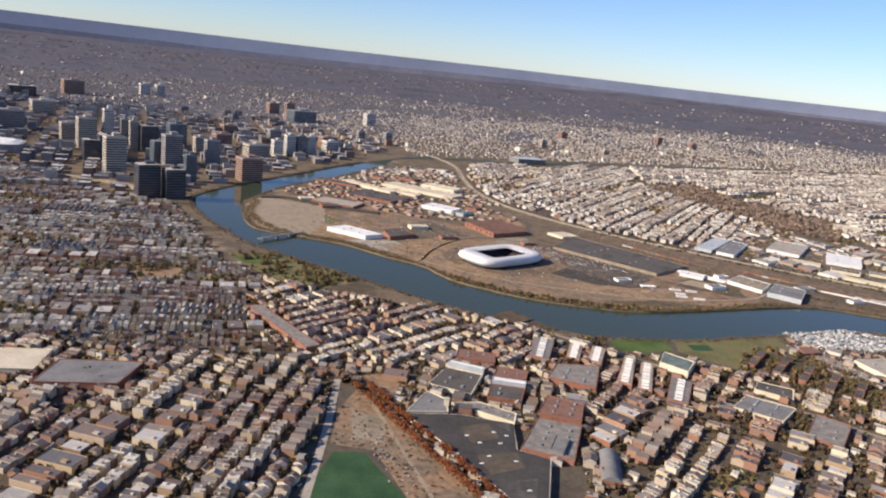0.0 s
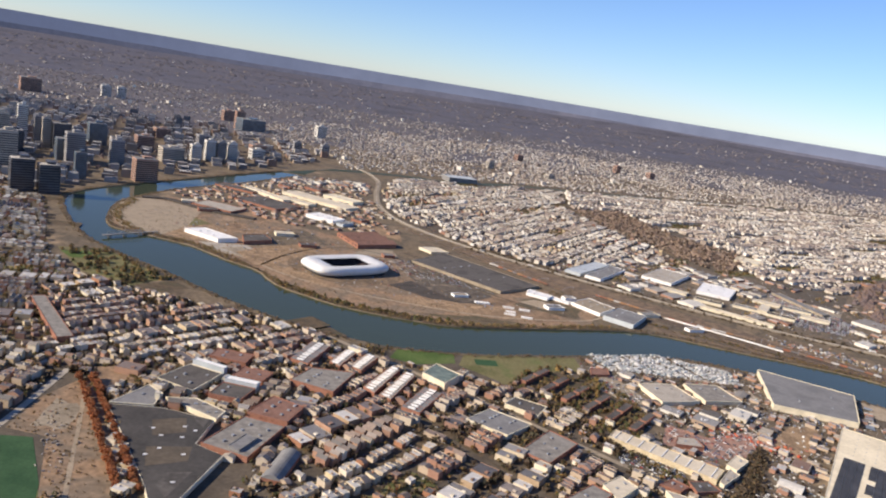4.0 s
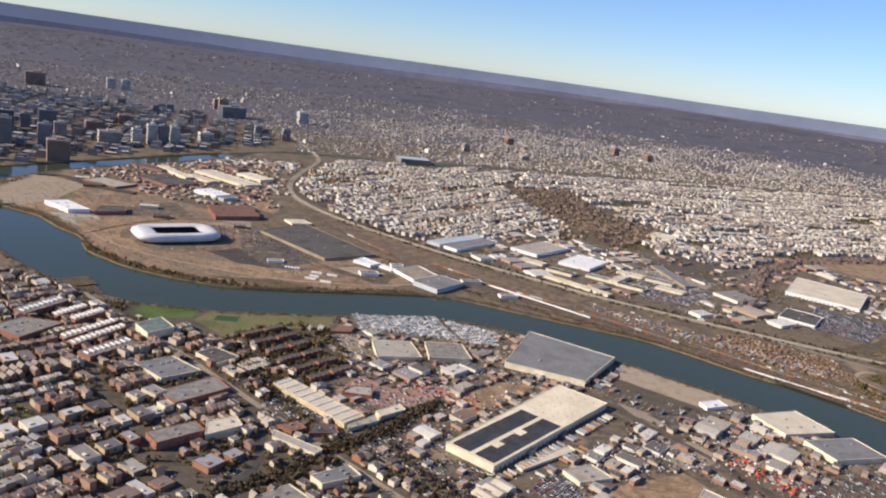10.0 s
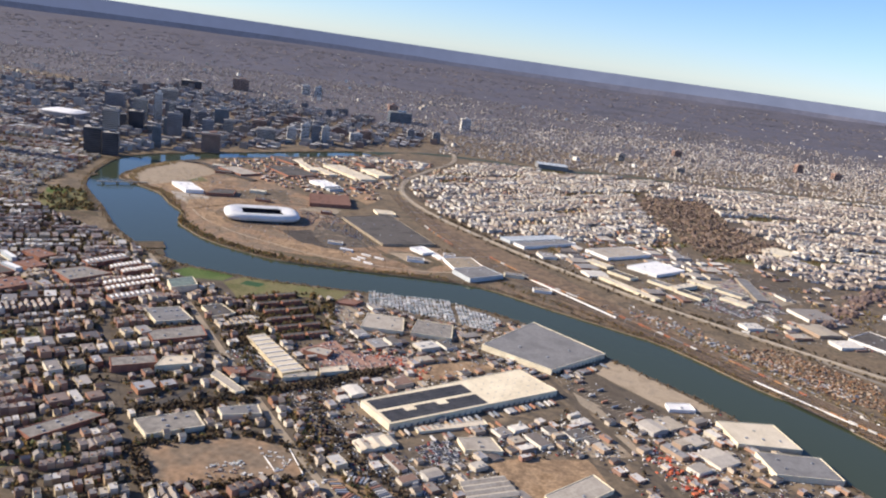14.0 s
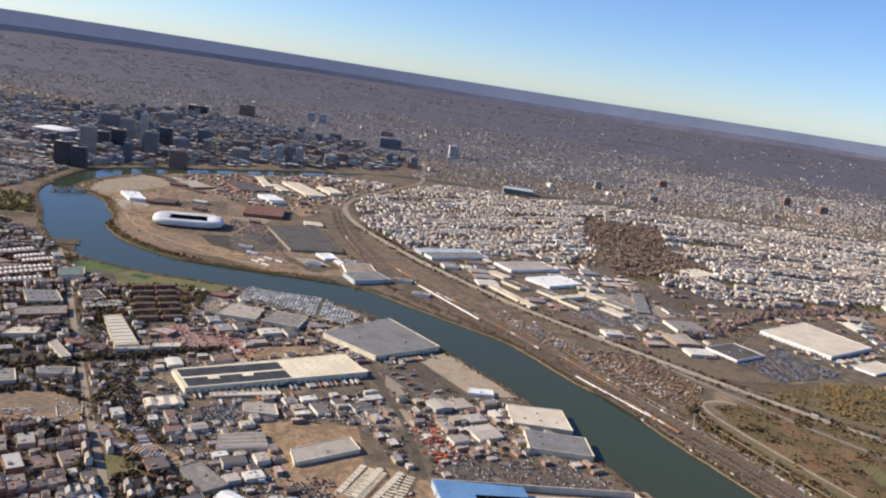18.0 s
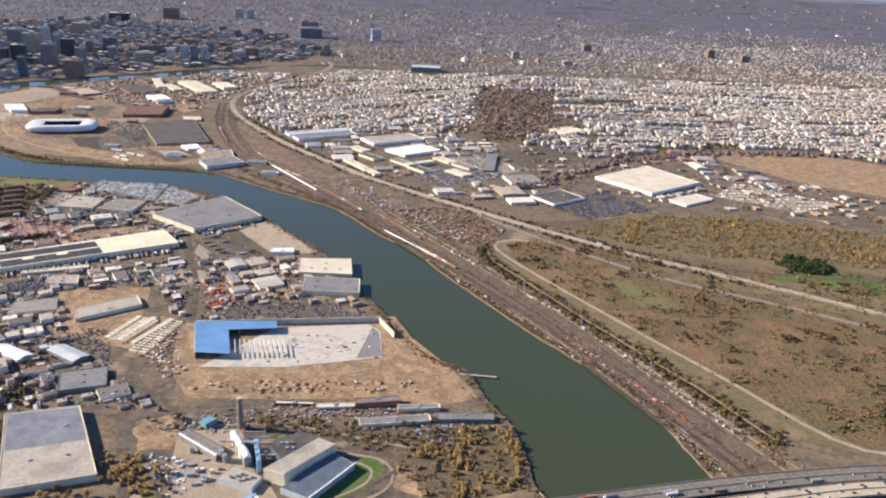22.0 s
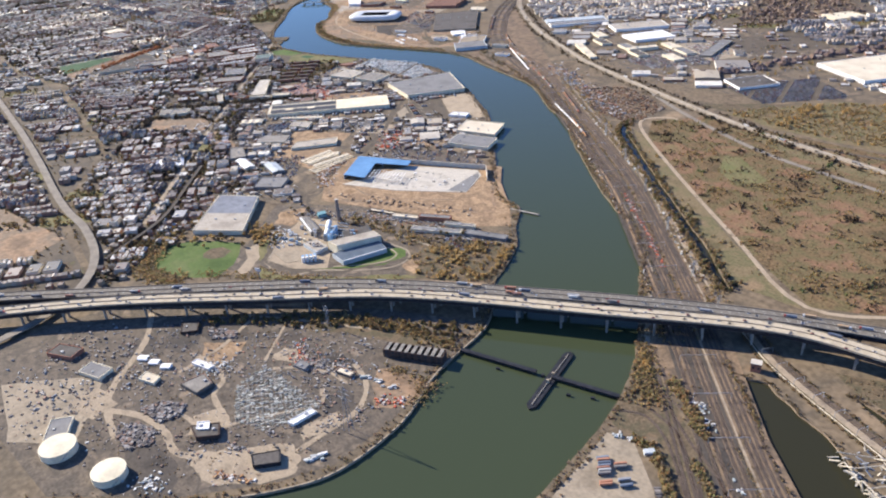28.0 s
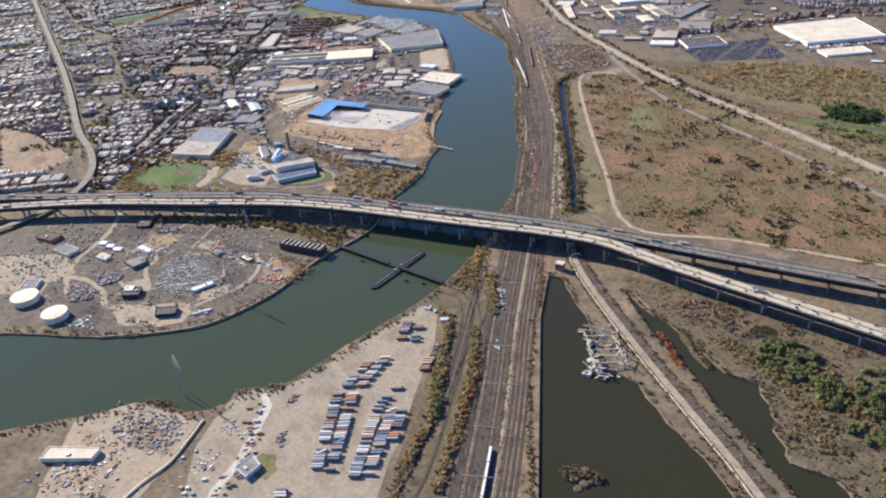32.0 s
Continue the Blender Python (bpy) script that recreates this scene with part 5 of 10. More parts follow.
shed("market_hall", [(-176, 300), (-155, 304), (-158, 326), (-180, 322)], 2.4, M_CREAM, M_TANROOF, "pale flat-roofed store beside a market hall", 3)
shed("works_block", [(262, 400), (286, 410), (276, 432), (254, 424)], 2.4, M_CREAM, M_PALE, "pale works with a ribbed roof", 4)
shed("works_block", [(290, 412), (314, 420), (306, 442), (284, 436)], 2.4, M_CREAM, M_PIER, "cream works beside the tank yard", 4)
shed("river_works", [(482, 388), (512, 402), (498, 424), (470, 408)], 2.6, M_CREAM, M_TANROOF, "tan flat-roofed works by the river", 6)
shed("river_works", [(500, 366), (530, 380), (520, 398), (490, 384)], 2.8, M_CREAM, M_GREYROOF, "grey flat-roofed works by the river", 6)
shed("hall", [(470, 222), (484, 236), (472, 248), (458, 234)], 2.0, M_GREYROOF, M_GREYROOF, "low grey workshop in a works yard", 2)

# ---- works round the red yard ----
for q, h, wl, rf, lb, n in (([(420, 276), (435.5, 307), (425, 314), (411, 285)], 2.0, M_CREAM, M_PALE, "long shed with a pale roof in the red yard", 3), ([(345.5, 303.5), (369.7, 330.6), (366.5, 334), (342.5, 306.5)], 1.2, M_CREAM, M_TANROOF, "low long tan shed beside the warehouse", 0), ([(386, 241), (407, 231.7), (411, 243), (389, 249.5)], 2.4, M_GREYROOF, M_PIER, "grey metal hall with a worn roof", 2), ([(370, 300), (385, 309), (376, 318), (363, 308)], 2.0, M_CREAM, M_PALE, "pale flat-roofed works building", 3), ([(446, 408), (459, 416), (455, 423), (443, 415)], 1.8, M_WHITE, M_WHITE, "small white shed in the gravel yard", 1)):
    shed("works_block", q, h, wl, rf, lb, n, "works")
ridged("works_hall", [(412, 233), (432, 232), (433.5, 240), (413, 241)], 1.8, 1.0, M_CREAM, M_WHITE, 1, "white works hall under a low ridge roof", "works")
ridged("works_hall", [(434.4, 246), (454.6, 243.5), (456.3, 252.3), (436.8, 254.5)], 1.8, 0.9, M_GREYROOF, M_BLUECLAD, 1, "works hall with a pale blue ridge roof", "works")
ridged("works_hall", [(386, 263), (402, 280), (391, 290), (377, 275)], 1.8, 0.7, M_CREAM, M_PALE, 4, "row of small works under pale ridge roofs", "works")
patch("grass", [(353.6, 228.7), (355.7, 237), (376.6, 229.6), (367.2, 219.7)], M_ROUGHGRASS, 0.08, "small green triangle between streets", "grass")
KEEP_OFF.append([(353.6, 228.7), (355.7, 237), (376.6, 229.6), (367.2, 219.7)])
box0 = thing("shipping_container", "tan steel container in close rows on bare earth", "container", (0, 0, -500), 0, "containers in the red yard")
part("box", Mesh().box(0, 0, 0, 4.2, 1.0, 1.0), mat("container_paint", [(0.66, 0.57, 0.4), (0.72, 0.63, 0.45), (0.58, 0.5, 0.36)], var="object", amount=0.2), box0)
part("door", Mesh().box(2.12, 0, 0.05, 0.06, 0.9, 0.9), M_GALV, box0)
_used = False
for (a, b), cols in ((((452, 271), (449, 296)), 2), (((469, 267), (461, 301)), 2)):
    for k in range(cols):
        for i in range(14):
            p = Vector(a).lerp(Vector(b), i / 13) + Vector((4.8, 1.0)) * k
            m = pose(p.x, p.y, 0.07, 0, 0, 12 + 2 * (i % 3))
            if _used:
                copy_thing(box0, m)
            else:
                box0.matrix_basis, _used = m, True

# ---- the stadium: a rounded white shell round a dark pitch ----
def superring(rx, ry, n, power=4.5):
    out = []
    for i in range(n):
        t = 6.28319 * i / n
        c, s = math.cos(t), math.sin(t)
        out.append((rx * math.copysign(abs(c) ** (2 / power), c), ry * math.copysign(abs(s) ** (2 / power), s)))
    return out


SC, SA = (60, 582), radians(41)
KEEP_OFF.append([(SC[0] + 46 * math.cos(t / 2), SC[1] + 46 * math.sin(t / 2)) for t in range(12)])
stadium = thing("stadium", "rounded white football stadium with an open roof", "stadium", (*SC, 0), SA)
profile = [(0.98, 1.6), (1.05, 3.0), (1.075, 4.6), (1.05, 6.2), (0.98, 7.4), (0.89, 8.0), (0.78, 7.9), (0.66, 7.3), (0.56, 6.6)]
N = 72
RX, RY = 31.0, 18.8
sh = Mesh()
for k, z in profile:
    sh.v += [(x * k, y * k, z) for x, y in superring(RX, RY, N, 4.2 + 9.0 * max(0, 0.95 - k))]
for i in range(len(profile) - 1):
    for j in range(N):
        sh.f.append((i * N + j, i * N + (j + 1) % N, (i + 1) * N + (j + 1) % N, (i + 1) * N + j))
        sh.m.append(0)
shell = part("roof_shell", sh, M_ETFE, stadium, "smooth white panelled shell")
for p in shell.data.polygons:
    p.use_smooth = True
part("facade", Mesh().prism(superring(RX * 0.97, RY * 0.97, N), 0, 1.5), M_GLASS, stadium, "dark glazed base")
seat = Mesh()
for k, z in ((0.93, 6.4), (0.66, 2.6), (0.48, 0.6)):
    seat.v += [(x * k, y * k, z) for x, y in superring(RX, RY, N)]
for i in range(2):
    for j in range(N):
        seat.f.append((i * N + j, i * N + (j + 1) % N, (i + 1) * N + (j + 1) % N, (i + 1) * N + j))
        seat.m.append(0)
part("seating_bowl", seat, M_SEAT, stadium, "dark raked seating")
part("pitch", Mesh().box(0, 0, 0.5, 30, 17, 0.15), M_TURF, stadium, "green playing surface in shade")
for j in range(24):
    a = 6.28319 * j / 24
    x, y = superring(RX, RY, 24)[j]
    part("roof_rib", Mesh().beam((x * 0.57, y * 0.57, 6.72), (x * 0.87, y * 0.87, 8.02), 0.18, 0.2), M_GALV, shell)
patch("stadium_apron", [(SC[0] + 44 * math.cos(t / 4), SC[1] + 38 * math.sin(t / 4)) for t in range(25)], M_BALLAST, 0.1, "bare ground round the stadium", "land")

# ---- bridge beside the stadium, swing bridge, water structures ----
small = thing("road_bridge", "old grey steel swing bridge on stone piers over the river", "bridge")
ba, bb = Vector((-122, 568, 1.2)), Vector((-95, 606, 1.2))
part("deck", Mesh().beam(ba, bb, 3.0, 0.5), M_GREYROOF, small)
side = (bb - ba).cross(Vector((0, 0, 1))).normalized()
for s in (1.5, -1.5):
    part("truss_chord", Mesh().beam(ba.lerp(bb, 0.1) + side * s + Vector((0, 0, 2.2)), ba.lerp(bb, 0.7) + side * s + Vector((0, 0, 2.2)), 0.25, 0.25), M_GALV, small)
    for k in range(7):
        t = 0.1 + 0.1 * k
        part("truss_post", Mesh().beam(ba.lerp(bb, t) + side * s, ba.lerp(bb, t) + side * s + Vector((0, 0, 2.3)), 0.18, 0.18), M_GALV, small)
for t in (0.12, 0.4, 0.68, 0.9):
    p = ba.lerp(bb, t)
    part("pier", Mesh().ngon(p.x, p.y, -1.6, 1.5, 2.6, 10), M_CONC, small)

swing = thing("swing_bridge", "dark disused railway swing bridge standing open across the river", "bridge")
sa, sb, pc = Vector((714, 212, 0.6)), Vector((783, 240, 0.6)), Vector((756, 228, 0.6))
part("approach", Mesh().beam(sa, sa.lerp(sb, 0.5), 2.2, 0.9), M_STEEL, swing, "dark plate girder approach")
part("approach", Mesh().beam(sa.lerp(sb, 0.6), sb, 2.2, 0.9), M_STEEL, swing, "dark plate girder approach")
for k in range(12):
    p = sa.lerp(sb, (k + 0.5) / 12)
    part("pile", Mesh().box(p.x, p.y, -1.6, 0.8, 1.6, 1.9, 0.4), M_STEEL, swing)
fa, fb = Vector((763, 210, -0.1)), Vector((748, 246, -0.1))
fd = (fb - fa).normalized()
fn = Vector((-fd.y, fd.x, 0)) * 2.2
hull = [fa - fd * 2.5, fa + fn, fb + fn, fb + fd * 2.5, fb - fn, fa - fn]
part("fender", Mesh().prism([(p.x, p.y) for p in hull], -1.6, 0.0), M_STEEL, swing, "dark timber fender pier")
part("walkway", Mesh().beam(fa + Vector((0, 0, 0.3)), fb + Vector((0, 0, 0.3)), 0.35, 0.25), M_PIER, swing, "weathered catwalk")
for t in (0.42, 0.56):
    p = fa.lerp(fb, t)
    part("bridge_cabin", Mesh().box(p.x, p.y, 0.0, 1.3, 1.1, 1.6, 0.4), M_LOTC, swing, "small pale bridge cabin")
for nm, x, y, a in (("mooring_dolphin", 735, 216, 0.4), ("mooring_dolphin", 768, 226, 0.4), ("mooring_dolphin", 776, 232, 0.5)):
    m = Mesh().box(x, y, -1.6, 1.6, 0.9, 1.9, a)
    solid(nm, m, M_STEEL, "dark timber mooring dolphin in the river", "dolphin", group="mooring dolphins")
solid("jetty", Mesh().beam((612, 326, -0.2), (634, 334, -0.2), 1.4, 0.5), M_PALE, "short pale timber jetty by the site", "jetty")
solid("barge", Mesh().prism([(640, 268), (650, 274), (652, 271), (642, 265)], -1.2, -0.3), M_STEEL, "sunken dark barge in the river", "barge")

# ruined brick building on the river bend
ruin = thing("ruined_building", "long roofless dark brick ruin on the river bend", "ruin")
ra, rb = Vector((694, 183)), Vector((717, 199))
rd = (rb - ra).normalized()
rn = Vector((-rd.y, rd.x))
for a, b in ((ra, rb), (rb, rb + rn * 6), (rb + rn * 6, ra + rn * 6), (ra + rn * 6, ra)):
    part("wall", Mesh().beam((*a, 2.0), (*b, 2.0), 0.4, 4.0), M_SOOT, ruin, "soot-dark brick wall")
for i in range(9):
    p = ra.lerp(rb, (i + 0.5) / 9)
    part("roof_beam", Mesh().beam((*p, 4.1), (*(p + rn * 6), 4.1), 1.7, 0.2), M_PIER, ruin, "pale bare concrete roof beam")
    for k in (0, 1):
        q = p - rn * 0.23
        part("window", Mesh().beam((*(q - rd * 0.6), 1.2 + 1.6 * k), (*(q + rd * 0.6), 1.2 + 1.6 * k), 0.06, 0.9), M_GLASS, ruin)
KEEP_OFF.append([(690, 180), (722, 198), (716, 210), (686, 192)])

# signal house beside the bridge and a collapsed steel frame in the pond
hut = thing("brick_hut", "small square red brick signal house under the highway", "hut", (808, 296, 0), 0.5)
part("wall", Mesh().box(0, 0, 0, 4.2, 3.4, 4.0), M_BRICK, hut)
part("roof", Mesh().box(0, 0, 4.0, 4.5, 3.7, 0.3), M_CONC, hut)
for x in (-1.1, 1.1):
    part("window", Mesh().box(x, -1.72, 1.6, 0.8, 0.08, 1.1), M_GLASS, hut)
M_BONE = mat("weathered_cream_steel", [(0.42, 0.37, 0.29), (0.52, 0.47, 0.38), (0.3, 0.25, 0.19)], scale=0.6, amount=0.3)
wreck = thing("collapsed_bridge_truss", "collapsed white steel truss lying in the pond", "wreck", (874, 270, 0), radians(-28))
_w = random.Random(11)
for i in range(5):
    for s in (-1, 1):
        a, b = (-10 + 5 * i + _w.uniform(-1, 1), 4.5 * s + _w.uniform(-0.8, 0.8), -0.9), (-10 + 5 * i + _w.uniform(-2, 2), 4.5 * s + _w.uniform(-1.6, 1.6), 3.4 + _w.uniform(-2.4, 0.8))
        part("post", Mesh().beam(a, b, 0.28, 0.28), M_BONE, wreck)
        if i < 4:
            part("chord", Mesh().beam(b, (-5 + 5 * i, 4.5 * s, 3.2 + _w.uniform(-2.5, 0.8)), 0.26, 0.26), M_BONE, wreck)
            part("brace", Mesh().beam(a, (-5 + 5 * i, 4.5 * s, 4.0), 0.28, 0.28), M_BONE, wreck)
    part("cross_beam", Mesh().beam((-10 + 5 * i + _w.uniform(-2, 2), -4.5, 2.6 + _w.uniform(-1.5, 1)), (-10 + 5 * i + _w.uniform(-2, 2), 4.5, 2.6 + _w.uniform(-2, 1)), 0.24, 0.24), M_BONE, wreck)
wreck.scale = (1.35, 1.5, 1.15)
for i in range(64):
    x, y = _w.uniform(-13, 13), _w.uniform(-6, 5)
    part("fallen_beam", Mesh().beam((x, y, -0.4), (x + _w.uniform(-3, 3), y + _w.uniform(-3, 3), _w.uniform(-0.5, 1.6)), 0.35, 0.3), (M_BONE, M_GALV, M_CONC)[i % 3], wreck)
for i in range(8):
    x, y = _w.uniform(2, 12), _w.uniform(-8, -3)
    part("rubble", Mesh().box(x, y, -1.0, _w.uniform(1, 2.4), _w.uniform(0.8, 2), _w.uniform(0.6, 1.4), _w.uniform(0, 3)), M_CONC, wreck)
isl = Mesh()
for i in range(14):
    x, y = 925 + _w.gauss(0, 2.6), 217 + _w.gauss(0, 2.2)
    isl.ngon(x, y, -1.3, _w.uniform(1.2, 2.4), _w.uniform(0.8, 1.5), 9, 0, 0.6)
solid("islet", isl, M_REED, "small tan reedy islet in the pond", "islet")

# ---- building site with the half-laid blue roof ----
site = thing("unfinished_warehouse", "half-built warehouse with part of a blue roof over bare slabs", "warehouse")
part("roof", Mesh().prism([(499, 277), (476, 303), (512, 325), (517, 318), (497, 304), (514, 284)], 3.2, 3.5), M_BLUEROOF, site, "part-laid bright blue metal roof")
for i in range(4):
    for j in range(3):
        x, y = 478 + 9.5 * j + 6.5 * i - 2, 301 + 6 * j - 7 * i + 1
        part("column", Mesh().box(x, y, 0, 0.4, 0.4, 3.2), M_GALV, site)
part("wall", Mesh().beam((476, 303.5, 1.7), (556, 357, 1.7), 0.5, 3.4), M_CONC, site, "tilt-up concrete wall")
part("wall", Mesh().beam((556, 357, 1.7), (572, 345, 1.7), 0.5, 3.4), M_CONC, site, "pale concrete end wall")
part("wall", Mesh().beam((499, 276.5, 1.6), (476, 303, 1.6), 0.4, 3.2), M_BLUECLAD, site, "blue clad wall")
part("slab", Mesh().prism([(506, 271), (541, 291), (577, 323), (562, 348), (553, 352), (512, 323)], 0.0, 0.22), M_CONC, site, "wide pale concrete floor slab")
part("slab", Mesh().prism([(556, 350), (562, 346), (576, 324), (566, 316)], 0.2, 0.3), M_GREYROOF, site, "darker fresh floor slab")
for i in range(14):
    x0, y0 = 503 + 2.35 * i * 0.86, 288 + 2.35 * i * 0.58 * 0.9 - 3
    part("roof_joist", Mesh().beam((x0 + 6, y0 - 2, 2.9), (x0 - 3, y0 + 9, 2.9), 0.35, 0.3), M_WHITE, site, "white steel roof joist")
for i in range(34):
    u, v = _w.uniform(0.3, 0.95), _w.uniform(0.1, 0.9)
    x, y = 506 + (70 * u) - 20 * v + 5, 271 + 50 * u + 35 * v * 0.8
    part("pallet", Mesh().box(x, y, 0.22, _w.uniform(0.6, 2.2), _w.uniform(0.5, 1.2), _w.uniform(0.2, 0.7), 0.65), (M_WHITE, M_CONC, M_GREYROOF, M_TANROOF)[i % 4], site)
for i in range(60):
    u = _w.random()
    x, y = 518 + 84 * u + _w.uniform(-7, 4), 255 + 50 * u + _w.uniform(-5, 6)
    m = Mesh().ngon(x, y, 0, _w.uniform(0.8, 2.6), _w.uniform(0.3, 1.1), 7, 0, _w.uniform(0.2, 0.5))
    solid("soil_heap", m, M_DIRT, "low heap of orange-brown soil on the site", "soil heap", group="soil heaps of the site")
for i in range(10):
    u = _w.random()
    x, y, a = 515 + 95 * u, 250 + 58 * u + _w.uniform(-3, 8), _w.uniform(0, 6)
    dg = thing("excavator", "small yellow excavator on the building site", "excavator", (x, y, 0), a, "excavators on the site")
    part("track", Mesh().box(0, 0.4, 0, 1.3, 0.25, 0.3).box(0, -0.4, 0, 1.3, 0.25, 0.3), M_TYRE, dg)
    part("cab", Mesh().box(-0.1, 0, 0.35, 0.9, 0.8, 0.7), M_TANROOF, dg)
    part("arm", Mesh().beam((0.3, 0, 0.8), (1.4, 0, 1.4), 0.15, 0.2).beam((1.4, 0, 1.4), (2.0, 0, 0.3), 0.14, 0.18), M_TANROOF, dg)
KEEP_OFF.append([(464, 304), (560, 372), (640, 318), (660, 296), (600, 262), (522, 243)])

# ---- power plant ----
M_SLATE = mat("slate_blue_roof", [(0.09, 0.115, 0.145), (0.12, 0.145, 0.175)], rough=0.5, scale=0.2, amount=0.2)
M_BOILER = mat("blue_grey_cladding", [(0.19, 0.28, 0.37), (0.24, 0.33, 0.41)], rough=0.6, scale=0.3, amount=0.2)
M_SKYBLUE = mat("light_blue_panels", [(0.2, 0.36, 0.56), (0.26, 0.42, 0.6)], rough=0.5, scale=0.3, amount=0.15)
M_STACK = mat("brown_concrete", [(0.2, 0.16, 0.135), (0.26, 0.21, 0.18)], scale=0.3, amount=0.25)
plant = thing("power_plant", "power plant of cream and slate halls with a brown chimney", "power plant")
stack = part("chimney", Mesh().ngon(555, 240, 0, 1.25, 14.5, 16, 0, 0.88), M_STACK, plant, "tall brown concrete chimney")
part("cap", Mesh().ngon(555, 240, 14.5, 1.15, 0.3, 16), M_CONC, stack)
HALL = [(584.5, 216.3), (593.4, 217), (600, 242.5), (591.5, 243)]
hall = part("main_hall", Mesh().prism(HALL, 0, 5.6), M_CREAM, plant, "long cream turbine hall")
part("roof", Mesh().prism(inset(HALL, 0.5), 5.6, 5.75), M_PALE, hall, "pale flat roof")
LOW = [(594.4, 213), (606.9, 212.9), (611, 239), (600.2, 241)]
low = part("low_hall", Mesh().prism(LOW, 0, 2.6), M_BLUECLAD, plant, "lower hall with pale walls")
part("roof", Mesh().prism(inset(LOW, 0.4), 2.6, 2.8), M_SLATE, low, "dark slate-blue metal roof")
part("eave", Mesh().beam((606.9, 212.9, 2.8), (611, 239, 2.8), 0.5, 0.4), M_WHITE, low, "white eave")
DARK = [(577.5, 229.5), (585.5, 225.5), (592, 242), (581.5, 245)]
dark = part("boiler_house", Mesh().prism(DARK, 0, 4.8), M_SLATE, plant, "dark slate boiler house")
part("roof", Mesh().prism(inset(DARK, 0.5), 4.8, 4.95), M_DARKROOF, dark)
for k in range(5):
    p = between(DARK, 0.2 + 0.15 * k, 0.3 + 0.1 * (k % 3))
    part("vent", Mesh().box(p.x, p.y, 4.95, 1.2, 0.9, 0.7, 0.5), (M_GALV, M_SKYBLUE, M_BRICK)[k % 3], dark)
for k in range(4):
    p = Vector((572, 228.5)).lerp(Vector((579.6, 220)), k / 3)
    part("blue_duct", Mesh().box(p.x, p.y, 0, 1.6, 2.2, 6.6 - 0.4 * (k % 2), 0.75), M_SKYBLUE, plant, "tall light blue panelled duct")
part("catwalk", Mesh().beam((571, 230, 6.2), (580, 220, 6.2), 0.8, 0.2), M_GALV, plant)
for k in range(4):
    p = Vector((560.5, 230)).lerp(Vector((571.5, 222.5)), k / 3)
    f = part("filter_house", Mesh().box(p.x, p.y, 0, 2.9, 6.0, 3.6 + 0.3 * (k % 2), 0.9), (M_CREAM, M_GALV)[k % 2], plant, "pale filter house")
    vl = Mesh()
    for a in range(7):
        u, h = math.cos(math.pi * a / 6), math.sin(math.pi * a / 6)
        for v in (-3.0, 3.0):
            x, y = 1.45 * u, v
            vl.v.append((p.x + x * math.cos(0.9) - y * math.sin(0.9), p.y + x * math.sin(0.9) + y * math.cos(0.9), 3.6 + 0.3 * (k % 2) + 1.3 * h))
    vl.f = [(2 * a, 2 * a + 1, 2 * a + 3, 2 * a + 2) for a in range(6)] + [tuple(range(0, 14, 2)), tuple(range(13, 0, -2))]
    vl.m = [0] * len(vl.f)
    part("vault", vl, M_WHITE, f, "white rounded roof")
SHED = [(537.8, 221.6), (561.5, 216.8), (560, 224), (539.3, 227)]
fuel = part("fuel_shed", Mesh().prism(SHED, 0, 2.4), M_PIER, plant, "long grey fuel shed")
for v in (0.12, 0.5, 0.88):
    part("roof_strip", Mesh().beam((*between(SHED, 0.02, v), 2.5), (*between(SHED, 0.98, v), 2.5), 0.9, 0.25), (M_WHITE, M_GREYROOF, M_WHITE)[int(v * 2.2)], fuel)
ANNEX = [(570.8, 207), (585.5, 207.7), (584.5, 215.6), (571.6, 215.4)]
annex = part("annex", Mesh().prism(ANNEX, 0, 2.2), M_BLUECLAD, plant, "low pale annex")
part("roof", Mesh().prism(inset(ANNEX, 0.4), 2.2, 2.3), M_PALE, annex)
for k in range(6):
    p = between(ANNEX, 0.25 + 0.1 * k, 0.3 + 0.2 * (k % 3))
    part("rooftop_unit", Mesh().box(p.x, p.y, 2.3, 1.2, 0.9, 0.8, 0.2 * k), (M_STACK, M_GALV)[k % 2], annex)
part("teal_hut", Mesh().prism([(539, 233.5), (543.3, 232.3), (544.4, 237.5), (540, 238.5)], 0, 2.6), mat("teal_metal", [(0.12, 0.24, 0.28), (0.16, 0.3, 0.33)], scale=0.3), plant, "teal metal hut")
part("silo", Mesh().ngon(562, 219.5, 0, 1.0, 4.2, 14), M_GALV, plant, "grey steel silo")
part("silo", Mesh().ngon(564.5, 218.5, 0, 0.9, 3.6, 14), M_GALV, plant, "grey steel silo")
part("conveyor", Mesh().beam((556, 226, 2.6), (572, 229, 5.4), 0.9, 0.7), M_GALV, plant)
for i in range(8):
    part("cooling_cell", Mesh().ngon(586 + 1.9 * (i % 2) + 0.9 * (i // 2), 199 + 2.0 * (i // 2) - 1.1 * (i % 2), 0, 0.85, 3.2, 12), (M_SKYBLUE, M_WHITE)[i % 2], plant, "blue and white cooling tower cell")
for i in range(9):
    part("tank", Mesh().box(552 + _w.uniform(-6, 14), 205 + _w.uniform(-5, 6), 0, _w.uniform(1, 3), _w.uniform(0.8, 1.6), _w.uniform(0.6, 1.4), 0.8), (M_WHITE, M_BLUECLAD, M_GALV)[i % 3], plant)
KEEP_OFF.append([(532, 225), (552, 200), (560, 186), (600, 188), (640, 230), (630, 262), (600, 262), (556, 250)])
patch("plant_yard", [(534, 226), (556, 196), (572, 184), (590, 190), (604, 204), (590, 214), (572, 222), (556, 240)], M_SAND, 0.07, "pale gravel yard of the power plant", "yard")
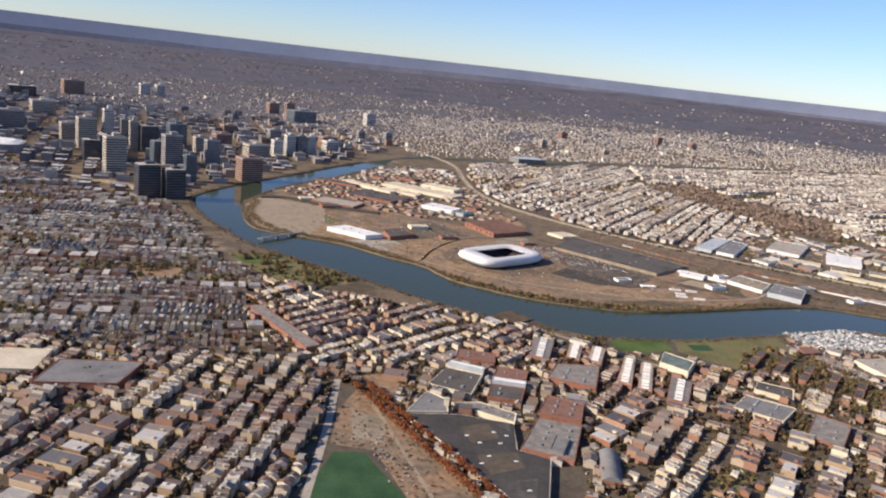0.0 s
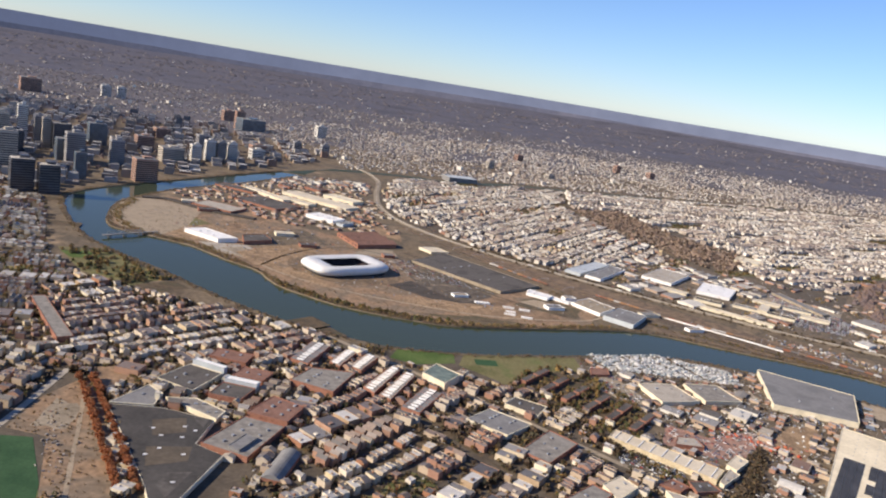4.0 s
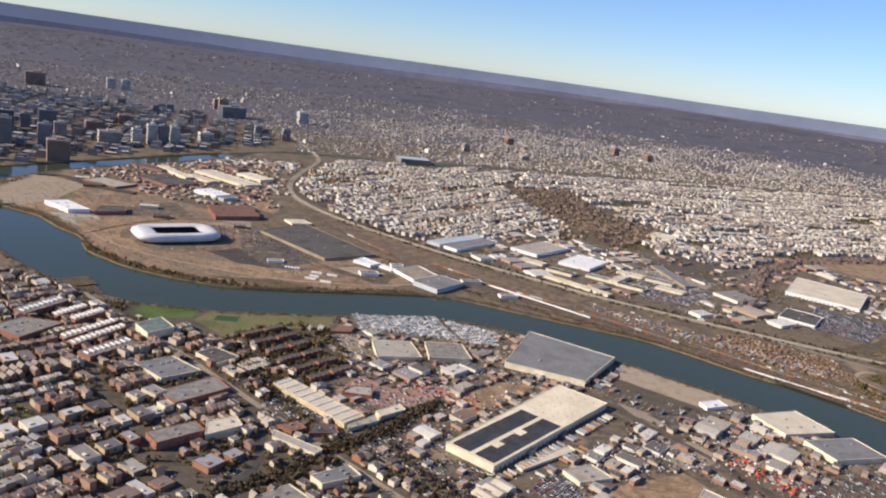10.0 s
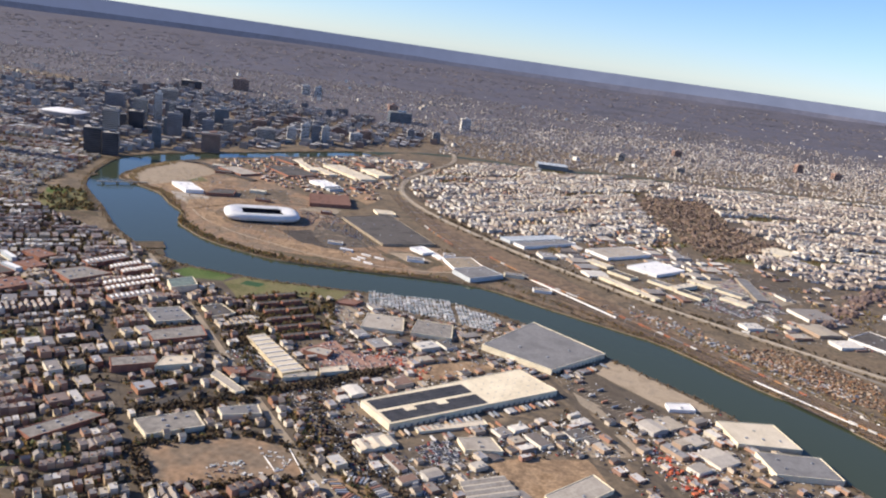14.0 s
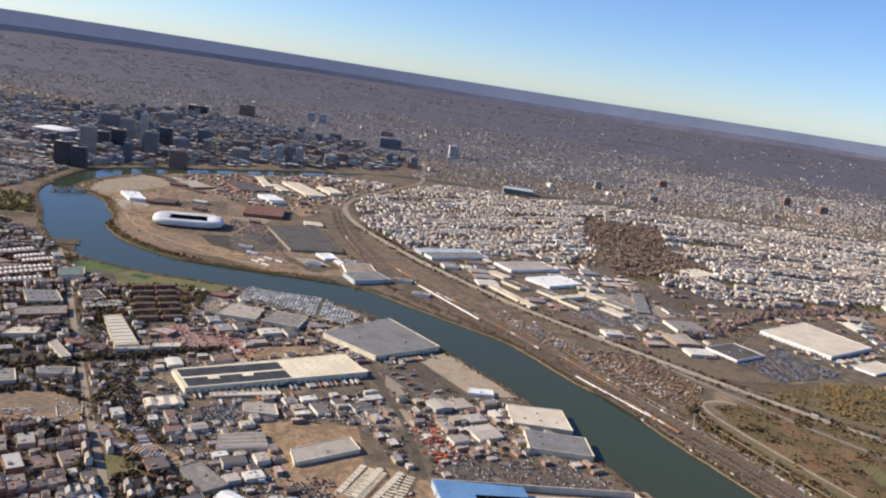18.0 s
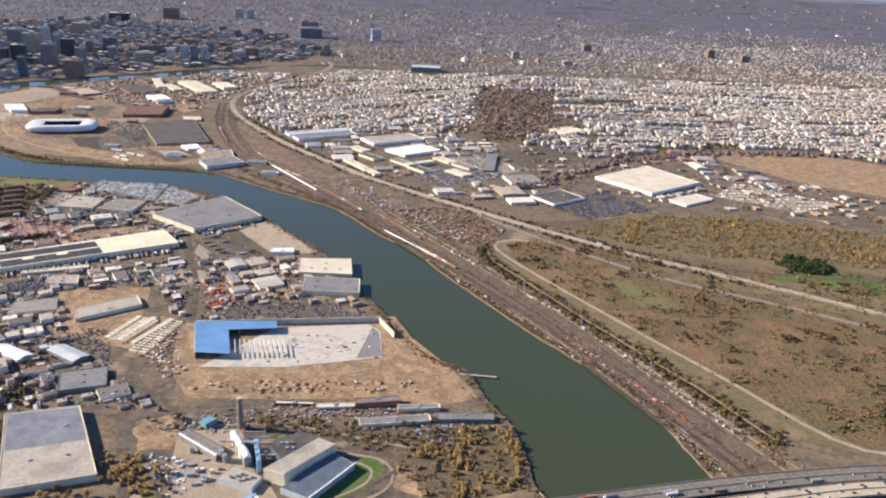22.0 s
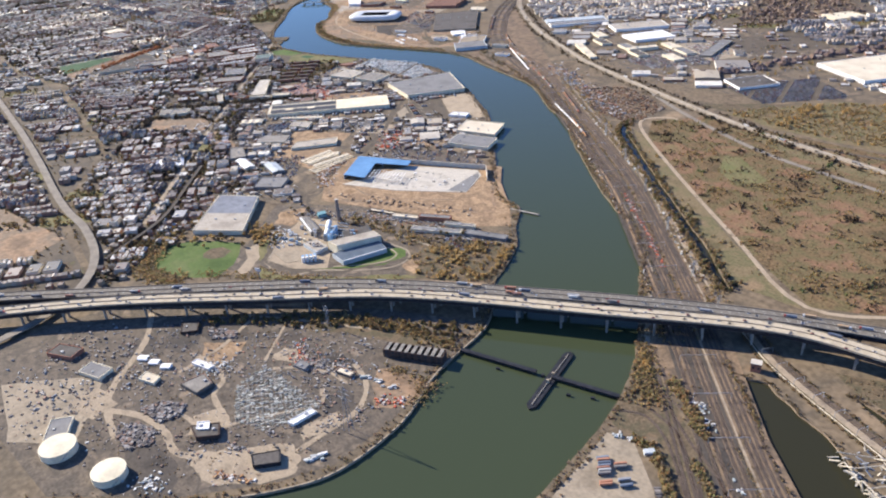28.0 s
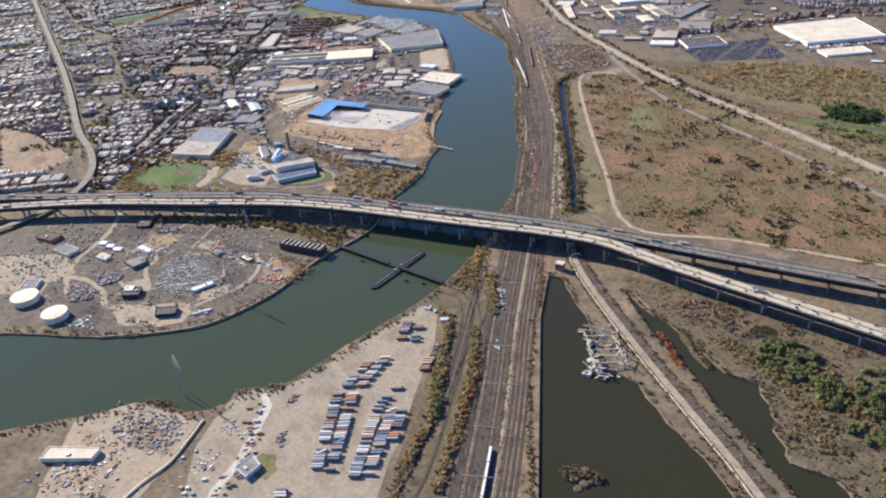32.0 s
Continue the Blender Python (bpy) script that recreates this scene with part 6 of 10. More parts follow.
patch("lawn", [(606, 242), (614, 250), (622, 244), (616, 222), (610, 212), (596, 196), (606, 206), (612, 236)], M_GRASS, 0.1, "green lawn round the power plant", "grass")
road("driveway", [(596, 192), (612, 208), (619, 230), (625, 244), (623, 252), (613, 254), (600, 250)], 1.6, M_ASPH, 0.14, "grey curving driveway of the power plant")
road("driveway", [(560, 192), (574, 182), (590, 188), (596, 192)], 1.4, M_ASPH, 0.14, "grey curving driveway of the power plant")
solid("gas_pad", Mesh().prism([(566, 190), (582, 190), (586, 200), (572, 203)], 0.05, 0.2), M_LOTC, "grey gravel pad inside a kerb", "pad", "structure")
sb_ = thing("billboard", "white billboard on a post beside the highway", "billboard", (588, 171, 0), 0.4)
part("post", Mesh().box(0, 0, 0, 0.35, 0.35, 5.0), M_GALV, sb_)
part("board", Mesh().box(0, 0, 5.0, 3.6, 0.3, 1.7), M_WHITE, sb_)

# storage tanks, pylons
for x, y, r in ((661, 50, 7.2), (689, 62, 6.6)):
    tk = thing("storage_tank", "round cream oil storage tank", "tank", (x, y, 0), 0, "oil tanks")
    part("shell", Mesh().ngon(0, 0, 0, r, 3.4, 32), M_CREAM, tk)
    part("roof", Mesh().ngon(0, 0, 3.4, r * 0.99, 0.45, 32, 0, 0.1), M_CREAM, tk)
    part("stair", Mesh().beam((r + 0.15, -1.5, 0.2), (r + 0.15, 2.5, 3.4), 0.35, 0.12), M_GALV, tk)


def pylon(x, y, h, a):
    """A lattice power pylon with cross arms."""
    t = thing("power_pylon", "grey steel lattice power pylon", "pylon", (x, y, 0), a, "power pylons")
    w = h * 0.07
    for sx, sy in ((1, 1), (1, -1), (-1, 1), (-1, -1)):
        part("leg", Mesh().beam((sx * w, sy * w, 0), (sx * 0.12, sy * 0.12, h), 0.14, 0.14), M_GALV, t)
    for k in range(5):
        z0, z1 = h * k / 6, h * (k + 1) / 6
        k0, k1 = w * (1 - k / 6), w * (1 - (k + 1) / 6)
        part("brace", Mesh().beam((k0, k0, z0), (-k1, k1, z1), 0.09, 0.09).beam((-k0, -k0, z0), (k1, -k1, z1), 0.09, 0.09), M_GALV, t)
    for z, l in ((0.74, 0.17), (0.85, 0.14), (0.95, 0.1)):
        part("cross_arm", Mesh().beam((-h * l, 0, h * z), (h * l, 0, h * z), 0.16, 0.16), M_GALV, t)


for x, y, h, a in ((727, 145, 22, 0.3), (790, 104, 20, 0.3), (655, 176, 12, 0.3), (770, 322, 9, 0.9), (742, 340, 9, 0.9), (700, 372, 9, 0.9), (656, 405, 9, 0.9), (612, 436, 9, 0.9), (566, 466, 9, 0.9)):
    pylon(x, y, h, a)


def mast(x, y, a, w):
    """A catenary portal over the tracks."""
    t = thing("catenary_portal", "thin grey steel catenary portal over the tracks", "portal", (x, y, 0), a, "catenary portals")
    for s in (-1, 1):
        part("post", Mesh().box(0, s * w / 2, 0, 0.16, 0.16, 3.2), M_GALV, t)
    part("beam", Mesh().beam((0, -w / 2, 3.1), (0, w / 2, 3.1), 0.14, 0.2), M_GALV, t)


for p, a in along(rl, 26, 20):
    mast(p.x, p.y, a, 15)
for p, a in along(cs, 11, 6):
    mast(p.x, p.y, a, 5)

# ---- town quarters ----
KEEP_OFF += [MEADOW, FIELD, LOT, [(-160, 700), (-148, 645), (-112, 602), (-24, 562), (52, 502), (112, 487), (242, 528), (262, 590), (212, 624), (108, 640), (60, 690), (-20, 720), (-140, 760)],
             [(-134, 526), (-105, 538), (-40, 490), (-60, 457), (-98, 476)], [(110, 426), (205, 452), (184, 402), (146, 404), (112, 410)], [(-33, 205), (-33, 325), (-14, 326), (44, 205)],
             [(400, 467), (472, 430), (448, 403), (394, 418)], [(842, 312), (1150, 260), (1150, 420), (830, 318)], [(378, 300), (420, 330), (470, 300), (440, 255)], [(640, 905), (760, 830), (1000, 850), (950, 970), (740, 985)],
             [(555, 620), (610, 598), (655, 660), (600, 692)], [(560, 105), (660, 205), (716, 205), (744, 131), (690, 20), (560, 20)], [(228, 470), (280, 492), (326, 482), (330, 452), (236, 446)], [(-215, 690), (-150, 600), (-122, 566), (-142, 560), (-226, 680)]]
KEEP_OFF += [[(110, 428), (152, 436), (222, 460), (226, 436), (192, 421), (175, 392), (148, 402), (124, 402), (108, 408)]]
DIRT_LOTS = [[(-179, 464), (-153, 479), (-141, 462), (-164, 440)], [(-26, 333), (-14, 342), (1, 327), (-8, 312)], [(255, 224), (284, 257), (309, 258), (323, 241), (278, 203)], [(331, 56), (376, 80), (455, 101), (470, 71), (440, 50)]]
KEEP_OFF += DIRT_LOTS
# open yards among the works
LORRY_YARD = [(335, 297), (351, 324), (365, 347), (388, 388), (401, 383), (391, 356), (372, 330), (352, 300), (347, 286)]
CAR_YARD = [(348, 286), (353, 300), (364, 311), (371, 291), (361, 278)]
RED_YARD = [(250, 350), (258, 376), (277, 366), (305, 382), (313, 370), (303, 366), (290, 348), (274, 342)]
DIRT_YARD = [(314, 356), (314, 377), (333, 399), (353, 404), (338, 381), (322, 352)]
STRIPE_YARD = [(391, 404), (398, 412), (405, 421), (443, 394), (431, 387), (415, 377), (403, 386)]
RIVER_YARD = [(466, 340), (485, 342), (528, 371), (542, 364), (551, 358), (526, 343), (480, 312)]
SHOP_YARD = [(437, 630), (443, 695), (465, 762), (493, 718), (509, 670), (477, 625)]
TRAILER_YARD = [(330, 250), (342, 258), (352, 256), (368, 250), (380, 250), (376, 244), (364, 239), (352, 238), (341, 241)]
FLATS_LAND = [(180, 402), (200, 432), (216, 424), (256, 384), (238, 352)]
VAN_YARD = [(221, 322), (227, 337), (253, 326), (251, 317), (242, 311)]
PLANT_LOT = [(224, 416), (231, 450), (243, 432), (256, 404), (249, 393), (241, 396)]
KEEP_OFF += [FLATS_LAND, VAN_YARD, PLANT_LOT, LORRY_YARD, CAR_YARD, RED_YARD, DIRT_YARD, STRIPE_YARD, RIVER_YARD, SHOP_YARD, TRAILER_YARD]
HILLWOOD = [(318, 1124), (402, 1178), (450, 1010), (510, 945), (440, 812), (405, 860), (380, 940), (330, 1030)]
KEEP_OFF += [HILLWOOD]

gable_t = Mesh()
gable_t.add([(-.5, -.5, 0), (.5, -.5, 0), (.5, .5, 0), (-.5, .5, 0), (-.5, -.5, 1), (.5, -.5, 1), (.5, .5, 1), (-.5, .5, 1), (0, -.5, 1.26), (0, .5, 1.26)], [(0, 1, 5, 4), (1, 2, 6, 5), (2, 3, 7, 6), (3, 0, 4, 7), (4, 5, 8), (6, 7, 9)], 0)
gable_t.add([(-.56, -.54, .94), (.56, -.54, .94), (.56, .54, .94), (-.56, .54, .94), (0, -.54, 1.3), (0, .54, 1.3)], [(1, 2, 5, 4), (3, 0, 4, 5), (0, 3, 2, 1)], 1)
cross_t = Mesh()
cross_t.add([(-.5, -.5, 0), (.5, -.5, 0), (.5, .5, 0), (-.5, .5, 0), (-.5, -.5, 1), (.5, -.5, 1), (.5, .5, 1), (-.5, .5, 1), (-.5, 0, 1.3), (.5, 0, 1.3)], [(0, 1, 5, 4), (1, 2, 6, 5), (2, 3, 7, 6), (3, 0, 4, 7), (5, 6, 9), (7, 4, 8)], 0)
cross_t.add([(-.54, -.56, .94), (.54, -.56, .94), (.54, .56, .94), (-.54, .56, .94), (-.54, 0, 1.34), (.54, 0, 1.34)], [(0, 1, 5, 4), (2, 3, 4, 5), (0, 3, 2, 1)], 1)
flat_t = Mesh()
flat_t.add([(-.5, -.5, 0), (.5, -.5, 0), (.5, .5, 0), (-.5, .5, 0), (-.5, -.5, 1.05), (.5, -.5, 1.05), (.5, .5, 1.05), (-.5, .5, 1.05)], [(0, 1, 5, 4), (1, 2, 6, 5), (2, 3, 7, 6), (3, 0, 4, 7)], 0)
flat_t.add([(-.47, -.47, 1), (.47, -.47, 1), (.47, .47, 1), (-.47, .47, 1)], [(0, 1, 2, 3)], 2)
flat_t.add([(.1, .1, 1), (.3, .1, 1), (.3, .25, 1), (.1, .25, 1), (.1, .1, 1.2), (.3, .1, 1.2), (.3, .25, 1.2), (.1, .25, 1.2)], [(4, 5, 6, 7), (0, 1, 5, 4), (1, 2, 6, 5), (2, 3, 7, 6), (3, 0, 4, 7)], 0)
HOUSE_T, HOUSE_M = [gable_t, flat_t, cross_t], [M_WALL_I, M_ROOF_I, M_FLAT_I]


def lattice(poly, turn, pitch, period, cross, jitter=0.25, rows=(0.27, 0.73)):
    """House places in rows back to back between parallel streets."""
    P = np.array(poly, float)
    c, s = math.cos(turn), math.sin(turn)
    st = np.stack([P[:, 0] * c + P[:, 1] * s, -P[:, 0] * s + P[:, 1] * c], 1)
    (s0, r0), (s1, r1) = st.min(0), st.max(0)
    out = []
    for base in np.arange(r0, r1, period):
        for k in rows:
            x = np.arange(s0, s1, pitch)
            x = x[(x - s0) % cross > 4.2]
            out.append(np.stack([x, np.full(len(x), base + k * period)], 1))
    q = np.concatenate(out) + rng.uniform(-jitter, jitter, (sum(len(o) for o in out), 2))
    w = np.stack([q[:, 0] * c - q[:, 1] * s, q[:, 0] * s + q[:, 1] * c], 1)
    return w[inside(w, poly)]


for t in HOUSE_T[:]:
    u = Mesh()
    u.v, u.f, u.m = list(t.v), list(t.f), [{0: 3, 1: 4, 2: 4}[k] for k in t.m]
    HOUSE_T.append(u)
HOUSE_M += [M_WALL_B, M_ROOF_B]
yards, asphalt, green = Mesh(), Mesh(), Mesh()
TREE_SPOTS, CAR_SPOTS, HOUSE_XY = [], [], []


def quarter(name, poly, turn, mix, depth=15.0, street=2.3, size=1.0, label="", things=0, kinds=(0.66, 0.24, 0.04, 0.02, 0.04), brick=0.3, pitch=2.9, mats=None, loose=0.0):
    """A town quarter block by block: rows of like houses back to back, larger buildings, car parks, gardens."""
    P = np.array(poly, float)
    c, s = math.cos(turn), math.sin(turn)
    q = np.stack([P[:, 0] * c + P[:, 1] * s, -P[:, 0] * s + P[:, 1] * c], 1)
    (s0, r0), (s1, r1) = q.min(0), q.max(0)
    spots = []
    r = r0
    while r < r1:
        d = depth * rng.uniform(0.85, 1.2)
        x = s0 + rng.uniform(-20, 0)
        while x < s1:
            length = rng.uniform(26, 70) * size
            cx, cy = x + length / 2, r + d / 2
            w = np.array([(cx * c - cy * s, cx * s + cy * c)])
            x += length + street
            if not inside(w, poly)[0]:
                continue
            kind = rng.choice(5, p=kinds)
            tilt = turn + rng.normal(0, 0.02 + 0.1 * loose)
            clear = free(w, 6)[0]
            if clear:
                (yards if kind in (0, 1) else asphalt if kind == 2 else green).box(w[0, 0], w[0, 1], 0, length, d, 0.045 if things else 0.053, turn)
            if kind == 0:
                family, hp = 3 * (rng.random() < brick), rng.choice(3, p=mix)
                hh, hd, gap = rng.uniform(2.1, 3.5), rng.uniform(4.0, 5.8), pitch * rng.uniform(0.95, 1.25)
                touch = rng.random() < 0.6
                hp = 1 if touch and rng.random() < 0.7 else hp
                for side in (-1, 1):
                    for u in np.arange(-length / 2 + 1.6, length / 2 - 1.2, gap * size):
                        if rng.random() < 0.09 + 0.12 * loose:
                            continue
                        odd = rng.random() < 0.16
                        uu, vv = u + rng.uniform(-0.15, 0.15), side * (d / 2 - hd * size / 2 - 0.5 - rng.uniform(0, 0.9 + 1.6 * loose))
                        spots.append((cx + uu, cy + vv, tilt, (rng.choice(3) if odd else hp) + (family if rng.random() < 0.85 else 0), gap * (1.0 if touch else rng.uniform(0.72, 0.86)), hd * rng.uniform(0.85, 1.1), hh * rng.uniform(0.85, 1.15), side, 0))
            elif kind == 1:
                u = -length / 2 + 1
                while u < length / 2 - 5:
                    bw = rng.uniform(4, 10.5)
                    spots.append((cx + u + bw / 2, cy + rng.uniform(-1, 1), tilt, 1 + 3 * (rng.random() < 0.4), bw * 0.9, d * rng.uniform(0.4, 0.85), rng.uniform(1.5, 3.4), 1, 1))
                    u += bw + rng.uniform(0, 3)
            elif clear:
                for k in range(int(length * d * (0.05 if kind == 2 else 0.045))):
                    uu, vv = cx + rng.uniform(-0.48, 0.48) * length, cy + rng.uniform(-0.45, 0.45) * d
                    (CAR_SPOTS if kind == 2 else TREE_SPOTS).append((uu * c - vv * s, uu * s + vv * c, tilt))
        r += d + street
    S = np.array(spots)
    S[:, 4:7] *= size
    xy = np.stack([S[:, 0] * c - S[:, 1] * s, S[:, 0] * s + S[:, 1] * c], 1)
    ok = inside(xy, poly) & free(xy, 0.8)
    for u, v in ((-0.5, -0.5), (0.5, 0.5)):
        ok &= free(np.stack([xy[:, 0] + u * S[:, 4] * c - v * S[:, 5] * s, xy[:, 1] + u * S[:, 4] * s + v * S[:, 5] * c], 1), -0.5)
    S, xy = S[ok], xy[ok]
    HOUSE_XY.append(np.concatenate([xy, S[:, 4:6], S[:, 2:3]], 1))
    n = len(S)
    near = np.zeros(n, bool)
    if things:
        near[np.argsort(xy[:, 1] + 1000 * S[:, 8])[:things]] = True
    f = ~near
    many(name, HOUSE_T, S[f, 3].astype(int), xy[f], S[f, 2] + np.where(S[f, 7] > 0, math.pi, 0), S[f, 4:7], np.full(f.sum(), 0.02), mats or HOUSE_M, label, "houses")
    return xy, S[:, 2] + np.where(S[:, 7] > 0, math.pi, 0), S[:, 3].astype(int) % 3, near


SOUTH = [(-760, -120), (300, -60), (470, 40), (548, 60), (548, 96), (420, 104), (300, 165), (84, 185), (-32, 165), (-760, 165)]
IRON_W = [(-760, 170), (-32, 170), (84, 200), (80, 350), (-60, 343), (-760, 346)]
IRON_E = [(84, 190), (300, 170), (420, 110), (540, 100), (470, 215), (330, 260), (250, 310), (226, 455), (160, 434), (110, 422), (72, 424), (80, 350)]
HARRISON = [(62, 860), (98, 815), (165, 752), (270, 690), (330, 810), (410, 815), (380, 930), (330, 1030), (305, 1130), (330, 1330), (240, 1290), (165, 1210), (60, 1175), (44, 1000)]
KEARNY = [(445, 815), (560, 800), (640, 905), (740, 990), (950, 975), (1250, 1000), (1500, 1350), (1150, 1790), (735, 1570), (430, 1385), (335, 1335), (318, 1140), (402, 1185), (455, 1010), (515, 945)]
WEST = [(-700, 560), (-420, 660), (-300, 700), (-330, 720), (-560, 900), (-900, 1200), (-1300, 1000), (-1100, 500)]
IRON_M = [(-760, 350), (-60, 345), (-95, 410), (-98, 470), (-140, 520), (-215, 668), (-300, 700), (-420, 660), (-760, 560)]
IRON_P = [(-60, 345), (78, 352), (70, 424), (50, 436), (-56, 458), (-96, 472), (-95, 410)]
h1 = quarter("town_houses", IRON_W, radians(81), [0.25, 0.6, 0.15], brick=0.4, label="dense rows of small pale town houses with brown and grey roofs", things=170, loose=0.6)
quarter("town_houses", IRON_M, radians(14), [0.3, 0.52, 0.18], label="dense rows of pale town houses beyond the market")
quarter("town_houses", IRON_P, radians(50), [0.4, 0.42, 0.18], label="rows of gabled town houses beside the park")
h2 = quarter("town_houses", IRON_E, radians(58), [0.27, 0.6, 0.13], brick=0.5, label="dense rows of small gabled town houses and flats", things=120, loose=0.6)
quarter("town_houses", HARRISON, radians(62), [0.55, 0.25, 0.2], label="rows of pale gabled houses north of the railway", mats=[M_WALL_F, M_ROOF_F, M_FLAT_F, M_WALL_F, M_ROOF_B], brick=0.15, kinds=(0.8, 0.1, 0.04, 0.03, 0.03), loose=1.0)
quarter("town_houses", KEARNY, radians(33), [0.6, 0.15, 0.25], label="far rows of pale gabled houses on a gentle slope", mats=[M_WALL_F, M_ROOF_F, M_FLAT_F, M_WALL_F, M_ROOF_B], size=1.15, brick=0.12, kinds=(0.86, 0.05, 0.02, 0.05, 0.02), loose=1.0)
quarter("town_houses", WEST, radians(20), [0.35, 0.5, 0.15], label="far rows of town houses west of the centre", size=1.3)

quarter("town_houses", SOUTH, radians(64), [0.4, 0.45, 0.15], label="dense rows of town houses and workshops below the elevated road", kinds=(0.45, 0.33, 0.12, 0.05, 0.05))
solid("town_block", yards, M_BLOCK, "raised brown back yards of the town blocks", "yard", "structure")
solid("town_block", asphalt, M_ASPHYARD, "worn asphalt car parks between the blocks", "car park", "structure")
solid("town_block", green, M_ROUGHGRASS, "small rough green lots between the blocks", "green", "structure")
for q in (IRON_W, IRON_M, IRON_P, IRON_E, HARRISON, KEARNY, SOUTH):
    patch("street", q, M_ASPH, 0.022 if q is SOUTH else 0.012, "grey asphalt streets between the town blocks", "street")

# the nearest houses, each a thing with its own parts
protos = []
_h = random.Random(5)
for i in range(12):
    w, d, h = _h.uniform(2.3, 2.9), _h.uniform(4.0, 5.6), _h.uniform(2.1, 3.1)
    kind = i % 3
    lb = ("pale gabled wooden town house with a porch", "flat-roofed brick town house with a rear wing", "cross-gabled town house with a chimney")[kind]
    t = thing("town_house", lb, "house", (0, 0, -500), 0, "town houses near the flight line")
    part("wall", Mesh().box(0, 0, 0, w, d, h).box(0.25, d / 2 + 0.55, 0, w * 0.55, 1.1, h * 0.62), M_WALL_O, t)
    if kind == 0:
        part("roof", Mesh().gable(0, 0, h, w, d, 1.0), M_ROOF_O, t)
    elif kind == 1:
        part("roof", Mesh().box(0, 0, h, w * 0.92, d * 0.94, 0.08), M_FLAT_O, t)
        part("cornice", Mesh().box(0, -d / 2 - 0.08, h - 0.2, w, 0.16, 0.32), M_WALL_O, t)
        part("stair_head", Mesh().box(0.4, 0.6, h + 0.05, 0.8, 0.9, 0.55), M_WALL_O, t)
    else:
        part("roof", Mesh().gable(0, 0, h, d, w, 0.9, 1.5708), M_ROOF_O, t)
    part("chimney", Mesh().box(w * 0.3, -d * 0.1, h, 0.3, 0.3, 1.2), M_BRICK, t)
    part("porch", Mesh().box(0, -d / 2 - 0.4, 0, w * 0.8, 0.8, 0.9, 0, 0, 0.9), M_ROOF_O, t)
    protos.append(t)
used = [False] * 12
for xy, ang, pick, near in (h1, h2):
    for i in np.nonzero(near)[0]:
        k = int(pick[i]) + 3 * _h.randrange(4)
        flip = math.pi * _h.randrange(2)
        m = pose(xy[i][0], xy[i][1], 0, 0, 0, math.degrees(ang[i] + flip))
        if used[k]:
            copy_thing(protos[k], m)
        else:
            protos[k].matrix_basis, used[k] = m, True

# ---- works quarters ----
M_WWALL = mat("works_wall", [(0.5, 0.45, 0.36), (0.6, 0.57, 0.5), (0.28, 0.15, 0.1), (0.66, 0.62, 0.54), (0.42, 0.4, 0.37), (0.34, 0.25, 0.18)], var="object", amount=0.15)
M_WROOF = mat("works_roof", [(0.24, 0.22, 0.2), (0.44, 0.4, 0.34), (0.13, 0.12, 0.11), (0.32, 0.29, 0.25), (0.38, 0.33, 0.26), (0.27, 0.26, 0.25), (0.17, 0.15, 0.135), (0.64, 0.6, 0.52), (0.21, 0.14, 0.11), (0.55, 0.52, 0.46)], var="object", amount=0.25)
WORKS, WRECTS = [], []
UNITS = [Mesh().box(0, 0, 0, 1.0, 0.8, 0.5).data("rooftop_unit", M_GALV), Mesh().box(0, 0, 0, 0.6, 0.6, 0.7).data("rooftop_unit", M_GALV), Mesh().box(0, 0, 0, 1.6, 0.5, 0.35).data("skylight", M_WHITE)]


def works(poly, turn, least, most, keep, limit, label, group, hmax=2.6):
    """Flat and low-pitched works buildings of many sizes set in yards."""
    L = lots(poly, turn, least, most)
    ok = free(L[:, :2], 2.0) & (rng.random(len(L)) < keep)
    for u, v in ((-0.38, -0.38), (0.38, -0.38), (0.38, 0.38), (-0.38, 0.38)):
        c, s = math.cos(turn), math.sin(turn)
        ok &= free(np.stack([L[:, 0] + c * u * L[:, 2] - s * v * L[:, 3], L[:, 1] + s * u * L[:, 2] + c * v * L[:, 3]], 1), 0.0)
    for x, y, lw, ld in L[ok][:limit]:
        bw, bd, h = rng.uniform(0.55, 0.9) * lw, rng.uniform(0.5, 0.86) * ld, rng.uniform(1.2, hmax)
        t = thing("works_building", label, "works building", (x + rng.uniform(-0.05, 0.05) * lw, y, 0), turn, group)
        part("wall", Mesh().box(0, 0, 0, bw, bd, h), M_WWALL, t)
        if rng.random() < 0.25:
            part("roof", Mesh().gable(0, 0, h, min(bw, bd), max(bw, bd), rng.uniform(0.4, 0.9), 0 if bd > bw else 1.5708), M_WROOF, t)
        else:
            top = part("roof", Mesh().box(0, 0, h, bw - 0.4, bd - 0.4, 0.07), M_WROOF, t)
            for k in range(int(rng.integers(0, 2 + int(bw * bd / 25)))):
                o = part("rooftop_unit", UNITS[int(rng.integers(0, 3))], None, top)
                o.location = (rng.uniform(-0.36, 0.36) * bw, rng.uniform(-0.32, 0.32) * bd, h + 0.06)
        if rng.random() < 0.45:
            sx = rng.choice([-1, 1])
            part("annex", Mesh().box(sx * bw * 0.25, -bd / 2 - ld * 0.06, 0, bw * rng.uniform(0.3, 0.5), ld * 0.12, h * rng.uniform(0.5, 0.8)), M_WROOF, t)
        WORKS.append((x, y))
        WRECTS.append((x, y, bw, bd, turn))


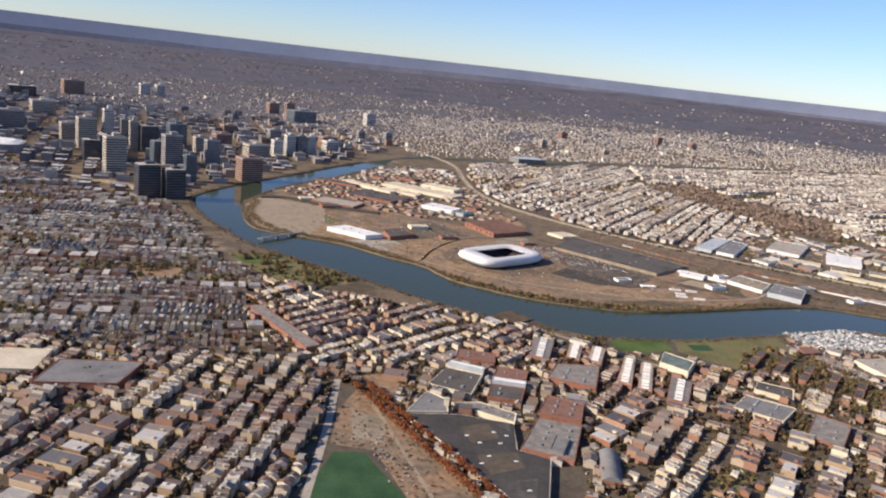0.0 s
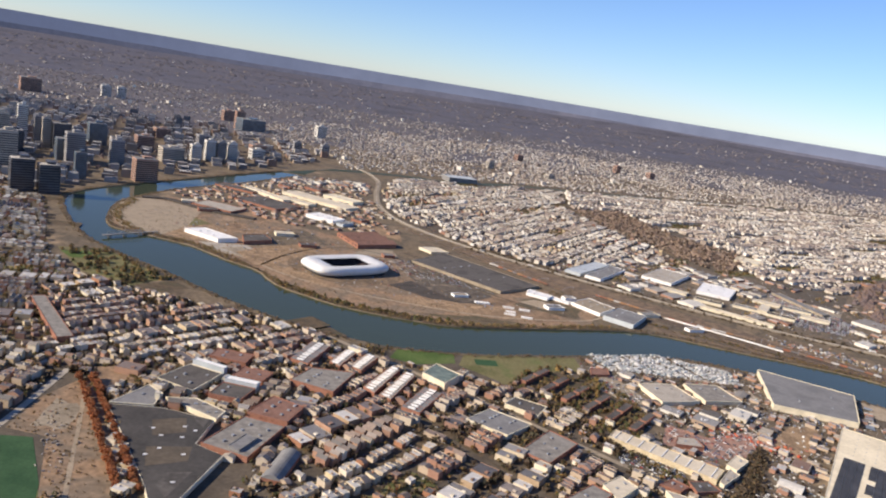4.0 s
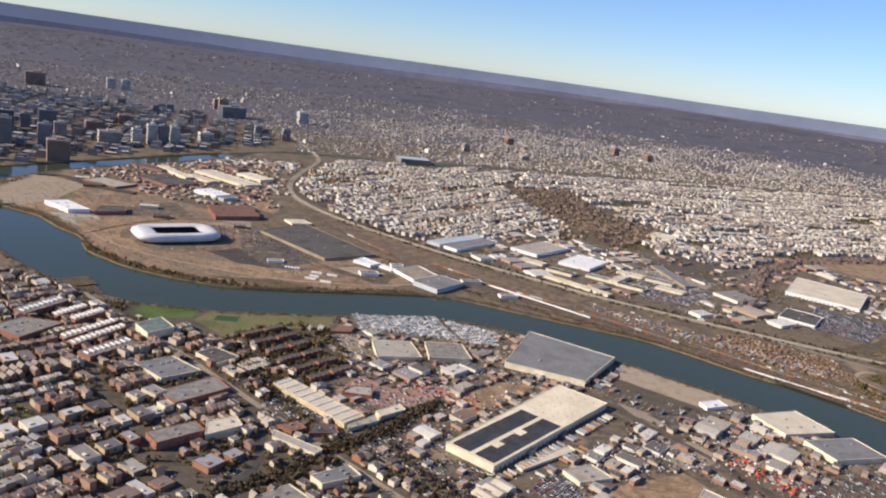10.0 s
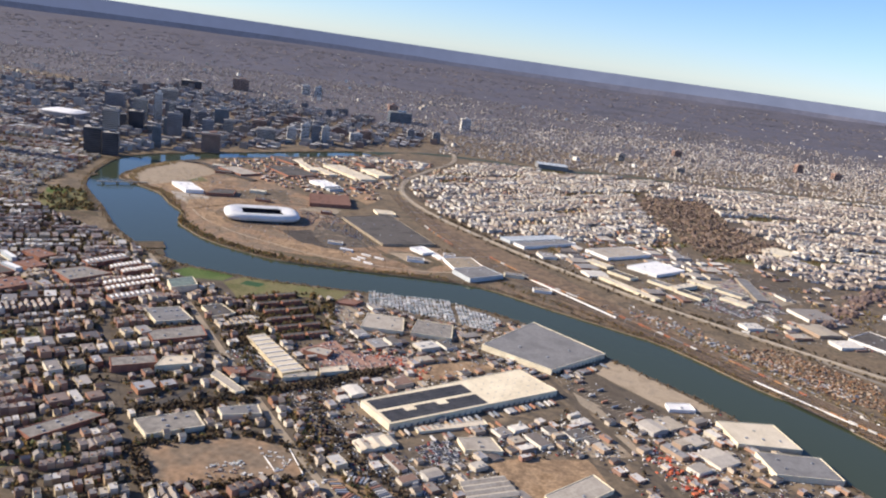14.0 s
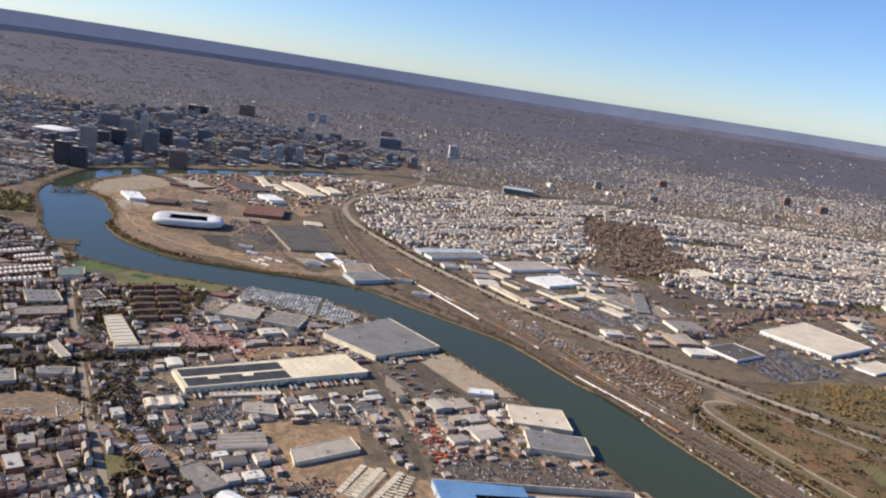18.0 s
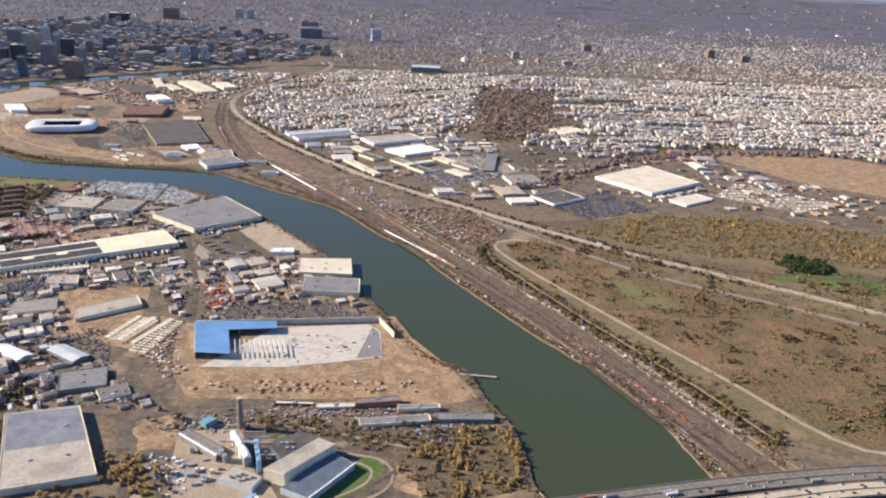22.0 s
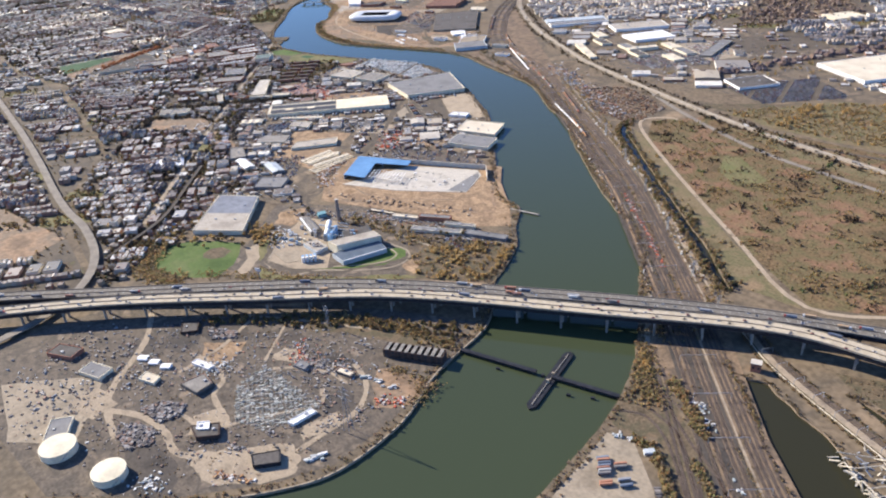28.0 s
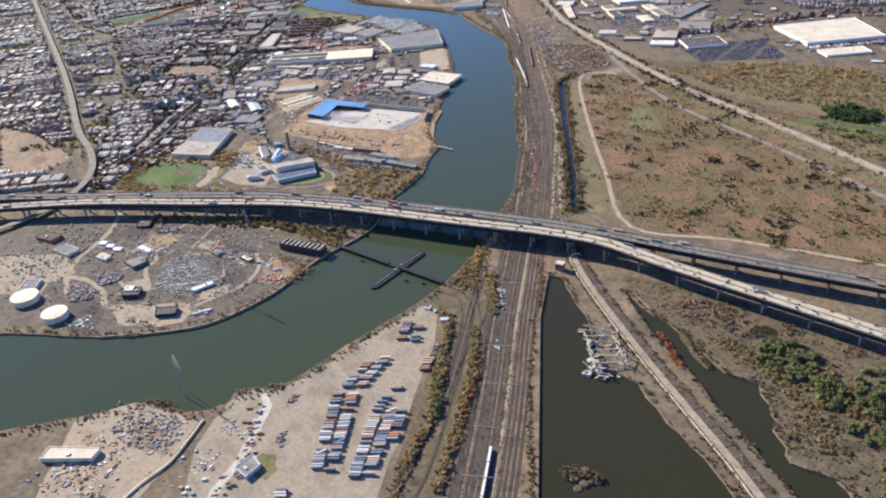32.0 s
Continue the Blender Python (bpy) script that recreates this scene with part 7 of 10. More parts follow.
works([(250, 320), (226, 455), (330, 485), (400, 460), (470, 430), (560, 350), (470, 310), (440, 250), (520, 235), (475, 215), (330, 262)], radians(57), 10, 30, 0.8, 130, "low flat-roofed works building in a crowded yard", "works by the river")
works([(230, 700), (300, 655), (500, 596), (560, 612), (520, 700), (430, 820), (330, 815)], radians(40), 14, 36, 0.85, 50, "low works building beside the railway", "works north of the railway")
works([(560, 800), (520, 700), (600, 690), (720, 700), (900, 720), (980, 830), (760, 820), (640, 900)], radians(30), 16, 44, 0.6, 30, "low pale works building beyond the marsh", "works beyond the marsh")
works([(-24, 700), (60, 735), (130, 735), (56, 870), (30, 1060), (-60, 1020), (-110, 900), (-150, 780)], radians(60), 9, 24, 0.7, 30, "flat-roofed works on the river peninsula", "works on the peninsula", 3.2)
works([(-60, 650), (20, 640), (40, 660), (-20, 700)], radians(22), 8, 16, 0.6, 10, "low works building near the stadium", "works near the stadium")

# ---- city centre ----
M_TOWERS = [mat("tower_stone", [(0.42, 0.37, 0.31), (0.48, 0.43, 0.36)], scale=0.1, amount=0.12), mat("tower_pale", [(0.6, 0.57, 0.52), (0.66, 0.63, 0.58)], scale=0.1, amount=0.1), mat("tower_brick", [(0.33, 0.2, 0.15), (0.38, 0.25, 0.19)], scale=0.1, amount=0.15),
            mat("tower_dark", [(0.05, 0.05, 0.06), (0.07, 0.07, 0.08)], rough=0.4, scale=0.1, spec=0.5), mat("tower_glass", [(0.09, 0.12, 0.15), (0.12, 0.16, 0.19)], rough=0.25, scale=0.1, spec=0.6), mat("tower_grey", [(0.26, 0.25, 0.25), (0.31, 0.3, 0.3)], scale=0.1, amount=0.12)]
T_LABEL = ["tan stone office tower with rows of windows", "pale concrete apartment tower with rows of windows", "brown brick tower block with rows of windows", "dark glass office tower with a flat roof", "blue-grey glass office tower with a flat roof", "grey concrete office tower with rows of windows"]


def tower(x, y, w, h, style, d=0.0, turn=0.64):
    t = thing("tower", T_LABEL[style], "tower", (x, y, 0), turn, "towers of the city centre")
    d = d or w * 0.75
    mt = M_TOWERS[style]
    part("shaft", Mesh().box(0, d * 0.4, 0, w, d, h), mt, t)
    part("roof", Mesh().box(0, d * 0.4, h, w - 1.2, d - 1.2, 0.3), (M_GREYROOF, M_CONC)[style == 3], t)
    part("plant_room", Mesh().box(w * 0.1, d * 0.45, h + 0.3, w * 0.4, d * 0.4, h * 0.06 + 0.6), mt, t)
    n = max(3, int(h / 2.4))
    ring = Mesh().box(0, d * 0.4, 0, w + 0.12, d + 0.12, 1.0).data("window_band", M_GLASS if style != 4 else M_TOWERS[3])
    for i in range(n):
        o = part("window_band", ring, None, t)
        o.location.z = 1.2 + (h - 2.2) * i / n
    KEEP_OFF.append([(x - w * 0.8, y - 3), (x + w * 0.8, y - 3), (x + w * 0.8, y + d * 1.2), (x - w * 0.8, y + d * 1.2)])


TOWERS_A = [(-243, 678, 19, 29, 3), (-222, 684, 17, 26, 3), (-309, 770, 19, 37.5, 0), (-386, 940, 11, 46, 1), (-354, 935, 9.5, 36, 0), (-281, 856, 19, 34, 5), (-236, 773, 10.7, 27, 4), (-245, 881, 15, 30, 5), (-186, 815, 23, 24, 2), (-216, 978, 27, 17.5, 0), (-200, 1020, 13, 21, 1),
            (-187, 1038, 13, 27, 1), (-174, 1046, 12, 27, 5), (-163, 1058, 12, 26, 1), (-230, 1147, 18, 20, 5), (-248, 1500, 46, 22, 4), (-335, 1640, 22, 21, 2)]
TOWERS_B = [(-722, 1589, 38, 27, 2), (-129, 1576, 20, 25, 1), (-117, 1273, 12, 19, 5), (-74, 1290, 13, 19, 5), (-442, 961, 19, 22, 0), (-404, 923, 20, 35, 0), (-367, 941, 9.6, 36, 5), (-337, 939, 20, 31, 3), (-340, 985, 12, 24, 5), (-289, 984, 15, 19, 0), (-278, 1047, 22, 18, 2),
            (-361, 838, 18, 22, 3), (-352, 860, 20, 26, 3), (-584, 1187, 32, 22, 0), (-535, 1004, 30, 25, 5), (-750, 1447, 44, 18, 3), (-307, 1191, 22, 15, 2)]
TOWERS_C = [(-143, 1121, 20, 15, 1), (214, 1531, 14, 14, 0), (292, 1785, 18, 15, 2), (544, 1907, 16, 18, 2), (-329, 1018, 22, 28, 4), (-297, 868, 20, 24, 4), (-280, 1525, 17, 33, 2), (-155, 1172, 22, 15, 2), (620, 1880, 18, 15, 2), (330, 1500, 16, 10, 0), (-640, 1750, 20, 24, 1), (-610, 1760, 18, 24, 1)]
for row in TOWERS_A + TOWERS_B + TOWERS_C:
    tower(*row)
arena = thing("arena", "wide grey indoor arena with a white roof", "arena", (-470, 845, 0), 0.3)
part("bowl", Mesh().prism(superring(30, 24, 40), 0, 9), M_TOWERS[5], arena)
part("roof", Mesh().prism(superring(27, 21, 40), 9, 11, 0, 0.75), M_WHITE, arena, "shallow white roof")
part("glazed_front", Mesh().box(0, -22, 0, 30, 3, 7), M_GLASS, arena)
KEEP_OFF.append([(-505, 815), (-435, 815), (-435, 875), (-505, 875)])
solid("causeway_road", band(smooth([(-520, 742), (-380, 735), (-300, 728), (-250, 700)], 5), 7, 2.0, 2.0), M_TRACK, "pale raised railway viaduct in the city centre", "viaduct", "structure")
CENTRE = [(-235, 700), (-205, 810), (-140, 1000), (-95, 1120), (-60, 1300), (-300, 1500), (-800, 1450), (-900, 1050), (-560, 800), (-330, 690)]
xy = lattice(CENTRE, radians(20), 15, 34, 60, 2.5)
xy = xy[free(xy, 4) & (rng.random(len(xy)) < 0.85)]
n = len(xy)
many("city_blocks", [flat_t], np.zeros(n, int), xy, np.full(n, radians(20)), np.stack([rng.uniform(8, 14, n), rng.uniform(8, 14, n), rng.gamma(1.8, 1.6, n) + 2.4], 1), np.zeros(n), [mat("city_walls", [(0.28, 0.24, 0.2), (0.4, 0.36, 0.31), (0.24, 0.16, 0.12), (0.14, 0.14, 0.145), (0.33, 0.31, 0.29)], var="island", amount=0.15), M_ROOF_I, M_FLAT_I], "mid-rise brick and stone blocks of the city centre", "buildings")

# ---- far suburbs ----
def on_hills(n):
    """Scattered places on the hills with their heights."""
    a, r = rng.uniform(radians(-60), radians(80), n), 2700 + 1500 * np.sqrt(rng.random(n))
    xy = np.stack([520 - r * np.sin(a), -20 + r * np.cos(a)], 1)
    return xy, np.array([hill(x, y) for x, y in xy])


def sprinkle(n, poly, power=1.0):
    P = np.array(poly, float)
    lo, hi = P.min(0), P.max(0)
    q = lo + (hi - lo) * rng.random((n, 2))
    return q[inside(q, poly)]


FAR = [(-2300, 1100), (-900, 1250), (-300, 1520), (-60, 1300), (-30, 1180), (240, 1330), (735, 1610), (1150, 1830), (1600, 1400), (3000, 1600), (3000, 3600), (-2300, 3600)]
xy = sprinkle(80000, FAR)
cl = np.array([noise.noise((x * 0.006, y * 0.0035, 7.0)) + 0.5 * noise.noise((x * 0.02, y * 0.012, 3.0)) for x, y in xy])
dist = np.hypot(xy[:, 0] - 500, xy[:, 1])
xy = xy[(rng.random(len(xy)) < np.clip(0.55 + 1.1 * cl, 0.05, 1) * np.clip(1.7 - dist / 2000, 0.1, 1))]
n = len(xy)
big = rng.random(n) < 0.02
k = np.where(big, rng.uniform(1.4, 3.0, n), rng.uniform(0.55, 0.95, n))
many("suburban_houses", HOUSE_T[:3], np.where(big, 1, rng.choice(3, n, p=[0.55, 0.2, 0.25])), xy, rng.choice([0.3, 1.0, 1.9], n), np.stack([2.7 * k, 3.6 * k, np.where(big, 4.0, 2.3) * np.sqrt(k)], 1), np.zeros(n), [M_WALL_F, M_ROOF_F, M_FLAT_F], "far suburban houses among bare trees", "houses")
NEARFAR = [(-60, 1310), (-30, 1190), (240, 1335), (735, 1615), (1150, 1835), (1560, 1420), (2300, 1700), (2000, 2500), (800, 2450), (-200, 2000), (-300, 1540)]
xy = sprinkle(52000, NEARFAR)
cl = np.array([noise.noise((x * 0.008, y * 0.004, 2.0)) + 0.4 * noise.noise((x * 0.03, y * 0.02, 3.0)) for x, y in xy])
xy = xy[rng.random(len(xy)) < np.clip(0.6 + 1.2 * cl, 0.05, 1) * np.clip(2.0 - np.hypot(xy[:, 0] - 500, xy[:, 1]) / 1500, 0.15, 1)]
n = len(xy)
many("suburban_houses", HOUSE_T[:1], np.zeros(n, int), xy, rng.choice([0.3, 0.6, 1.9], n), np.stack([rng.uniform(1.7, 2.8, n), rng.uniform(2.4, 3.6, n), rng.uniform(1.7, 2.6, n)], 1), np.zeros(n), [M_WALL_F, M_ROOF_F], "close rows of far pale suburban houses", "houses")
hxy, hz = on_hills(700)
n = len(hxy)
k = rng.uniform(0.7, 1.4, n)
many("hill_houses", HOUSE_T[:3], rng.choice(3, n, p=[0.4, 0.4, 0.2]), hxy, rng.uniform(0, 3, n), np.stack([3.6 * k, 4.2 * k, 2.6 * np.sqrt(k)], 1), hz, [M_WALL_F, M_ROOF_F, M_FLAT_F], "scattered pale houses on the far hills", "houses")

# ---- trees and scrub ----
def tuft(seed, n=26, leaf=0.42, flat=1.0):
    """A crown of loose leaf clumps with gaps and an uneven outline."""
    r = random.Random(seed)
    m = Mesh()
    for i in range(n):
        z = r.uniform(-1, 1)
        a, k = r.uniform(0, 6.283), r.uniform(0.45, 1.0)
        q = math.sqrt(max(0, 1 - z * z)) * k * r.uniform(0.75, 1.15)
        c = Vector((q * math.cos(a), q * math.sin(a), (z * k * flat + 1) * 0.5 * 1.5 + 0.1))
        u = Vector((r.gauss(0, 1), r.gauss(0, 1), r.gauss(0, 0.6))).normalized() * leaf
        w = u.cross(Vector((r.gauss(0, 1), r.gauss(0, 1), r.gauss(0, 1)))).normalized() * leaf
        m.add([c - u * 0.7 - w * 0.5, c + u - w * 0.3, c + w * 1.0 + u * 0.2, c - u + w * 0.6], [(0, 1, 2, 3)])
    return m


def lump(seed):
    """A low rugged clump for distant woods."""
    r = random.Random(seed)
    m = Mesh()
    rings = []
    for k, z in ((1.0, 0.0), (0.95, 0.45), (0.55, 0.85)):
        rings.append([(k * r.uniform(0.75, 1.2) * math.cos(6.283 * j / 7 + z), k * r.uniform(0.75, 1.2) * math.sin(6.283 * j / 7 + z), z * r.uniform(0.75, 1.2)) for j in range(7)])
    m.add([p for q in rings for p in q] + [(0, 0, 1.05)], [(7 * i + j, 7 * i + (j + 1) % 7, 7 * i + 7 + (j + 1) % 7, 7 * i + 7 + j) for i in range(2) for j in range(7)] + [(14 + j, 14 + (j + 1) % 7, 21) for j in range(7)])
    return m


LUMPS = [lump(i) for i in range(6)]


def mound(seed):
    """A very low crown for woods at the horizon."""
    r = random.Random(seed)
    ring = [(r.uniform(0.75, 1.2) * math.cos(1.2566 * j), r.uniform(0.75, 1.2) * math.sin(1.2566 * j)) for j in range(5)]
    return Mesh().add([(x, y, 0) for x, y in ring] + [(x * 0.8, y * 0.8, r.uniform(0.5, 0.8)) for x, y in ring] + [(0.1, 0.1, 1.0)], [(j, (j + 1) % 5, 5 + (j + 1) % 5, 5 + j) for j in range(5)] + [(5 + j, 5 + (j + 1) % 5, 10) for j in range(5)])


MOUNDS = [mound(i) for i in range(5)]
TUFTS = []
for i in range(6):
    t_ = tuft(i, 22, 0.36)
    core = lump(i + 20)
    t_.add([(x * 0.78, y * 0.78, z * 1.15) for x, y, z in core.v], core.f)
    TUFTS.append(t_)


MINI = [tuft(40 + i, 9, 0.6) for i in range(6)]


def grow(name, xy, lo, hi, material, label, templates=TUFTS, tall=1.0, category="trees"):
    n = len(xy)
    if not n:
        return
    s = rng.uniform(lo, hi, n)
    many(name, templates, rng.integers(0, len(templates), n), xy, rng.uniform(0, 6.28, n), np.stack([s, s * rng.uniform(0.8, 1.2, n), s * tall * rng.uniform(0.8, 1.3, n)], 1), np.zeros(n) - 0.05, [material], label, category)


def near_line(line, n, spread, shift=0.0):
    pts = along(smooth(line, 4) if len(line) > 2 else line, 1.0)
    i = rng.integers(0, len(pts), n)
    out = np.array([(pts[k][0].x - math.sin(pts[k][1]) * shift, pts[k][0].y + math.cos(pts[k][1]) * shift) for k in i])
    return out + rng.normal(0, spread, (n, 2))


def dry(xy, m=0.0):
    ok = np.ones(len(xy), bool)
    for w in [RIVER] + PONDS:
        ok &= ~inside(xy, w)
    return xy[ok]


wood = sprinkle(36000, FAR)
fr = np.array([noise.noise((x * 0.004, y * 0.003, 9.0)) for x, y in wood])
wd = np.hypot(wood[:, 0] - 500, wood[:, 1])
wood = wood[rng.random(len(wood)) < np.clip(0.3 + fr + (wd - 1500) / 1500, 0.05, 1)]
grow("woods", wood, 2.6, 6.0, M_FARWOOD, "far leafless woods among houses, tinted purple-grey for haze", MOUNDS, 0.34, "woods")
grow("woods", sprinkle(2400, HILLWOOD), 1.6, 3.0, M_HILLWOOD, "leafless brown wood on a low hill", MINI, 0.8, "woods")
grow("woods", dry(near_line([(520, 640), (537, 660), (575, 780), (640, 880), (710, 935), (832, 1010), (1000, 1080)], 500, 5)), 2.0, 3.6, M_BARE, "line of dark bare trees along a railway bank", LUMPS, 1.0, "woods")
_H = np.concatenate(HOUSE_XY)
_u, _v = (q.ravel() for q in np.meshgrid(np.linspace(-0.56, 0.56, 6), np.linspace(-0.54, 0.54, 9)))
_hx = _H[:, :1] + np.cos(_H[:, 4:]) * _u * _H[:, 2:3] - np.sin(_H[:, 4:]) * _v * _H[:, 3:4]
_hy = _H[:, 1:2] + np.sin(_H[:, 4:]) * _u * _H[:, 2:3] + np.cos(_H[:, 4:]) * _v * _H[:, 3:4]
built = np.unique((_hx // 0.8).astype(np.int64).ravel() * 100000 + (_hy // 0.8).astype(np.int64).ravel())


def clear_of_houses(xy):
    return xy[~np.isin((xy[:, 0] // 0.8).astype(np.int64) * 100000 + (xy[:, 1] // 0.8).astype(np.int64), built)]


for poly, cnt, lbl in ((IRON_W, 9000, "bare and russet trees between the houses"), (IRON_M, 7000, "bare and russet trees between the houses"), (IRON_P, 1300, "bare and russet trees between the houses"), (IRON_E, 7500, "bare and russet trees between the houses"), (HARRISON, 6500, "bare trees between the houses"), (KEARNY, 13000, "bare trees between the far houses"), (SOUTH, 5000, "bare and russet trees between the houses")):
    t_xy = sprinkle(cnt, poly)
    t_xy = clear_of_houses(t_xy[free(t_xy)])
    grow("street_trees", t_xy, 0.5, 1.3, M_LEAF_I if poly in (IRON_W, IRON_M, IRON_P, IRON_E, SOUTH) else M_BARE, lbl, MINI if poly in (IRON_W, IRON_M, IRON_P, IRON_E, SOUTH) else MOUNDS, 1.2)
grow("street_trees", dry(sprinkle(900, CENTRE)), 1.5, 3.0, M_BARE, "bare trees among the city blocks", LUMPS, 1.0)
grow("garden_trees", np.array(TREE_SPOTS)[:, :2], 0.8, 1.8, M_LEAF_I, "autumn trees on small green lots", MINI)
grow("park_trees", sprinkle(260, [(-134, 526), (-105, 536), (-40, 490), (-62, 459), (-96, 476)]), 1.2, 2.2, M_LEAF_I, "autumn trees of the riverside park")
grow("park_trees", sprinkle(330, [(184, 416), (204, 436), (226, 430), (254, 386), (238, 352), (214, 352), (178, 394)]), 1.0, 1.9, M_LEAF_I, "autumn trees among brick flats")
def clustered(poly, centres, each, spread, seed):
    """Places in loose clusters of uneven size."""
    r = np.random.default_rng(seed)
    c = sprinkle(centres, poly)
    n = (each * r.gamma(1.2, 0.8, len(c))).astype(int) + 1
    q = np.repeat(c, n, 0) + r.normal(0, 1, (n.sum(), 2)) * np.repeat(r.uniform(0.5, 1.4, len(c)) * spread, n)[:, None]
    return q[inside(q, poly)]


GOLD_LAND = [(600, 568), (650, 560), (700, 566), (790, 600), (850, 640), (840, 700), (728, 680), (650, 640)]
ms = sprinkle(15000, MEADOW)
mv = np.array([noise.noise((x * 0.025, y * 0.025, 4.0)) for x, y in ms])
grow("scrub", ms[rng.random(len(ms)) < np.clip(0.5 + 1.3 * mv, 0.08, 1)], 0.22, 0.6, M_DARKSCRUB, "low dark brown weeds in drifts over the meadow", MOUNDS, 0.8, "scrub")
grow("scrub", clustered(MEADOW, 330, 9, 3.2, 31), 0.4, 1.15, M_DARKSCRUB, "dark brown thickets on the meadow", MINI, category="scrub")
grow("golden_trees", clustered(GOLD_LAND, 60, 5, 5.0, 8), 0.8, 1.9, M_GOLD, "golden autumn trees along the marsh edge")
grow("scrub", sprinkle(5000, GOLD_LAND), 0.35, 1.1, M_THICK, "brown and russet scrub along the marsh edge", MINI, category="scrub")
grow("scrub", sprinkle(15000, MEADOW), 0.25, 0.65, M_DULL, "low dry scrub over the whole meadow", MOUNDS, 0.7, "scrub")
grow("scrub", clustered(MEADOW, 520, 14, 4.0, 1), 0.35, 0.95, M_THICK, "olive and russet bushes in loose clusters on the meadow", MINI, category="scrub")
grow("scrub", clustered(MEADOW, 150, 4, 1.6, 2), 0.45, 1.0, M_GREENS, "dark green bushes in the meadow", category="scrub")
REEDS = [(842, 312), (866, 308), (880, 310), (902, 316), (914, 311), (927, 306), (941, 296), (955, 286), (967, 288), (981, 290), (1100, 262), (1150, 420), (1000, 400), (945, 362), (880, 345), (830, 318)]
grow("reeds", sprinkle(13000, REEDS), 0.22, 0.6, M_TANREED, "tan reeds and low scrub beside the pond", MOUNDS, 0.9, "reeds")
grow("reeds", clustered([(862, 318), (870, 333), (884, 338), (904, 324), (888, 320)], 60, 10, 2.0, 3), 0.3, 0.8, mat("pink_tan_reeds", [(0.26, 0.175, 0.11), (0.22, 0.15, 0.095), (0.3, 0.21, 0.135)], var="island"), "pinkish tan reeds beside the round pond", MINI, category="reeds")
EAST = [(907, 329), (918, 341), (930, 338), (942, 342), (952, 356), (1000, 372), (1040, 330), (1030, 285), (990, 292), (978, 312), (964, 309), (953, 312), (940, 323), (928, 314), (916, 317)]
grow("green_trees", clustered(EAST, 260, 8, 3.0, 4), 0.9, 2.1, M_GREENS, "mixed green trees beside the pond")
grow("scrub", clustered(EAST, 160, 9, 3.5, 5), 0.5, 1.2, M_THICK, "russet and golden scrub among the green trees", category="scrub")
grow("scrub", near_line([(898, 316), (915, 318), (930, 316), (948, 308), (966, 300)], 420, 3.0), 0.35, 0.9, M_THICK, "dull russet scrub at the pond's edge", MINI, category="scrub")
grow("evergreen_trees", sprinkle(200, [(748, 574), (768, 568), (788, 580), (780, 598), (754, 598)]), 1.4, 2.4, M_EVER, "round grove of dark evergreen trees")
for ln, cnt in ((LEFT_BANK, 3200), (RIGHT_BANK, 3600)):
    b = near_line(ln, cnt, 1.8, 2.0 if ln is RIGHT_BANK else -2.0)
    grow("bank_scrub", dry(b), 0.22, 0.75, M_SCRUB, "dry scrub along the river bank", MINI, category="scrub")
grow("bank_scrub", dry(near_line([(20, 516), (60, 497), (112, 486), (160, 490)], 130, 2.0, 3.0)), 0.8, 1.7, M_LEAF_I, "olive bushes on the river bend", category="scrub")
for q in (POND_A, POND_B, CREEK):
    grow("bank_scrub", dry(near_line(q + q[:1], 900, 1.0)), 0.22, 0.7, M_TANREED, "brown scrub round the pond", MINI, category="scrub")
grow("scrub", dry(near_line(CREEK[:8], 330, 3.0, -3.0)), 0.8, 1.8, M_LEAF_I, "dark and golden scrub along the creek", category="scrub")
patch("wood_floor", [(622, 246), (620, 272), (640, 290), (656, 297), (668, 277), (677, 262), (660, 245), (645, 235)], M_REED, 0.058, "leaf-strewn floor of a small wood", "ground")
PLANT_WOOD = [(624, 246), (622, 272), (640, 288), (656, 296), (668, 276), (676, 262), (660, 246), (645, 236)]
grow("golden_trees", clustered(PLANT_WOOD, 75, 5, 2.4, 6), 0.6, 1.5, M_GOLD, "golden trees on the river bank beside the plant")
grow("scrub", sprinkle(420, PLANT_WOOD), 0.35, 1.0, M_THICK, "brown scrub beside the plant", MINI, category="scrub")
# thickets between the railway tracks and along the truck park
for ln, cnt, wide, lo, hi in (([(803, 226), (812, 226), (826, 217), (840, 206), (852, 196), (866, 187), (876, 175), (884, 166)], 620, 1.1, 0.35, 1.15), ([(826, 232), (847, 219), (861, 207), (874, 195), (886, 184), (902, 169)], 620, 1.1, 0.35, 1.1), ([(764, 274), (776, 264), (786, 252), (796, 248)], 420, 3.0, 0.3, 0.9), ([(790, 264), (804, 256), (820, 246)], 260, 1.4, 0.4, 1.0),
                              ([(880, 168), (900, 150), (930, 115)], 300, 1.5, 0.3, 0.9), ([(796, 292), (836, 262), (866, 238), (893, 216), (926, 193)], 420, 0.7, 0.25, 0.6), ([(830, 251), (858, 230), (880, 212), (905, 192)], 260, 0.6, 0.15, 0.4)):
    grow("rail_scrub", dry(near_line(ln, cnt, wide)), lo, hi, M_THICK, "olive, golden and russet thicket beside the railway", MINI + TUFTS[:2], category="scrub")
grow("rail_scrub", near_line([(846, 203), (858, 193), (868, 187)], 130, 1.3), 0.6, 1.4, M_GREENS, "dark green bushes beside the railway", category="scrub")
for k, cnt in ((4.9, 200), (-3.2, 420), (-6.7, 300), (14.2, 300)):
    grow("rail_scrub", dry(near_line([p[:2] for p in offset(rl, k)][::4], cnt, 0.45)), 0.15, 0.45, M_DULL, "low weeds between the tracks", MINI, category="scrub")
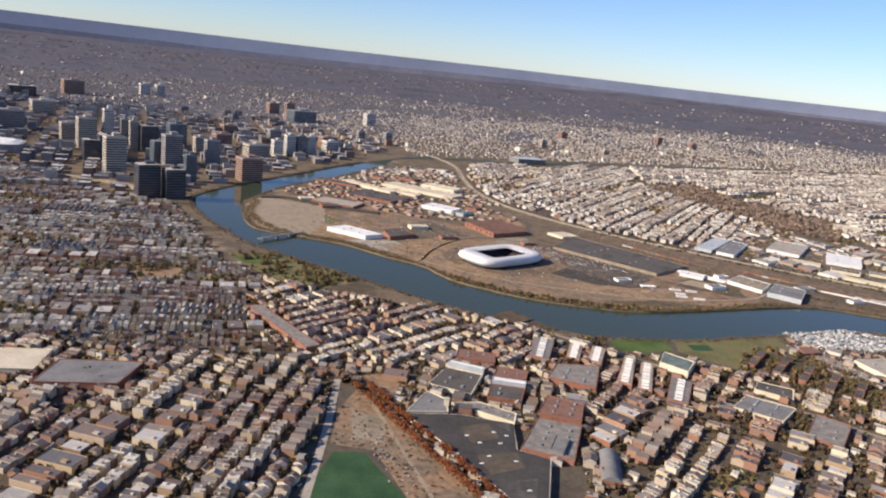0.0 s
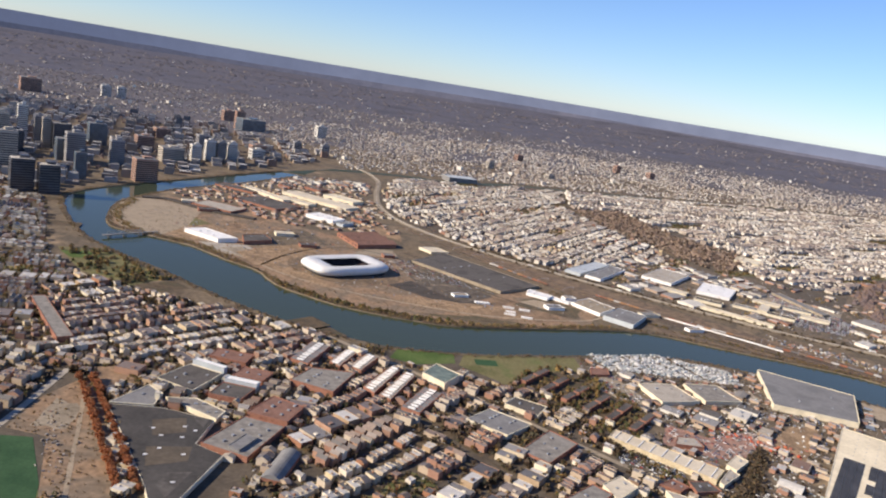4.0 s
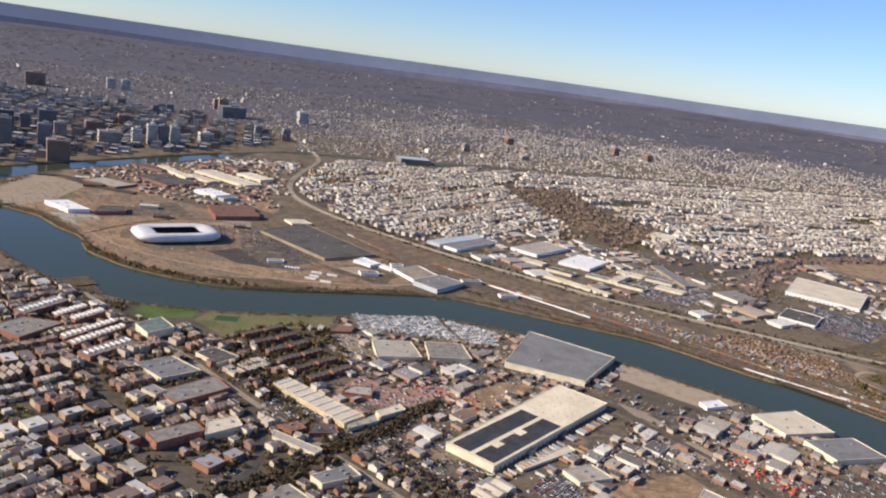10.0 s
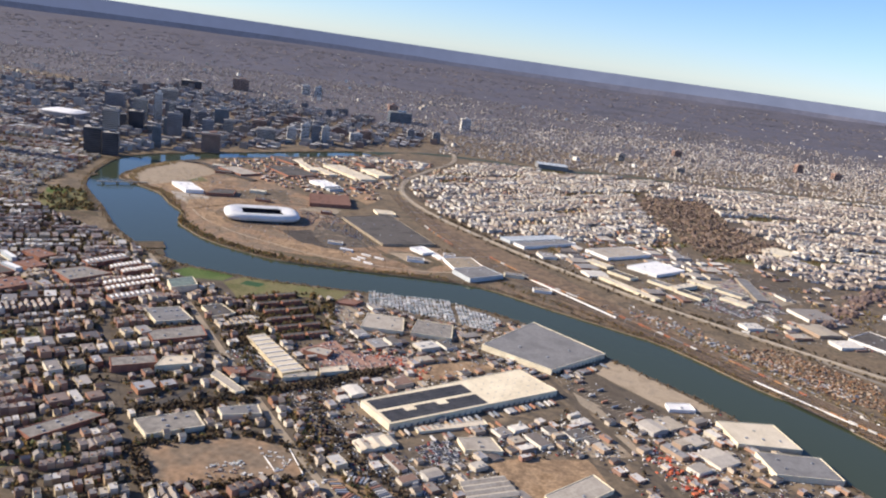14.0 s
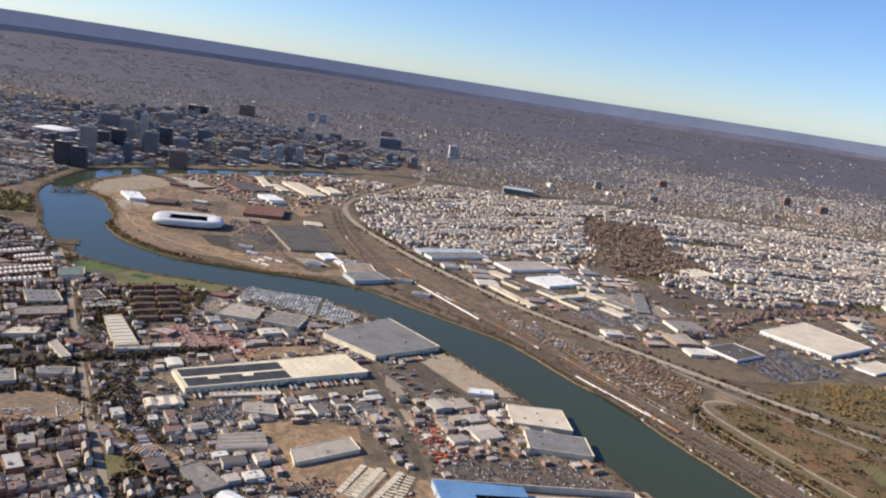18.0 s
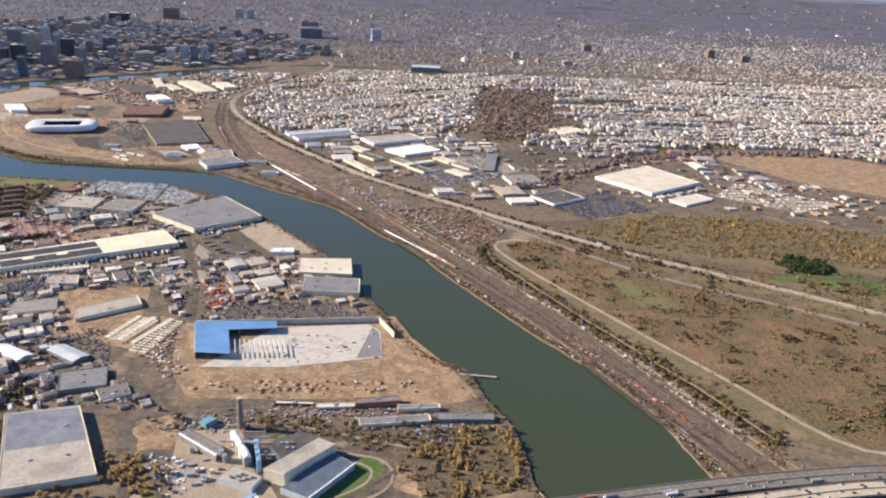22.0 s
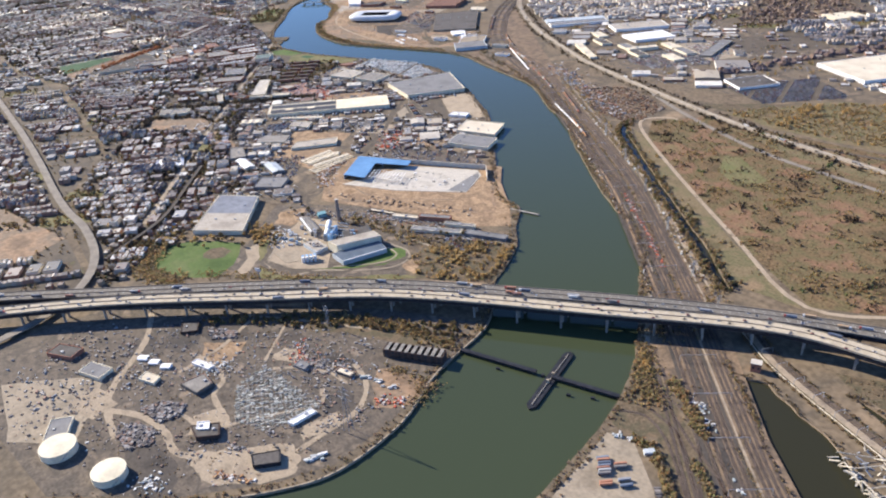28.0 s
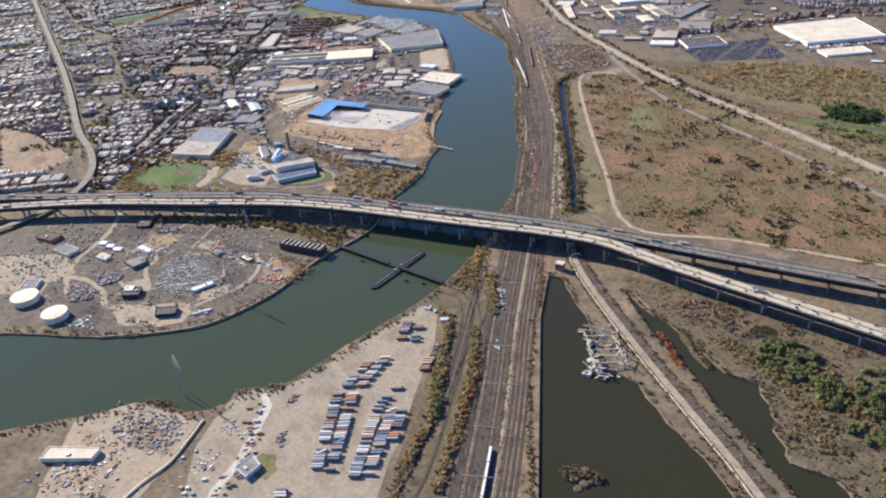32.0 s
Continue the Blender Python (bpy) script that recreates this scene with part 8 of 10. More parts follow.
grow("bank_scrub", dry(near_line([(600, 140), (660, 200), (700, 232)], 260, 3.0, -10.0)), 0.6, 1.5, M_LEAF_I, "brown scrub below the highway bridge", category="scrub")
grow("scrub", near_line([(505, 118), (500, 140), (512, 150)], 160, 4.0), 0.7, 1.6, M_LEAF_I, "brown scrub beside the ball field", category="scrub")
grow("scrub", near_line([(230, 330), (262, 302), (300, 278), (352, 242), (400, 214), (474, 158)], 500, 2.6), 0.5, 1.3, M_LEAF_I, "brown scrub along the old railway", MINI, category="scrub")
grow("scrub", dry(near_line([(200, 645), (300, 575), (408, 535), (513, 472), (594, 424), (690, 352)], 900, 3.0, -9)), 0.3, 0.9, M_LEAF_I, "brown scrub between the rails and the river", MINI, category="scrub")

tree_protos = {}


def tree(x, y, s, kind):
    """A single tree: tapered trunk, limbs and a loose crown."""
    if kind not in tree_protos:
        mt, lb = {"red": (M_REDLEAF, "russet-leaved street tree in a long row"), "gold": (M_GOLD, "golden autumn tree beside the school field"), "leaf": (M_LEAF_I, "brown autumn tree in a yard")}[kind]
        t = thing("tree", lb, "tree", (x, y, 0), 0, {"red": "row of red trees"}.get(kind, "trees by the field"))
        part("trunk", Mesh().ngon(0, 0, 0, 0.16, 1.2, 7, 0, 0.6).beam((0, 0, 0.9), (0.5, 0.2, 1.7), 0.12, 0.12).beam((0, 0, 0.8), (-0.4, 0.35, 1.6), 0.1, 0.1).beam((0, 0, 1.0), (0.05, -0.5, 1.8), 0.1, 0.1), M_BARK, t)
        c = tuft(hash(kind) % 1 + len(kind), 130, 0.26)
        c.v = [(vx * 1.05, vy * 1.05, vz * 0.95 + 0.75) for vx, vy, vz in c.v]
        part("crown", c, mt, t)
        tree_protos[kind] = t
        t.scale = (s, s, s)
        return
    o = copy_thing(tree_protos[kind], pose(x, y, 0, 0, 0, _h.uniform(0, 360)))
    o.scale = (s * _h.uniform(0.8, 1.15),) * 3


for ln, cnt in (([(-22, 321), (2, 282), (30, 238)], 46), ([(-17, 323), (8, 284), (36, 240)], 46)):
    for p, a in along(ln, 2.0):
        tree(p.x + _h.uniform(-0.8, 0.8), p.y + _h.uniform(-0.8, 0.8), _h.uniform(1.2, 1.9), "red")
for i in range(36):
    p = near_line([(500, 150), (520, 160), (540, 186), (556, 196)], 1, 3.0)[0]
    tree(p[0] + (-6 if i % 2 else 4), p[1] + 6, _h.uniform(0.9, 1.5), "gold" if i % 3 else "leaf")
for i in range(24):
    p = near_line([(612, 258), (640, 285), (500, 215)], 1, 3.0)[0]
    tree(p[0], p[1], _h.uniform(0.8, 1.3), "leaf")

n_h = 5200
hxy, hz = on_hills(n_h)
s_h = rng.uniform(7, 17, n_h)
# crown colours greyed towards mauve to suggest haze over the hills
many("hill_woods", MOUNDS, rng.integers(0, 5, n_h), hxy, rng.uniform(0, 6, n_h), np.stack([s_h, s_h, s_h * 0.22], 1), hz - 1.0, [mat("hazed_hill_crowns", [(0.095, 0.087, 0.093), (0.115, 0.101, 0.103), (0.08, 0.077, 0.09), (0.128, 0.108, 0.1)], var="island", amount=0.3)], "bare woods on the far hills", "woods")

# ---- vehicles ----
car_mesh = Mesh().box(0, 0, 0.1, 1.5, 0.62, 0.26, 0, 0, 0.96)
cab_mesh = Mesh().box(-0.08, 0, 0.36, 0.8, 0.56, 0.2, 0, 0, 0.8)
car0 = thing("car", "small passenger car on the road", "car", (0, 0, -500), 0, "cars in traffic")
part("body", car_mesh, M_CAR_O, car0)
part("cabin", cab_mesh, M_GLASS, car0, "dark glazed cabin")
lorry = thing("articulated_lorry", "long articulated lorry with a box trailer", "lorry", (0, 0, -500), 0, "lorries in traffic")
part("trailer", Mesh().box(-0.6, 0, 0.4, 4.4, 0.85, 0.95), M_LOAD_O, lorry)
part("cab", Mesh().box(2.2, 0, 0.2, 0.9, 0.8, 0.95), M_CAR_O, lorry)
part("chassis", Mesh().box(0, 0, 0.15, 5.0, 0.6, 0.22), M_TYRE, lorry)
first = {"car": True, "lorry": True}


def drive(ob, key, p, a):
    m = pose(p.x, p.y, p.z, 0, 0, math.degrees(a))
    if first[key]:
        ob.matrix_basis, first[key] = m, False
    else:
        copy_thing(ob, m)


count = 0
for ln, lanes, zz, gap in ((front_line, (-3.2, -2.0, -0.75, 0.75, 2.0, 3.2), 0.02, 15), (rear_line, (-3.3, -2.0, -0.75, 0.75, 2.0, 3.3), 0.02, 15), (hw, (-2.8, -1.4, 1.4, 2.8), 0.52, 42)):
    for k in lanes:
        pts = along(offset(ln, k), 1.0)
        i = int(rng.uniform(4, gap))
        while i < len(pts):
            p, a = pts[i]
            if -10 < p.y < 1150 and p.x < 1010:
                q = Vector((p.x, p.y, p.z + zz + (0 if ln is not hw else 0)))
                heavy = rng.random() < 0.1
                if heavy:
                    drive(lorry, "lorry", q, a + (math.pi if k > 0 else 0))
                elif count < 285:
                    drive(car0, "car", q, a + (math.pi if k > 0 else 0))
                    count += 1
            i += int(rng.uniform(0.4, 1.7) * gap) + 3
car_t = Mesh().box(0, 0, 0.08, 1.5, 0.62, 0.3, 0, 0, 0.95)
car_t.box(-0.08, 0, 0.38, 0.8, 0.55, 0.2, 0, 1, 0.8)


def park(name, xy, ang, label):
    n = len(xy)
    many(name, [car_t], np.zeros(n, int), xy, ang, np.ones((n, 3)), np.full(n, 0.1), [M_CAR_I, M_GLASS], label, "cars")


CS = np.array(CAR_SPOTS)
park("parked_cars", CS[:, :2], CS[:, 2] + 1.57, "cars parked on the lots of the town")
for poly, cnt in ((IRON_W, 1800), (IRON_M, 1200), (IRON_E, 2000), (HARRISON, 700)):
    c_xy = sprinkle(cnt, poly)
    c_xy = c_xy[free(c_xy)]
    park("parked_cars", c_xy, rng.choice([1.1, 1.35, 2.75], len(c_xy)), "cars parked along the town streets")
for poly, turn, keep in (([(557, 622), (609, 601), (651, 659), (601, 689)], 0.4, 0.8), ([(110, 645), (60, 640), (100, 600), (180, 580)], 0.4, 0.35), ([(606, 290), (650, 296), (640, 270), (590, 262)], 0.6, 0.5), ([(-190, 330), (-110, 345), (-100, 390), (-190, 380)], 0.2, 0.6), ([(420, 232), (470, 250), (450, 285), (430, 275)], 0.9, 0.4), ([(252, 325), (330, 300), (360, 260), (330, 250)], 0.9, 0.3)):
    c_xy = lattice(poly, turn, 0.95, 5.4, 24, 0.1, (0.2, 0.62))
    ok = np.ones(len(c_xy), bool)
    for q in KEEP_OFF[5:75]:
        ok &= ~inside(c_xy, q) | inside(c_xy, poly) if q in ([(555, 620), (610, 598), (655, 660), (600, 692)],) else ~inside(c_xy, q)
    c_xy = c_xy[(rng.random(len(c_xy)) < keep)]
    park("parked_cars", c_xy, np.full(len(c_xy), turn + 1.5708), "rows of cars parked in a lot")
wxy = np.array([(x + u, y + v) for x, y in WORKS for u, v in zip(rng.normal(0, 6, 12), rng.normal(0, 6, 12))])
wxy = wxy[free(wxy)]
park("parked_cars", wxy, rng.choice([0.9, 2.5], len(wxy)), "cars and vans parked round the works")

# trailers in the truck park
trailer = thing("truck_trailer", "box trailer parked in a row of the truck park", "trailer", (0, 0, -500), 0, "trailers in the truck park")
part("box", Mesh().box(0, 0, 0.4, 4.6, 0.85, 0.95), M_LOAD_O, trailer)
under = part("underframe", Mesh().box(0, 0, 0.22, 4.4, 0.5, 0.18).box(1.4, 0, 0, 0.12, 0.6, 0.22), M_TYRE, trailer)
part("wheelset", Mesh().box(-1.5, 0, 0, 0.9, 0.8, 0.22), M_TYRE, under)
first["trailer"] = True
_t = random.Random(21)
for (a, b), keep in ((((820, 181), (833, 159)), 0.75), (((833, 159), (868, 135)), 0.75), (((823, 185), (837, 164)), 0.65), (((837, 164), (872, 139)), 0.7), (((842, 184), (850, 170)), 0.75), (((850, 170), (880, 145)), 0.75), (((855, 174), (882, 150)), 0.6), (((803, 209), (814, 199)), 0.85), (((808, 212), (820, 203)), 0.6), (((834, 203), (840, 197)), 0.9), (((858, 177), (872, 165)), 0.6), (((820, 190), (826, 182)), 0.4), (((868, 122), (890, 108)), 0.5)):
    a, b = Vector(a), Vector(b)
    n = int((b - a).length / 1.32)
    run = 0
    for i in range(n):
        run = run if _t.random() < 0.75 else 1 - run
        if _t.random() < keep + (0.22 if run else -0.25):
            p = a.lerp(b, i / n)
            drive(trailer, "trailer", Vector((p.x + _t.uniform(-0.3, 0.3), p.y + _t.uniform(-0.3, 0.3), 0.07)), radians(57) + _t.uniform(-0.05, 0.05) + (0.5 if _t.random() < 0.03 else 0))

# trailers round the large warehouses
for (a, b), turn, keep in ((((337, 300), (388, 380)), 57 - 90, 0.55), (((350, 303), (372, 338)), 57 - 90, 0.4), (((382, 412), (404, 458)), 66 - 90, 0.35), (((376, 408), (340, 416)), 72, 0.5), (((640, 690), (676, 752)), -30, 0.5)):
    a, b = Vector(a), Vector(b)
    n = int((b - a).length / 1.4)
    for i in range(n):
        if _t.random() < keep:
            p = a.lerp(b, i / n)
            drive(trailer, "trailer", Vector((p.x, p.y, 0.05)) + Vector((2.6, -1.6, 0)), radians(turn))

# ---- clutter of yards ----
box_t = [Mesh().box(0, 0, 0, 1, 1, 1), Mesh().box(0, 0, 0, 1, 0.5, 0.7, 0.3, 0, 0.8), Mesh().ngon(0, 0, 0, 0.5, 0.8, 8, 0, 0.6)]


def clutter(name, xy, lo, hi, material, label, tall=0.7, turn=None, long=2.0, category="stock"):
    n = len(xy)
    s = rng.uniform(lo, hi, n)
    many(name, box_t, rng.choice(3, n, p=[0.7, 0.2, 0.1]), xy, rng.choice([0.6, 2.2], n) + rng.normal(0, 0.3, n) if turn is None else np.full(n, turn) + rng.normal(0, 0.06, n), np.stack([s * rng.uniform(1, long, n), s, s * tall * rng.uniform(0.4, 1.2, n)], 1), np.zeros(n) + 0.04, [material], label, category)


M_SCRAP = mat("scrap_metal", [(0.34, 0.19, 0.09), (0.26, 0.15, 0.09), (0.5, 0.46, 0.4), (0.4, 0.26, 0.14), (0.2, 0.16, 0.13), (0.62, 0.6, 0.57)], var="island", amount=0.3)
M_SCRAPHEAP = mat("rusty_scrap_heap", [(0.24, 0.13, 0.07), (0.18, 0.11, 0.07), (0.3, 0.2, 0.12), (0.13, 0.1, 0.08), (0.36, 0.3, 0.24)], var="island", amount=0.3)
M_PALEBITS = mat("pale_stock", [(0.62, 0.6, 0.55), (0.5, 0.49, 0.46), (0.7, 0.69, 0.66), (0.4, 0.41, 0.4), (0.32, 0.36, 0.36)], var="island", amount=0.2)
M_REDBITS = mat("red_plant", [(0.42, 0.09, 0.05), (0.5, 0.14, 0.07), (0.55, 0.5, 0.45), (0.3, 0.12, 0.09), (0.35, 0.3, 0.27)], var="island", amount=0.2)
clutter("scrap_heaps", sprinkle(2600, [(470, 536), (500, 566), (560, 543), (566, 510), (558, 494), (520, 500)]), 0.35, 1.2, M_SCRAPHEAP, "heaps of rusty scrap metal beside the railway", 0.9, category="scrap")
clutter("stored_goods", near_line([(400, 575), (470, 540), (540, 505)], 500, 6), 0.5, 1.6, M_LOAD_I, "scattered stock beside the railway yard")
boats = lattice([(230, 468), (282, 491), (326, 480), (328, 455), (238, 447)], 0.5, 2.6, 2.3, 60, 0.3, (0.2, 0.7))
clutter("white_trailers", boats[rng.random(len(boats)) < 0.85], 0.7, 1.2, M_PALEBITS, "close rows of white trailers and boats by the river", 0.8, 0.5, 2.6, "trailers")
clutter("red_plant", near_line([(280, 385), (300, 372), (318, 362)], 170, 7), 0.5, 1.4, M_REDBITS, "red plant and skips in a works yard", 0.7, category="machinery")
clutter("red_plant", near_line([(446, 352), (470, 330)], 120, 6), 0.5, 1.5, M_REDBITS, "red and blue plant in a works yard", 0.9, category="machinery")
yard_e = [(770, 70), (800, 95), (815, 112), (850, 100), (845, 60), (810, 30)]
clutter("yard_stock", sprinkle(220, yard_e), 0.3, 1.2, M_LOAD_I, "scattered machines and stock beside the truck park", 0.6)
clutter("parked_lorries", near_line([(818, 128), (840, 118), (862, 100)], 60, 2.0), 0.6, 0.9, M_LOAD_I, "short lorries beside the truck park", 1.0, 1.2, 3.0, "lorries")
clutter("heaped_timber", near_line([(500, 262), (482, 270), (468, 292)], 500, 3.0), 0.3, 1.1, M_SCRAP, "dark heaps of timber and scrap beside the site", 0.8, category="scrap")
clutter("stored_goods", near_line([(650, 393), (696, 360), (726, 337)], 130, 1.0), 0.35, 0.9, M_REDBITS, "red and rusty stock between the tracks", 0.6)
w_cl = np.array([(x + u, y + v) for x, y in WORKS for u, v in zip(rng.normal(0, 7, 22), rng.normal(0, 7, 22))])
clutter("yard_stock", w_cl[free(w_cl)], 0.3, 1.0, M_PALEBITS, "pale skips, stacks and stored goods round the works", 0.7)

shed("works_block", [(850, 109), (857, 111), (854, 118), (847, 117)], 1.7, M_BLUECLAD, M_PIER, "small grey office in the truck park", 1)
shed("works_block", [(716, 108), (721, 118), (727, 115), (722, 106)], 1.8, M_STEEL, M_DARKROOF, "low black shed in the works yard", 0)
shed("works_block", [(800, 44), (812, 62), (808, 66), (795, 48)], 2.0, M_CREAM, M_TANROOF, "pale workshop beside the river yard", 1)
for x, y in ((620, 97), (627, 100), (634, 103)):
    tn = thing("white_shed", "small white roofed shed in the works yard", "shed", (x, y, 0), 0.8, "white sheds in the yard")
    part("wall", Mesh().box(0, 0, 0, 4.6, 3.2, 1.1), M_WHITE, tn)
    part("roof", Mesh().gable(0, 0, 1.1, 3.2, 4.6, 0.5, 1.5708), M_WHITE, tn)
for i in range(6):
    for k in range(2):
        u = 7 + 15.2 * k
        x, y = 184 + 10.2 * i + u * math.cos(radians(56)), 399 - 8.6 * i + u * math.sin(radians(56))
        ab = thing("apartment_block", "brown brick three-storey apartment block", "apartment block", (x, y, 0), radians(56), "brick apartment blocks")
        part("wall", Mesh().box(0, 0, 0, 13.2, 3.6, 2.7), M_BRICK, ab)
        part("roof", Mesh().box(0, 0, 2.7, 12.8, 3.2, 0.12), M_DARKROOF, ab)
        for n in range(4):
            part("stairwell", Mesh().box(-4.8 + 3.2 * n, -2.0, 0, 1.2, 0.5, 3.0), M_BRICK, ab)

# railway wagons and a passenger train
wagon = thing("rail_wagon", "rusty red freight wagon on a siding", "wagon", (0, 0, -500), 0, "freight wagons")
part("body", Mesh().box(0, 0, 0.45, 5.0, 0.95, 1.0), mat("wagon_paint", [(0.3, 0.12, 0.07), (0.24, 0.12, 0.08), (0.34, 0.19, 0.1), (0.16, 0.15, 0.15), (0.5, 0.48, 0.45), (0.22, 0.16, 0.12)], var="object", amount=0.25), wagon)
part("underframe", Mesh().box(0, 0, 0.3, 5.2, 0.6, 0.16), M_TYRE, wagon)
for s in (-1.7, 1.7):
    part("bogie", Mesh().box(s, 0, 0.1, 1.1, 0.7, 0.25), M_TYRE, wagon)
first["wagon"] = True
for k, lo, hi in ((1.0, 395, 470), (6.2, 300, 380), (-5.4, 150, 215), (8.2, 480, 540), (12.4, 250, 300), (-1.0, 560, 600)):
    pts = along(offset(rl, k), 5.5)
    for p, a in pts[int(lo / 5.5):int(hi / 5.5)]:
        drive(wagon, "wagon", Vector((p.x, p.y, 0.2)), a)
coach = thing("passenger_coach", "silver passenger coach on the main line", "coach", (0, 0, -500), 0, "passenger train")
part("body", Mesh().box(0, 0, 0.4, 8.0, 1.0, 1.05), M_GALV, coach)
part("roof", Mesh().box(0, 0, 1.45, 7.9, 0.9, 0.16, 0, 0, 0.9), M_WHITE, coach)
part("window_strip", Mesh().box(0, 0, 0.95, 7.2, 1.03, 0.3), M_GLASS, coach)
part("underframe", Mesh().box(0, 0, 0.15, 7.4, 0.7, 0.25), M_TYRE, coach)
first["coach"] = True
pts = along(offset(rl, 1.0), 8.3)
for p, a in pts:
    if 893 < p.x < 940:
        drive(coach, "coach", Vector((p.x, p.y, 0.2)), a)
solid("pale_wall", Mesh().beam((312, 592, 0.5), (391, 547, 0.5), 1.0, 1.0), M_WHITE, "long low pale wall beside the tracks", "wall")
solid("pale_wall", Mesh().beam((487, 490, 0.4), (547, 459, 0.4), 0.8, 0.9), M_WHITE, "long low pale wall beside the tracks", "wall")

# long low sheds between the building site and the power plant
for x0, y0, x1, y1, w, h, mt in ((574, 268, 588, 277, 3, 1.4, M_TANROOF), (588, 278, 604, 290, 4, 2.6, M_BRICK), (597, 266, 622, 284, 4.5, 1.6, M_CREAM), (624, 286, 646, 298, 5, 1.8, M_GREYROOF), (556, 262, 572, 270, 2.2, 1.0, M_DARKROOF), (606, 284, 622, 294, 3, 2.0, M_CREAM)):
    d_ = Vector((x1 - x0, y1 - y0)).normalized()
    nn = Vector((-d_.y, d_.x)) * (w / 2)
    a, b = Vector((x0, y0)), Vector((x1, y1))
    shed("long_shed", [tuple(a - nn), tuple(b - nn), tuple(b + nn), tuple(a + nn)], h, mt, (M_GREYROOF, M_TANROOF, M_DARKROOF)[int(x0) % 3], "long low works shed beside the building site", 3, group="sheds beside the site")
clutter("stored_goods", near_line([(555, 258), (600, 275), (640, 290)], 260, 4.0), 0.3, 1.0, M_LOAD_I, "stock and vehicles beside the long sheds", 0.8)
clutter("stored_goods", sprinkle(420, [(-130, 690), (-60, 610), (0, 570), (90, 520), (200, 540), (110, 640), (20, 700)]), 0.3, 1.2, M_LOAD_I, "scattered stock on the river bend", 0.7)
grow("red_brush", near_line([(878, 297), (885, 296), (896, 290), (902, 289)], 90, 0.9), 0.3, 0.8, M_REDLEAF, "red-brown brush beside the causeway", MINI, category="brush")
for (cx, cy, n_, w, d, turn) in ((378, 195, 7, 3.4, 17, 1.2), (336, 285, 3, 6, 9, 0.95)):
    for i in range(n_):
        x, y = cx + (i - n_ / 2) * (w + 0.2) * math.cos(turn), cy + (i - n_ / 2) * (w + 0.2) * math.sin(turn)
        sb2 = thing("pitched_shed", "pale works shed with a pitched roof in a row", "shed", (x, y, 0), turn, "rows of pitched sheds")
        part("wall", Mesh().box(0, 0, 0, w, d, 1.6), M_CREAM, sb2)
        part("roof", Mesh().gable(0, 0, 1.6, w, d, 0.8), M_WHITE if cx > 340 else M_TANROOF, sb2)

import collections
import itertools

_step = itertools.count()

# ---- works yard inside the river bend ----
def lane(line, w, material=M_SAND, z=0.11, label="pale dirt road through the works yard"):
    m = Mesh()
    z = z + 0.0045 * (next(_step) % 5)
    l, r = sides(smooth(line, 5), w)
    n = len(l)
    k = [_h.uniform(0.8, 1.25) for i in range(n)]
    mid = [((a[0] + b[0]) / 2, (a[1] + b[1]) / 2) for a, b in zip(l, r)]
    m.add([(c[0] + (a[0] - c[0]) * q, c[1] + (a[1] - c[1]) * q, z) for a, c, q in zip(l, mid, k)] + [(c[0] + (a[0] - c[0]) * q, c[1] + (a[1] - c[1]) * q, z) for a, c, q in zip(r, mid, k)], [(i, n + i, n + i + 1, i + 1) for i in range(n - 1)])
    return solid("dirt_road", m, material, label, "road", "structure")


def blotch(name, poly, material, z, label, rough=1.2):
    return patch(name, wobble(poly, rough, 4), material, z + 0.0045 * (next(_step) % 5), label, "ground")


blotch("sandy_yard", [(696, 90), (708, 108), (719, 124), (727, 123), (734, 117), (731, 105), (722, 94), (714, 88), (704, 88)], M_SAND, 0.085, "pale sandy turning loop in the works yard")
for ln, w in (([(581, 114), (603, 104), (617, 93), (634, 78), (651, 72), (668, 70)], 3.2), ([(648, 73), (660, 82), (676, 87), (691, 86), (700, 90)], 3.0), ([(642, 106), (636, 128), (628, 142), (622, 152)], 1.8), ([(659, 90), (674, 97), (688, 101), (694, 117), (704, 143), (696, 150)], 2.0), ([(690, 170), (704, 167), (714, 160), (720, 150), (722, 136), (724, 123)], 2.2),
              ([(631, 116), (645, 120), (660, 120), (668, 112), (684, 110)], 2.4), ([(668, 140), (676, 150), (688, 158), (700, 160)], 1.8), ([(618, 150), (640, 168), (670, 190), (692, 208)], 1.6), ([(660, 140), (650, 150), (640, 160)], 1.4)):
    lane(ln, w)
for q, mt, lb in (([(626, 124), (644, 116), (650, 128), (640, 140)], M_DIRT, "trampled earth in the works yard"), ([(612, 124), (630, 128), (638, 142), (626, 146), (614, 136)], M_CINDER, "black cinder heap ground"), ([(600, 118), (616, 106), (628, 112), (622, 124), (606, 130)], M_CINDER, "dark oily ground in the works yard"), ([(700, 176), (712, 184), (726, 189), (730, 172), (722, 160), (706, 170)], M_BROWN, "brown weedy ground by the ruin"),
                  ([(672, 72), (690, 66), (708, 66), (716, 78), (700, 84), (684, 82)], M_CINDER, "dark oily ground near the tanks"), ([(640, 172), (660, 190), (690, 206), (708, 212), (694, 196), (672, 184), (650, 166)], M_REED, "weedy strip below the highway bridge"), ([(596, 40), (640, 34), (660, 56), (620, 80)], M_LOTC, "worn concrete pad in the works yard"),
                  ([(656, 84), (672, 88), (672, 98), (660, 100)], M_CINDER, "dark ground under heaps of stock")):
    blotch("yard_ground", q, mt, 0.055 if mt is not M_CONC else 0.06, lb)
